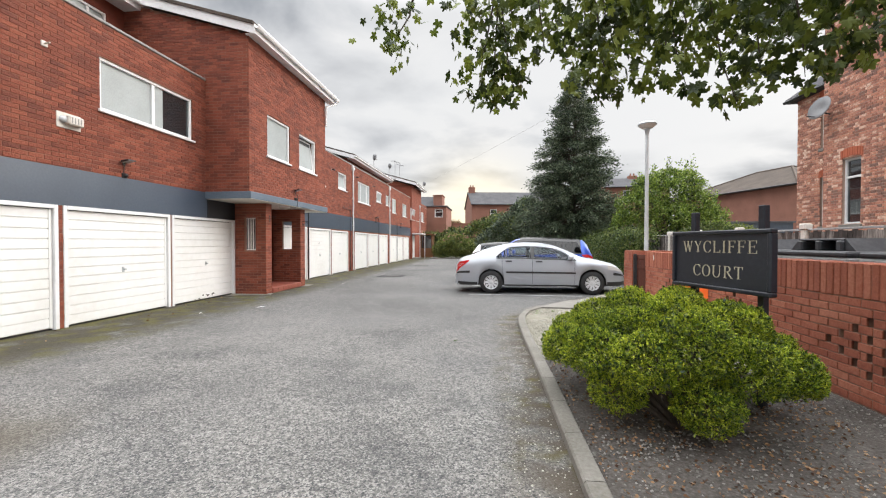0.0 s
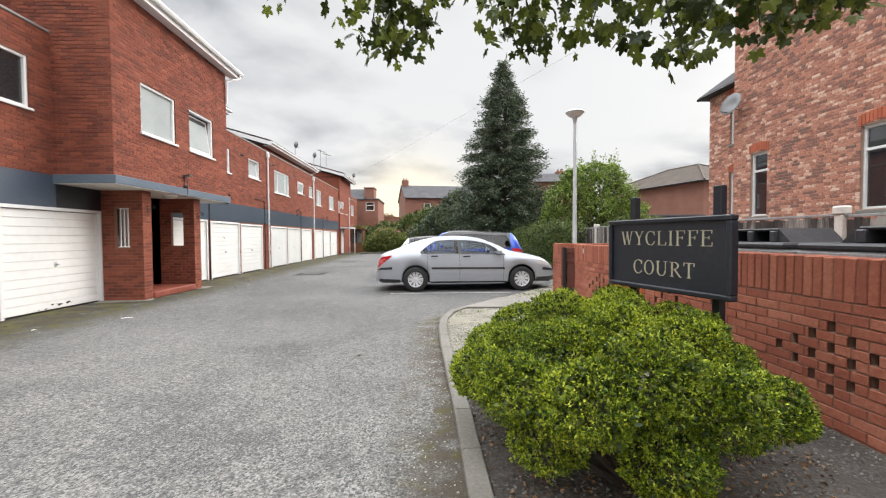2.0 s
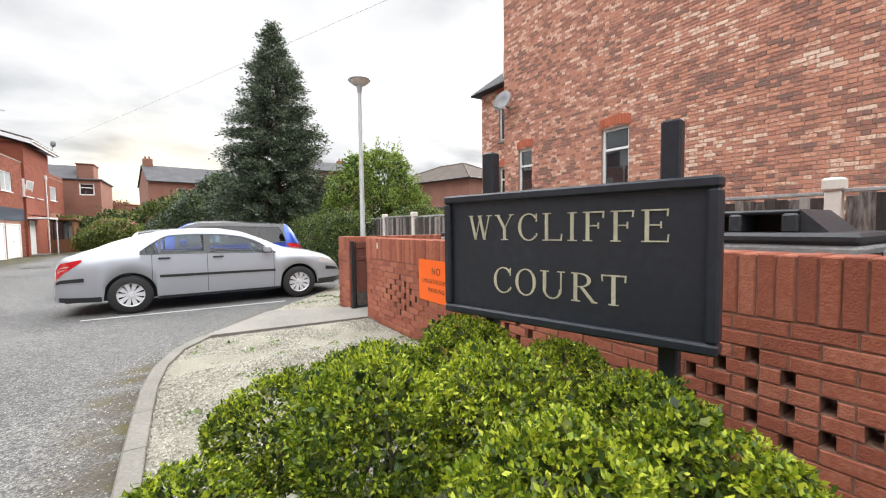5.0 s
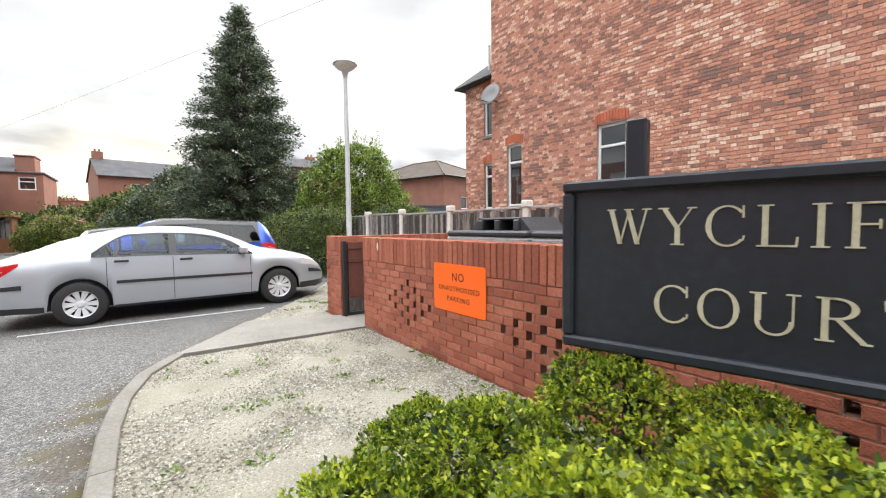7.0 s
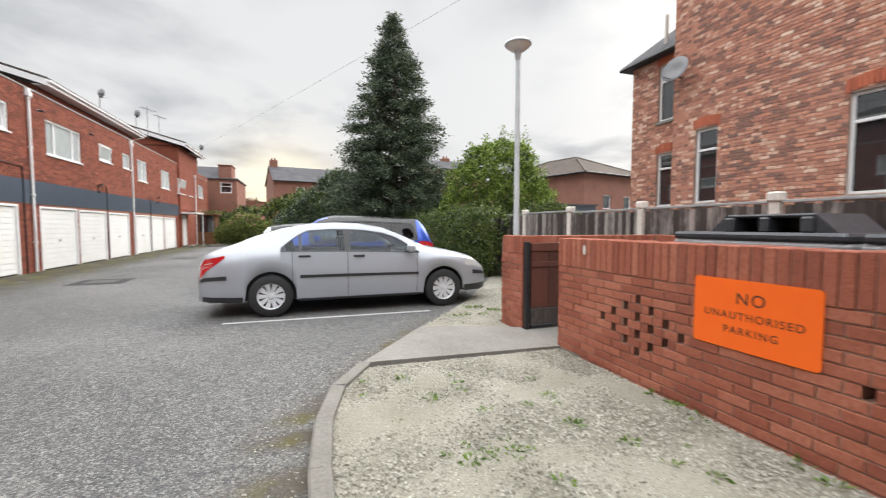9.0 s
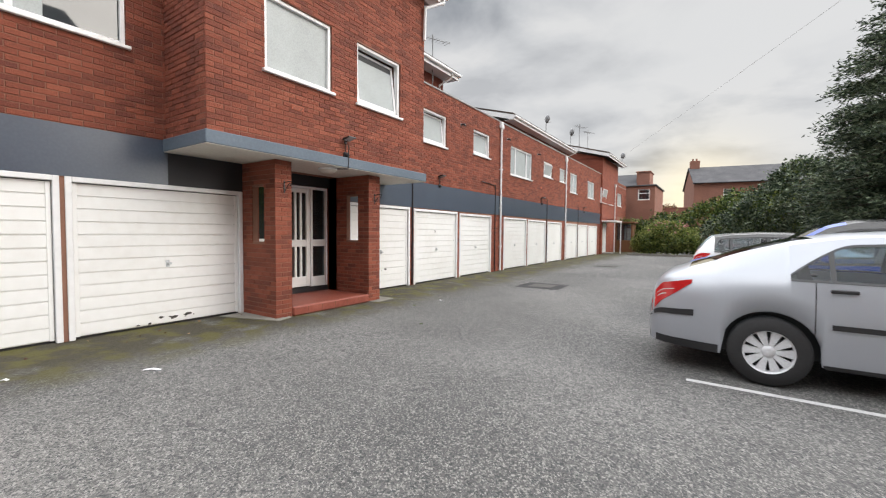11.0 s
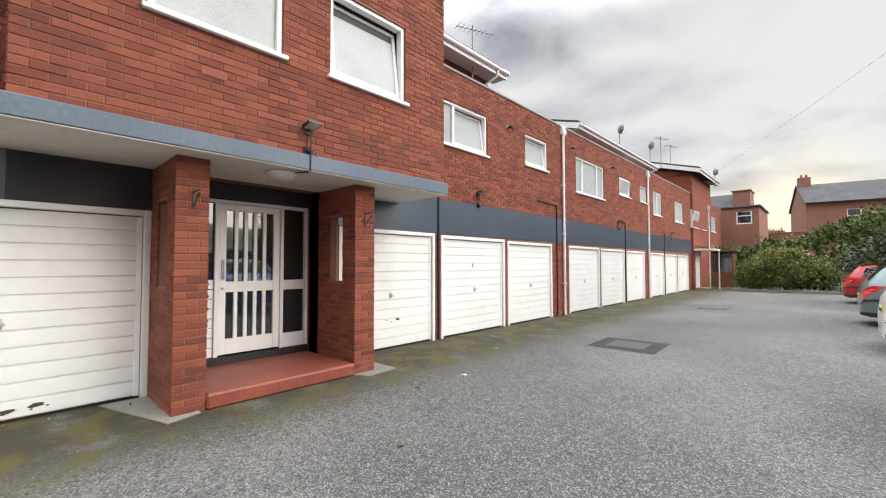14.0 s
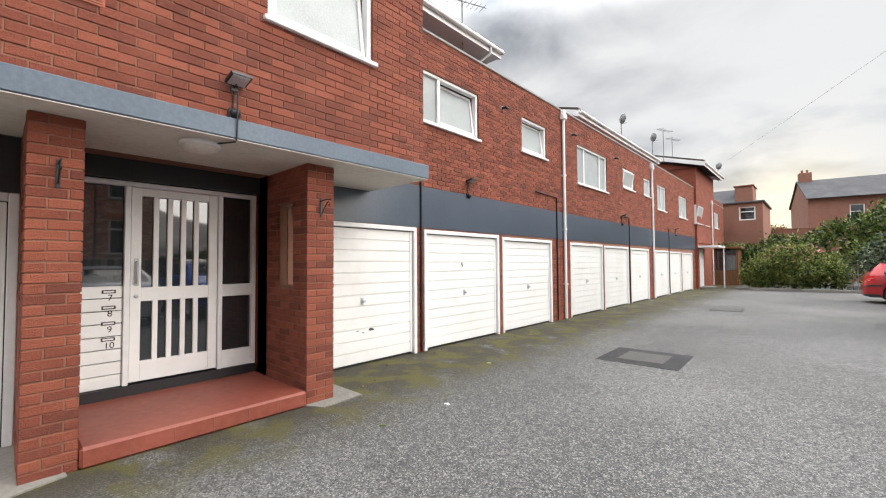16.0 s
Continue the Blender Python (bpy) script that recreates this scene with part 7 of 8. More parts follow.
def conifer():
    base, H = (5.0, 25.0, 0), 11.4
    rng, nr = random.Random(9), np.random.default_rng(9)
    t = thing("conifer", "tall dark green conical evergreen tree", "tree", at=base)
    w = Shape().tube([(0, 0, -0.1), (0, 0, 1.2), (0.05, 0, 5), (0.1, 0.02, 9), (0.08, 0, H - 0.2)], [0.24, 0.2, 0.14, 0.07, 0.015], 10)
    P, D = [], []
    whorls = 46
    for i in range(whorls):
        k = i / (whorls - 1)
        z = 1.5 + (H - 1.7) * k
        R = 3.15 * (1 - k) ** 0.64 * (0.78 + 0.22 * min(1, k * 9)) + 0.06
        nb = int(6 + 11 * (1 - k))
        for j in range(nb):
            a = rng.uniform(0, math.tau)
            r = R * rng.choice((rng.uniform(0.55, 0.95), rng.uniform(0.85, 1.12)))
            droop = -0.10 * r + rng.uniform(-0.1, 0.3)
            tip = Vector((math.cos(a) * r, math.sin(a) * r, z + droop))
            root = Vector((0, 0, z - 0.1 * r))
            w.tube([root, root.lerp(tip, 0.5) + Vector((0, 0, 0.12 * r)), tip], [0.035 * (1 - k) + 0.008, 0.02 * (1 - k) + 0.006, 0.004], 5, False)
            m = int(6 + 15 * r / 2.5)
            for q in range(m):
                f = 0.32 + 0.68 * (q + rng.random()) / m
                c = root.lerp(tip, f) + Vector((0, 0, 0.25 * r * f * (1 - f)))
                for _ in range(13):
                    o = Vector((rng.gauss(0, 0.13), rng.gauss(0, 0.13), rng.gauss(-0.03, 0.10)))
                    P.append(c + o)
                    D.append(Vector((math.cos(a), math.sin(a), rng.uniform(-0.5, 0.6))))
    part("trunk", w, M_BARK, t)
    ob = new("crown", leaf_mesh("crown", np.array([p[:] for p in P]), np.array([d[:] for d in D]), 0.15, M_CONIFER, 0.30, 0.3, 12))
    ob.parent = t


conifer()
broad_tree("round_tree", "bushy light green tree behind the fence", (8.2, 20.2, 0), [(8.3, 20.2, 3.5, 1.2), (7.2, 20.0, 2.9, 1.0), (9.3, 20.4, 3.0, 1.0), (7.8, 19.8, 2.3, 1.1), (8.8, 20.0, 4.0, 0.75), (7.6, 20.4, 3.9, 0.65), (10.1, 20.6, 2.3, 0.85), (6.6, 20.1, 2.1, 0.7), (9.0, 19.8, 2.0, 0.9)], 0.10, 6200, M_LIME, 0.11, 21, 16, sizes=(0.16, 0.46), shoots=420, reach=0.5)
broad_tree("low_tree", "dark green shrub behind the fence", (9.0, 17.8, 0), [(9.0, 17.8, 1.3, 0.9), (8.1, 17.6, 1.2, 0.8), (9.9, 18.0, 1.2, 0.7)], 0.07, 3000, M_HEDGE_AND_SHADE, 0.05, 22)
broad_tree("golden_shrub", "yellow-green shrub by the far fence", (11.5, 21.0, 0), [(11.5, 21, 1.5, 0.9), (12.4, 21.3, 1.3, 0.8), (10.8, 20.8, 1.2, 0.7)], 0.09, 2200, M_YELLOWBUSH, 0.05, 23)


def hedge(at, w, d, h, seed, n, label):
    rng, nr = random.Random(seed), np.random.default_rng(seed)
    main = []
    x = 0.4
    while x < w:
        y = 0.4
        while y < d + 0.2:
            z = 0.45
            while z < h - 0.2:
                main.append((at[0] + x + rng.uniform(-0.1, 0.1), at[1] + y + rng.uniform(-0.1, 0.1), z + rng.uniform(-0.08, 0.08), 0.45))
                z += 0.5
            y += 0.6
        x += 0.55
    return broad_tree("hedge", label, (at[0] + w / 2, at[1] + d / 2, 0), main, 0.065, n, M_HEDGE_AND_SHADE, 0.03, seed, 4, shoots=220, reach=0.28)


hedge((4.75, 14.9), 1.2, 2.3, 2.0, 31, 5200, "overgrown dark green hedge beside the parking bays")
hedge((5.0, 18.6), 1.2, 4.5, 1.85, 32, 3600, "overgrown dark green hedge along the boundary")
# far planting
broad_tree("rhododendron", "rounded green shrub with fading pink flowers", (-3.0, 37.6, 0), [(-3.9, 37.5, 0.9, 0.9), (-2.9, 37.4, 1.2, 1.05), (-2.1, 37.6, 1.0, 0.85), (-3.3, 38.2, 1.3, 1.0), (-4.4, 38, 0.7, 0.7), (-1.6, 37.7, 0.7, 0.6)], 0.12, 3600, M_YELLOWBUSH, 0.05, 41)
nr_ = np.random.default_rng(44)
fl, fd = on_balls([(-3.2, 37.4, 1.45, 0.85), (-2.6, 37.3, 1.5, 0.8)], 60, nr_, 0.05, 0.85, -0.3)
pk = thing("pink_blossom", "fading pink flower heads on the shrub", "flowers", at=(-3.0, 37.4, 2.0))
ob_ = new("petals", leaf_mesh("petals", np.repeat(fl, 6, 0) + nr_.normal(0, 0.05, (len(fl) * 6, 3)) - np.array([-3.0, 37.4, 2.0]), np.repeat(fd, 6, 0), 0.12, M_PINK, 0.7, 0.2, 45))
ob_.parent = pk
broad_tree("boundary_shrub", "dark green boundary shrubs before far houses", (0.6, 42.0, 0), [(-6, 43, 1.3, 1.3), (-3.6, 44, 1.6, 1.5), (-1.0, 43, 2.0, 1.6), (1.2, 42.5, 2.6, 1.9), (3.6, 41, 2.6, 1.9), (0.4, 40.0, 1.4, 1.2), (2.6, 38.5, 1.3, 1.2), (5.5, 38, 1.8, 1.6), (7.5, 36, 1.9, 1.5)], 0.20, 6500, M_HEDGE_AND_SHADE, 0.12, 42, 8)
broad_tree("willow_tree", "feathery grey-green tree beside the conifer", (2.2, 31.0, 0), [(2.2, 31, 2.6, 1.4), (1.2, 31.2, 1.9, 1.1), (2.9, 31, 3.6, 1.1), (3.4, 30.5, 2.0, 1.2), (0.2, 31.6, 1.4, 0.9)], 0.14, 4200, M_CONIFER, 0.12, 43, 9)
broad_tree("autumn_tree", "small russet tree beyond the flats", (-5.0, 58.0, 0), [(-5.0, 58, 3.4, 1.1), (-4.2, 58.2, 3.0, 0.8), (-5.7, 58, 3.0, 0.8)], 0.2, 900, M_DRYLEAF, 0.1, 46)


def trellis():
    t = thing("trellis", "weathered grey trellis panel among the shrubs", "trellis", at=(-1.1, 37.3, 0))
    for k in range(9):
        part("lath", Shape().box(k * 0.18, k * 0.18 + 0.025, 0, 0.015, 0.0, 1.35), M_FENCE, t)
    for k in range(6):
        part("rail", Shape().box(0, 1.47, 0.016, 0.03, 0.2 + k * 0.2, 0.225 + k * 0.2), M_FENCE, t)


trellis()


def far_kerb():
    solid("far_kerb", Shape().box(-5.2, 3.0, 36.2, 36.35, 0, 0.12, 0.01), M_KERB, "concrete kerb below the far shrubs", "kerb", kind="structure")


far_kerb()


# ---- overhanging sycamore ----
def maple_leaf():
    """Outline of a five-lobed leaf, one unit long."""
    ang = [-90, -60, -38, -20, 4, 22, 42, 62, 76, 90, 104, 118, 138, 158, 176, 200, 218, 240]
    rad_ = [0.08, 0.30, 0.34, 0.46, 0.30, 0.50, 0.58, 0.36, 0.52, 0.66, 0.52, 0.36, 0.58, 0.50, 0.30, 0.46, 0.34, 0.30]
    return [(math.cos(radians(a)) * r, 0.1 + math.sin(radians(a)) * r) for a, r in zip(ang, rad_)]


def sycamore():
    rng = random.Random(17)
    base = (3.0, -2.2, 0.04)
    t = thing("sycamore", "sycamore tree whose leafy boughs overhang the drive", "tree", at=base)
    B = Vector(base)
    w = Shape()
    w.tube([(0, 0, -0.1), (0.05, 0.05, 1.5), (0.0, 0.2, 3.0), (-0.1, 0.4, 4.6)], [0.34, 0.27, 0.22, 0.15], 14)
    ends = [(-0.9, 5.4, 4.35), (0.2, 4.9, 4.3), (1.2, 4.9, 4.25), (2.1, 4.6, 4.1), (2.9, 4.5, 4.1), (3.7, 4.6, 4.2), (3.3, 3.2, 4.1)]
    out = []
    for e in ends:
        a, b = Vector((0.0, 0.3, 3.2)), Vector(e) - B
        pts = []
        for i in range(9):
            k = i / 8
            pts.append(a.lerp(b, k) + Vector((rng.uniform(-0.08, 0.08), rng.uniform(-0.08, 0.08), 0.9 * math.sin(k * math.pi) + rng.uniform(-0.05, 0.05))))
        w.tube(pts, [0.085 * (1 - 0.85 * i / 8) for i in range(9)], 7, False)
        out.append(pts)
    # hanging sprays: x, y, lowest z, width, number of leaves
    sprays = [(-0.95, 5.2, 3.85, 0.25, 40), (0.05, 4.7, 3.12, 0.22, 70), (0.25, 4.75, 3.05, 0.22, 80), (0.45, 4.8, 3.2, 0.18, 40), (0.75, 4.6, 3.55, 0.25, 50), (1.15, 4.5, 3.05, 0.22, 90),
              (1.40, 4.45, 3.0, 0.20, 70), (1.75, 4.4, 3.05, 0.22, 60), (2.05, 4.35, 2.95, 0.2, 60), (2.40, 4.2, 2.78, 0.18, 60), (2.65, 4.3, 3.1, 0.2, 50), (2.95, 4.2, 3.0, 0.25, 80),
              (3.25, 4.2, 3.05, 0.25, 70), (3.55, 4.3, 3.2, 0.25, 70), (3.8, 4.2, 3.3, 0.3, 60), (0.55, 4.9, 3.7, 0.4, 60), (1.5, 4.7, 3.6, 0.45, 110), (2.2, 4.6, 3.5, 0.45, 100), (3.0, 4.5, 3.5, 0.4, 110), (3.6, 3.4, 3.3, 0.4, 70), (2.6, 3.2, 3.75, 0.4, 60), (1.5, 3.3, 3.9, 0.4, 50)]
    outline = maple_leaf()
    m = len(outline)
    V, F = [], []
    for x, y, zb, wd, n in sprays:
        tip = Vector((x, y, zb - 0.17)) - B
        near = min((p for pts in out for p in pts[3:]), key=lambda p: (p - tip - Vector((0, 0, 1.0))).length)
        twig = [near, near.lerp(tip, 0.4) + Vector((rng.uniform(-0.1, 0.1), rng.uniform(-0.1, 0.1), 0.22)), near.lerp(tip, 0.75) + Vector((rng.uniform(-0.08, 0.08), 0, 0.1)), tip + Vector((0, 0, 0.06))]
        w.tube(twig, [0.016, 0.011, 0.007, 0.003], 5, False)
        top = max(near.z, tip.z + 0.5)
        for _ in range(int(n * 1.9)):
            k = rng.random() ** 1.3
            c = Vector((tip.x + rng.gauss(0, wd * (0.55 + 0.5 * k)), tip.y + rng.gauss(0, wd * 0.7), tip.z + k * (top - tip.z) + rng.uniform(0, 0.15)))
            sc = rng.uniform(0.075, 0.15)
            rot = Euler((radians(rng.gauss(-70, 30)), radians(rng.gauss(0, 30)), rng.uniform(0, math.tau))).to_matrix()
            b = len(V)
            V.append(tuple(c + rot @ Vector((0, 0.1 * sc, 0.05 * sc))))
            for u, v in outline:
                V.append(tuple(c + rot @ Vector((u * sc, v * sc, -0.12 * sc * abs(u) + rng.uniform(-0.02, 0.02) * sc))))
            F += [(b, b + 1 + i, b + 1 + (i + 1) % m) for i in range(m)]
    part("bough", w, M_BARK, t, "dark trunk and boughs")
    ob = new("foliage", Shape().add(V, F).mesh("foliage", M_MAPLE, False))
    ob.parent = t


sycamore()


# ---- far houses ----
def gable_house(name, label, x0, x1, y0, y1, eave, ridge, wins, roof_mat, chimneys=(), wall_mat=M_FARBRICK, rz=0.0):
    """A house with its ridge along x; windows on the side that looks towards -y: (x, z, w, h)."""
    t = thing(name, label, "house", at=(x0, y0, 0), rz=rz)
    L, D = x1 - x0, y1 - y0
    s = Shape()
    holes = [(x - x0, x - x0 + w, z, z + h) for x, z, w, h in wins]
    for a, b, za, zb in wall_cells(0, L, 0, eave, holes):
        s.box(a, b, 0, 0.3, za, zb)
    s.box(0, L, D - 0.3, D, 0, eave)
    for x in (0, L - 0.3):
        s.prism([(0.3, 0), (D - 0.3, 0), (D, eave), (D / 2, ridge), (0, eave)], 0.3, lambda u, v, w, x=x: (x + w, u, v))
    part("wall", s, wall_mat, t)
    r = Shape()
    for sg in (0, 1):
        pts = [(-0.3, eave - 0.15), (D / 2, ridge), (D / 2, ridge + 0.12), (-0.3, eave - 0.03)]
        if sg:
            pts = [(D - u, v) for u, v in pts]
        r.prism(pts, L + 0.3, lambda u, v, w: (-0.15 + w, u, v))
    part("roof", r, roof_mat, t)
    part("gutter", Shape().tube([(-0.2, -0.33, eave - 0.1), (L + 0.2, -0.33, eave - 0.1)], 0.06, 6), M_BLACK, t)
    for x, w, h in chimneys:
        c = Shape().box(x - x0, x - x0 + w, D / 2 - 0.4, D / 2 + 0.4, ridge - 0.8, ridge + h, 0.03)
        for k in range(2):
            c.tube([(x - x0 + w * (0.3 + 0.4 * k), D / 2, ridge + h), (x - x0 + w * (0.3 + 0.4 * k), D / 2, ridge + h + 0.3)], 0.1, 8)
        part("chimney", c, wall_mat, t)
    for x, z, w, h in wins:
        f = Shape().box(x - x0, x - x0 + 0.08, 0.08, 0.16, z, z + h).box(x - x0 + w - 0.08, x - x0 + w, 0.08, 0.16, z, z + h).box(x - x0, x - x0 + w, 0.08, 0.16, z, z + 0.08).box(x - x0, x - x0 + w, 0.08, 0.16, z + h - 0.08, z + h).box(x - x0, x - x0 + w, 0.08, 0.15, z + h * 0.55, z + h * 0.55 + 0.06)
        wo = part("window", f, M_WHITE, t)
        part("pane", Shape().box(x - x0, x - x0 + w, 0.17, 0.19, z, z + h), M_PANE, wo)
        part("sill", Shape().box(x - x0 - 0.08, x - x0 + w + 0.08, -0.06, 0.1, z - 0.1, z), M_CONCRETE, wo)
    return t


gable_house("far_house", "far red brick house with a slate roof and chimney", -2.6, 12.0, 62, 71, 7.3, 9.5, [(0.2, 5.0, 1.0, 1.5), (4.2, 5.0, 1.0, 1.5)], M_SLATE, [(-2.55, 1.0, 0.9)], rz=10)
gable_house("far_house", "far red brick terrace house with sash windows", 13.4, 20.5, 50, 58, 8.0, 9.4, [(15.5, 6.3, 0.85, 1.25), (15.5, 4.0, 0.85, 1.35), (18.3, 6.3, 0.85, 1.25)], M_SLATE, [(13.5, 1.1, 0.3), (17.3, 1.0, 0.4)])


def hip_house():
    """Brick house under a hipped tile roof, one corner towards the drive."""
    L, D, eave, top = 9.5, 13.0, 5.9, 8.2
    t = thing("far_house", "brick house with a hipped brown tiled roof", "house", at=(23.2, 34.0, 0), rz=14)
    wins = [(2.6, 3.7, 2.9, 4.1), (5.6, 6.7, 2.9, 4.1)]
    s = Shape()
    for a, b, za, zb in wall_cells(0, L, 0, eave, wins):
        s.box(a, b, 0, 0.3, za, zb)
    s.box(0, 0.3, 0.3, D, 0, eave).box(L - 0.3, L, 0.3, D, 0, eave).box(0.3, L - 0.3, D - 0.3, D, 0, eave)
    part("wall", s, M_FARBRICK, t)
    o, h = 0.4, L / 2
    low = [(-o, -o), (L + o, -o), (L + o, D + o), (-o, D + o)]
    v = [(x, y, z) for z in (eave - 0.08, eave + 0.04) for x, y in low] + [(h, h, top), (h, D - h, top)]
    part("roof", Shape().add(v, [(3, 2, 1, 0), (0, 1, 5, 4), (1, 2, 6, 5), (2, 3, 7, 6), (3, 0, 4, 7), (4, 5, 8), (5, 6, 9, 8), (6, 7, 9), (7, 4, 8, 9)]), M_TILE, t, "brown tiled hipped roof")
    r = Shape()
    for a, b in ((4, 8), (5, 8), (6, 9), (7, 9), (8, 9)):
        r.tube([v[a], v[b]], 0.09, 6)
    part("ridge_tiles", r, M_TILE, t)
    part("gutter", Shape().tube([(-o, -o - 0.05, eave - 0.02), (L + o, -o - 0.05, eave - 0.02)], 0.06, 6).tube([(-o - 0.05, -o, eave - 0.02), (-o - 0.05, D + o, eave - 0.02)], 0.06, 6), M_BLACK, t)
    for a, b, za, zb in wins:
        w = part("window", Shape().box(a, a + 0.08, 0.08, 0.16, za, zb).box(b - 0.08, b, 0.08, 0.16, za, zb).box(a + 0.08, b - 0.08, 0.08, 0.16, za, za + 0.08).box(a + 0.08, b - 0.08, 0.08, 0.16, zb - 0.08, zb), M_WHITE, t)
        part("pane", Shape().box(a, b, 0.17, 0.19, za, zb), M_PANE, w)


hip_house()


def end_house():
    """Flat-topped brick wing with a slate roof and a broad stack behind it."""
    t = thing("far_house", "brick house wing with one white window and a slate roof behind", "house", at=(-10.3, 46.0, 0))
    s = Shape()
    win = (4.22, 5.16, 4.3, 5.25)
    for a, b, za, zb in wall_cells(0, 5.55, 0, 5.5, [win]):
        s.box(a, b, 0, 0.3, za, zb)
    s.box(5.25, 5.55, 0.3, 6, 0, 5.5).box(0, 0.3, 0.3, 6, 0, 5.5)
    part("wall", s, M_FARBRICK, t)
    part("flat_roof", Shape().box(-0.1, 5.68, -0.12, 6, 5.5, 5.62, 0.02), M_LEAD, t, "dark felt flat roof edge")
    part("roof", Shape().prism([(1.2, 5.6), (4.6, 7.15), (8.0, 5.6)], 3.9, lambda u, v, w: (w - 0.1, u, v)), M_SLATE, t, "grey slate roof")
    part("chimney", Shape().box(3.75, 4.85, 2.2, 4.4, 5.6, 7.0, 0.03).box(3.68, 4.92, 2.13, 4.47, 7.0, 7.1, 0.02), M_FARBRICK, t, "broad dark brick chimney stack")
    a, b, za, zb = win
    w = part("window", Shape().box(a, a + 0.08, 0.05, 0.15, za, zb).box(b - 0.08, b, 0.05, 0.15, za, zb).box(a + 0.08, b - 0.08, 0.05, 0.15, za, za + 0.08).box(a + 0.08, b - 0.08, 0.05, 0.15, zb - 0.08, zb).box(a + 0.08, b - 0.08, 0.06, 0.14, zb - 0.38, zb - 0.32), M_WHITE, t)
    part("pane", Shape().box(a, b, 0.16, 0.18, za, zb), M_PANE, w)
    solid("garden_wall", Shape().box(-4.4, 0.5, 50.0, 50.3, 0, 3.75).box(-4.4, 0.5, 49.96, 50.34, 3.75, 3.83, 0.01), M_FARBRICK, "plain red brick boundary wall beyond the shrubs", "wall", kind="structure")


end_house()


def gabled_outhouse():
    t = thing("outhouse", "small brick outhouse with white bargeboards", "outhouse", at=(9.6, 35.0, 0))
    s = Shape().prism([(0, 0), (2.8, 0), (2.8, 2.2), (1.4, 3.15), (0, 2.2)], 3.0, lambda u, v, w: (u, w, v))
    part("wall", s, M_FARBRICK, t)
    r, b = Shape(), Shape()
    for sg in (0, 1):
        f = (lambda u: 2.8 - u) if sg else (lambda u: u)
        r.prism([(f(-0.25), 2.05), (f(1.4), 3.17), (f(1.4), 3.27), (f(-0.25), 2.15)], 3.3, lambda u, v, w: (u, w - 0.2, v))
        b.prism([(f(-0.28), 1.98), (f(1.4), 3.12), (f(1.4), 3.26), (f(-0.28), 2.12)], 0.03, lambda u, v, w: (u, -0.24 + w, v))
    part("roof", r, M_SLATE, t)
    part("bargeboard", b, M_WHITE, t, "white bargeboards")


gabled_outhouse()


def far_fence():
    t = thing("grey_shed", "grey boarded shed behind the fence", "shed", at=(12.0, 24.0, 0))
    for k in range(14):
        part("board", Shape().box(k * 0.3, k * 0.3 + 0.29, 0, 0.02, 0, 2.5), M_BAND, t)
    part("roof", Shape().box(-0.1, 4.3, -0.1, 2.5, 2.5, 2.58), M_LEAD, t)
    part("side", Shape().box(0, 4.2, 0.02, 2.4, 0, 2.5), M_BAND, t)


far_fence()


# ---- small things on the ground ----
def inside(x, y, outline):
    hit = False
    for (xa, ya), (xb, yb) in zip(outline, outline[1:] + outline[:1]):
        if (ya > y) != (yb > y) and x < (xb - xa) * (y - ya) / (yb - ya) + xa:
            hit = not hit
    return hit


def stones(outline, n, z, lo, hi, seed, mat, name, label):
    """Loose stones lying on a bed."""
    rng = random.Random(seed)
    xs, ys = [p[0] for p in outline], [p[1] for p in outline]
    V, F = [], []
    k = 0
    while k < n:
        x, y = rng.uniform(min(xs), max(xs)), rng.uniform(min(ys), max(ys))
        if not inside(x, y, outline):
            continue
        k += 1
        r = rng.uniform(lo, hi)
        a0 = rng.uniform(0, math.tau)
        b = len(V)
        top = rng.uniform(0.5, 0.9) * r
        for i in range(5):
            a = a0 + i * math.tau / 5
            q = r * rng.uniform(0.7, 1.25)
            V.append((x + math.cos(a) * q, y + math.sin(a) * q * 0.8, z + rng.uniform(-0.2, 0.1) * r))
        for i in range(3):
            a = a0 + 0.4 + i * math.tau / 3
            V.append((x + math.cos(a) * r * 0.5, y + math.sin(a) * r * 0.4, z + top * rng.uniform(0.8, 1.1)))
        F += [(b + 5, b + 6, b + 7)]
        for i in range(5):
            j = b + 5 + (i * 3 // 5) % 3
            F.append((b + i, b + (i + 1) % 5, j))
            if (((i + 1) * 3 // 5) % 3) != (i * 3 // 5) % 3 or i == 4:
                F.append((b + (i + 1) % 5, b + 5 + (((i + 1) * 3 // 5) % 3 if i < 4 else 0), j))
    ob = new(name, Shape().add(V, F).mesh(name, mat, False))
    return tagged(ob, label, "gravel", kind="stuff")


BED = [(0.80, 5.2)] + KIN[3:] + [(3.30, 8.88), (3.32, 4.8), (2.2, 4.9)]
stones(BED, 26000, 0.047, 0.005, 0.0125, 51, M_STONE, "loose_gravel", "loose pale limestone chippings on the bed")
stones([(2.1, 10.3), (2.76, 11.1), (3.5, 12.0), (4.5, 13.6), (5.4, 13.6), (5.4, 10.5), (3.3, 10.45), (3.2, 9.9)], 7000, 0.032, 0.006, 0.013, 52, M_STONE, "loose_gravel", "loose pale chippings on the verge")
stones([(0.84, -1.0), (0.84, 5.2), (3.3, 5.0), (3.3, -1.0)], 9000, 0.05, 0.005, 0.013, 53, M_GREYSTONE, "soil_stones", "small stones mixed into dark soil")
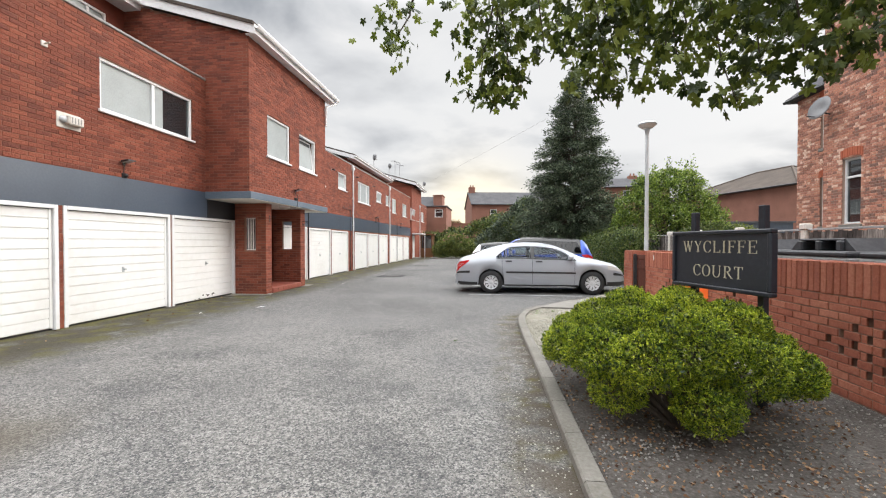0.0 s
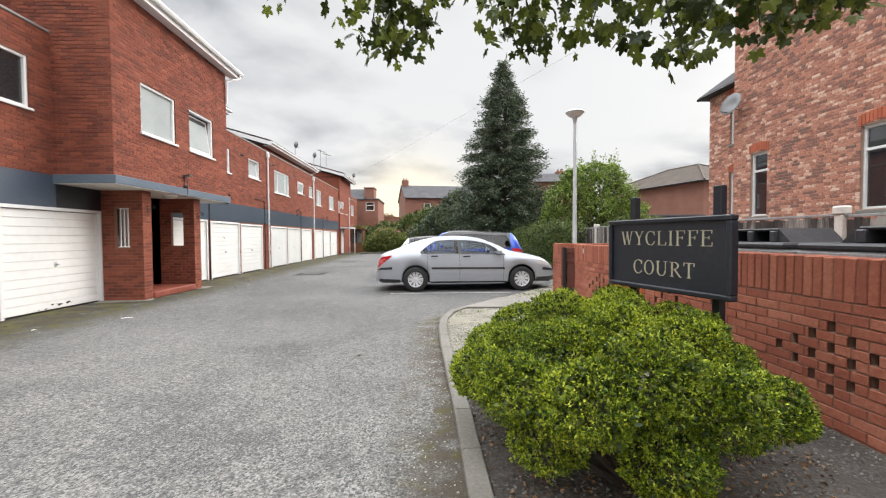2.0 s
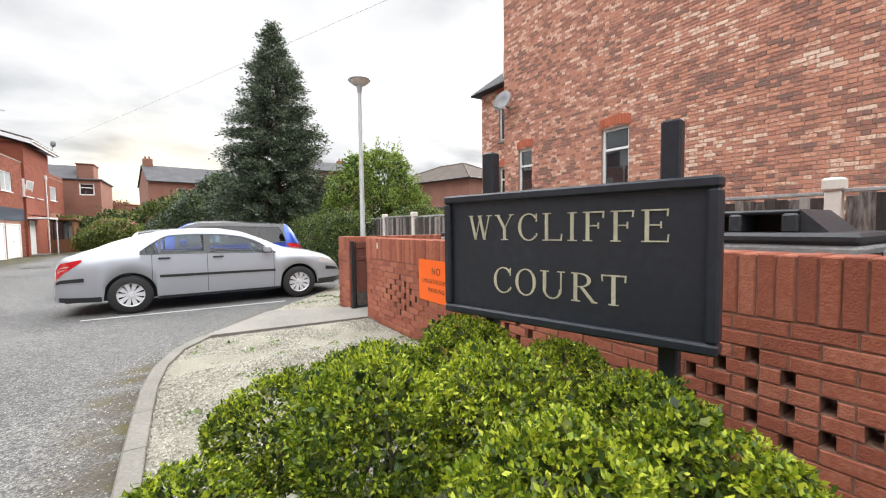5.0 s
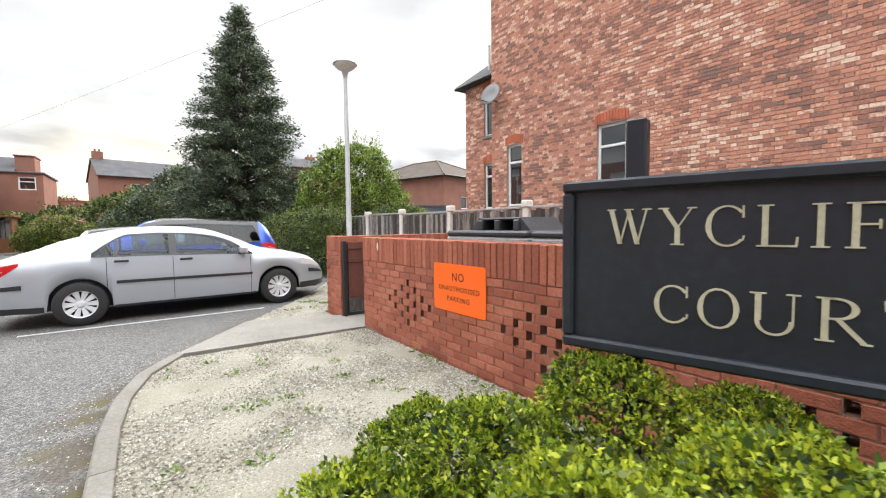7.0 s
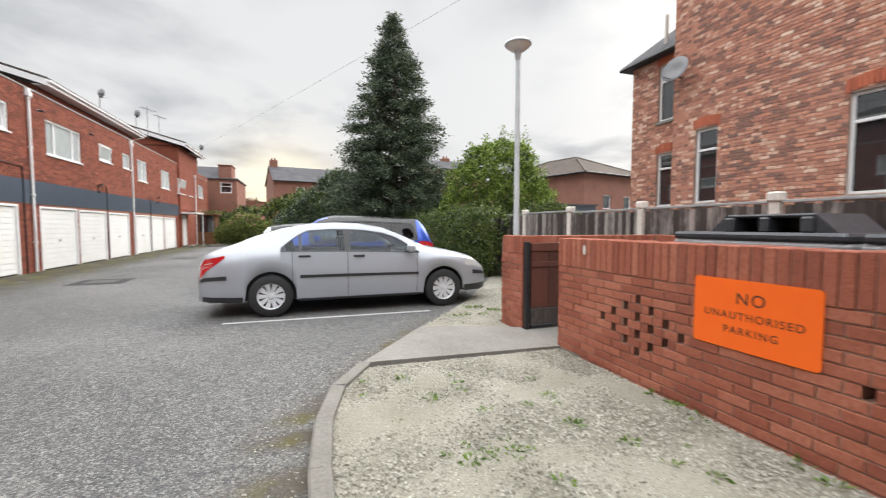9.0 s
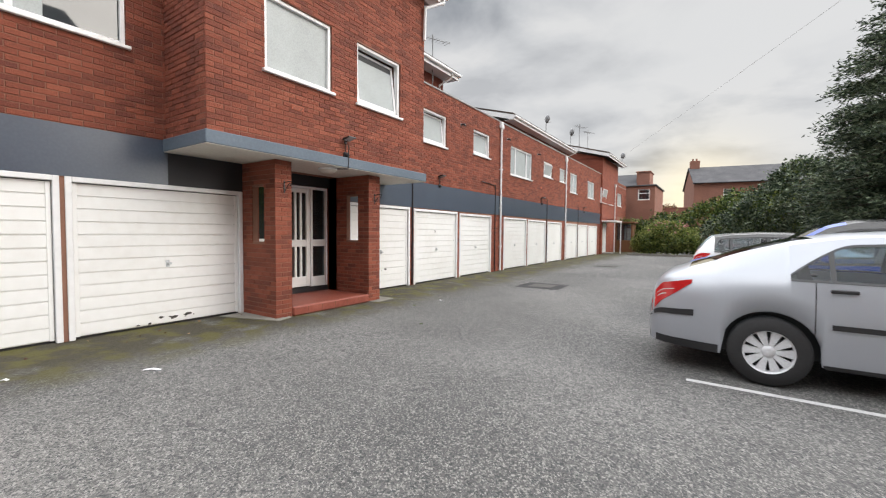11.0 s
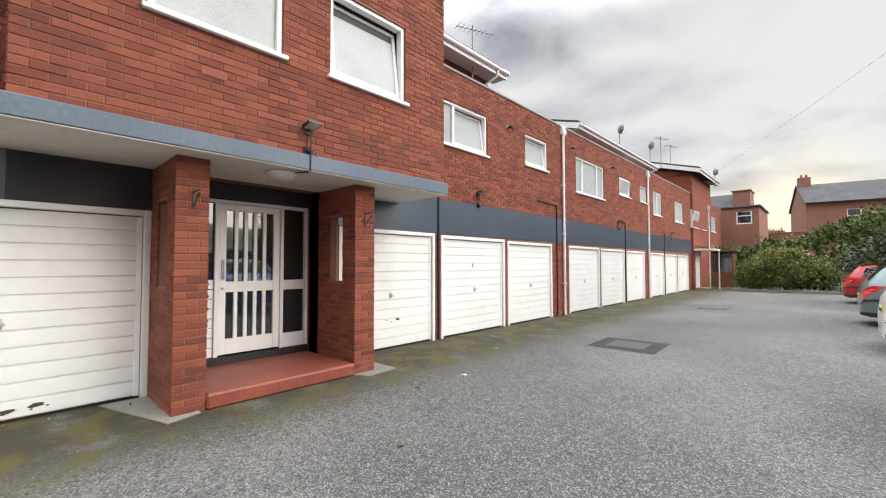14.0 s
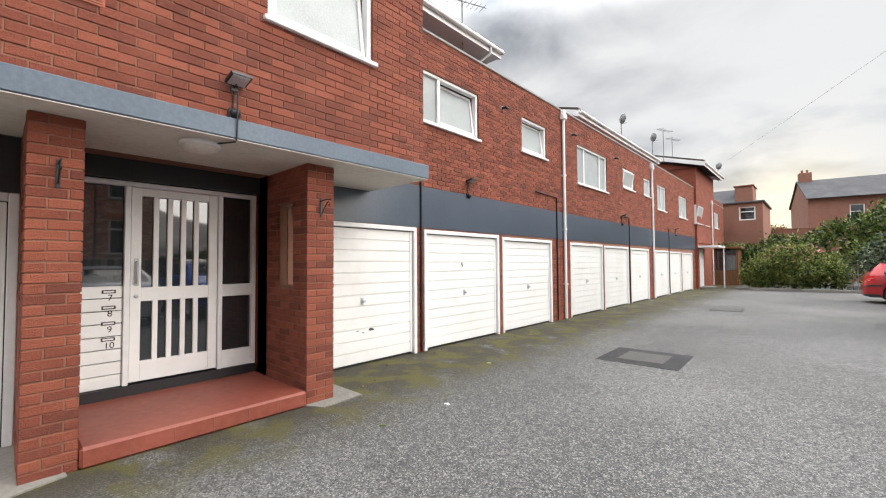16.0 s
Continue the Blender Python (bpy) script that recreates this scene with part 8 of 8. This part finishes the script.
stones([(0.30, 0.5), (0.70, 0.5), (0.70, 4.4), (0.64, 7.6), (0.74, 8.3), (1.1, 9.0), (1.9, 10.1), (1.6, 10.1), (0.6, 9.0), (0.35, 8.0)], 1500, 0.001, 0.003, 0.008, 54, M_STONE, "kerb_grit", "loose grit gathered along the kerb")


def litter(outline, n, z, size, seed, mat, name, label):
    rng, nr = random.Random(seed), np.random.default_rng(seed)
    xs, ys = [p[0] for p in outline], [p[1] for p in outline]
    pts = []
    while len(pts) < n:
        x, y = rng.uniform(min(xs), max(xs)), rng.uniform(min(ys), max(ys))
        if inside(x, y, outline):
            pts.append((x, y, z + rng.uniform(0, 0.012)))
    d = nr.normal(0, 1, (n, 3))
    d[:, 2] *= 0.12
    ob = new(name, leaf_mesh(name, np.array(pts), d * 3, size, mat, 0.6, 0.4, seed))
    return tagged(ob, label, "leaves", kind="stuff")


litter([(0.86, 2.0), (0.86, 5.0), (3.2, 4.8), (2.6, 2.6), (1.6, 1.9)], 2300, 0.055, 0.028, 61, M_DRYLEAF, "leaf_litter", "dry brown leaves scattered under the shrub")
litter([(-6.8, 3), (-6.8, 30), (-6.0, 30), (-6.0, 3)], 130, 0.004, 0.04, 62, M_DRYLEAF, "leaf_litter", "dry leaves along the garage doors")


def weed(x, y, z, n, size, seed):
    nr = np.random.default_rng(seed)
    t = thing("weed", "small green weed growing in the gravel", "weed", at=(x, y, z), group="weeds")
    c = nr.normal(0, size * 0.5, (n, 3))
    c[:, 2] = np.abs(c[:, 2]) * 0.2
    d = c * 3 / size + np.array([0, 0, 0.6])
    ob = new("leaves", leaf_mesh("leaves", c, d, size * 0.8, M_WEED, 0.4, 0.3, seed))
    ob.parent = t


rng = random.Random(71)
for k in range(46):
    weed(rng.uniform(0.95, 2.9), rng.uniform(5.4, 8.6), 0.05, rng.randint(10, 22), rng.uniform(0.022, 0.055), 200 + k)
for k in range(9):
    weed(3.28 - rng.uniform(0, 0.06), rng.uniform(4.9, 8.8), 0.05, 14, 0.05, 140 + k)
for k in range(9):
    weed(rng.uniform(2.6, 4.0), rng.uniform(10.6, 11.4), 0.035, 16, 0.06, 160 + k)


def paper(x, y, rz, w, d):
    t = thing("litter_paper", "scrap of white paper lying on the tarmac", "litter", at=(x, y, 0), rz=rz, group="litter")
    s = Shape().add([(-w / 2, -d / 2, 0.003), (0, -d / 2, 0.012), (w / 2, -d / 2, 0.004), (-w / 2, d / 2, 0.004), (0, d / 2, 0.016), (w / 2, d / 2, 0.003)], [(0, 1, 4, 3), (1, 2, 5, 4)])
    part("sheet", s, M_WHITE, t)


paper(-4.86, 8.74, 35, 0.17, 0.04)
paper(-5.62, 7.84, 50, 0.06, 0.04)
paper(-4.9, 13.9, 10, 0.06, 0.04)


def fallen_leaf(x, y, rz, size, mat):
    t = thing("fallen_leaf", "single fallen yellow leaf on the tarmac", "leaf", at=(x, y, 0.004), rz=rz, group="fallen leaves")
    o = maple_leaf()
    part("blade", Shape().add([(0, 0, 0.012)] + [(u * size, v * size, 0.004 * (i % 2)) for i, (u, v) in enumerate(o)], [(0, 1 + i, 1 + (i + 1) % len(o)) for i in range(len(o))]), mat, t)


for x, y, rz in ((-4.95, 13.1, 30), (-3.9, 11.95, 100), (-5.6, 15.6, 200), (-5.7, 16.2, 20), (-5.9, 14.9, 300), (-0.3, 6.13, 60), (1.30, 3.2, 10)):
    fallen_leaf(x, y, rz, 0.07, M_YELLOWBUSH if x < 0 else M_DRYLEAF)


# leaf caught on the shrub and overhead wires
def wire(a, b, sag, r=0.0042):
    a, b = Vector(a), Vector(b)
    pts = [a.lerp(b, k / 16) + Vector((0, 0, -4 * sag * (k / 16) * (1 - k / 16))) for k in range(17)]
    s = Shape().tube(pts, r, 5)
    return solid("overhead_wire", s, M_GREY, "thin grey overhead telephone wire", "wire", "overhead wires")


wire((9.84, 2.75, 7.12), (-6.9, 41.2, 7.12), 0.10)
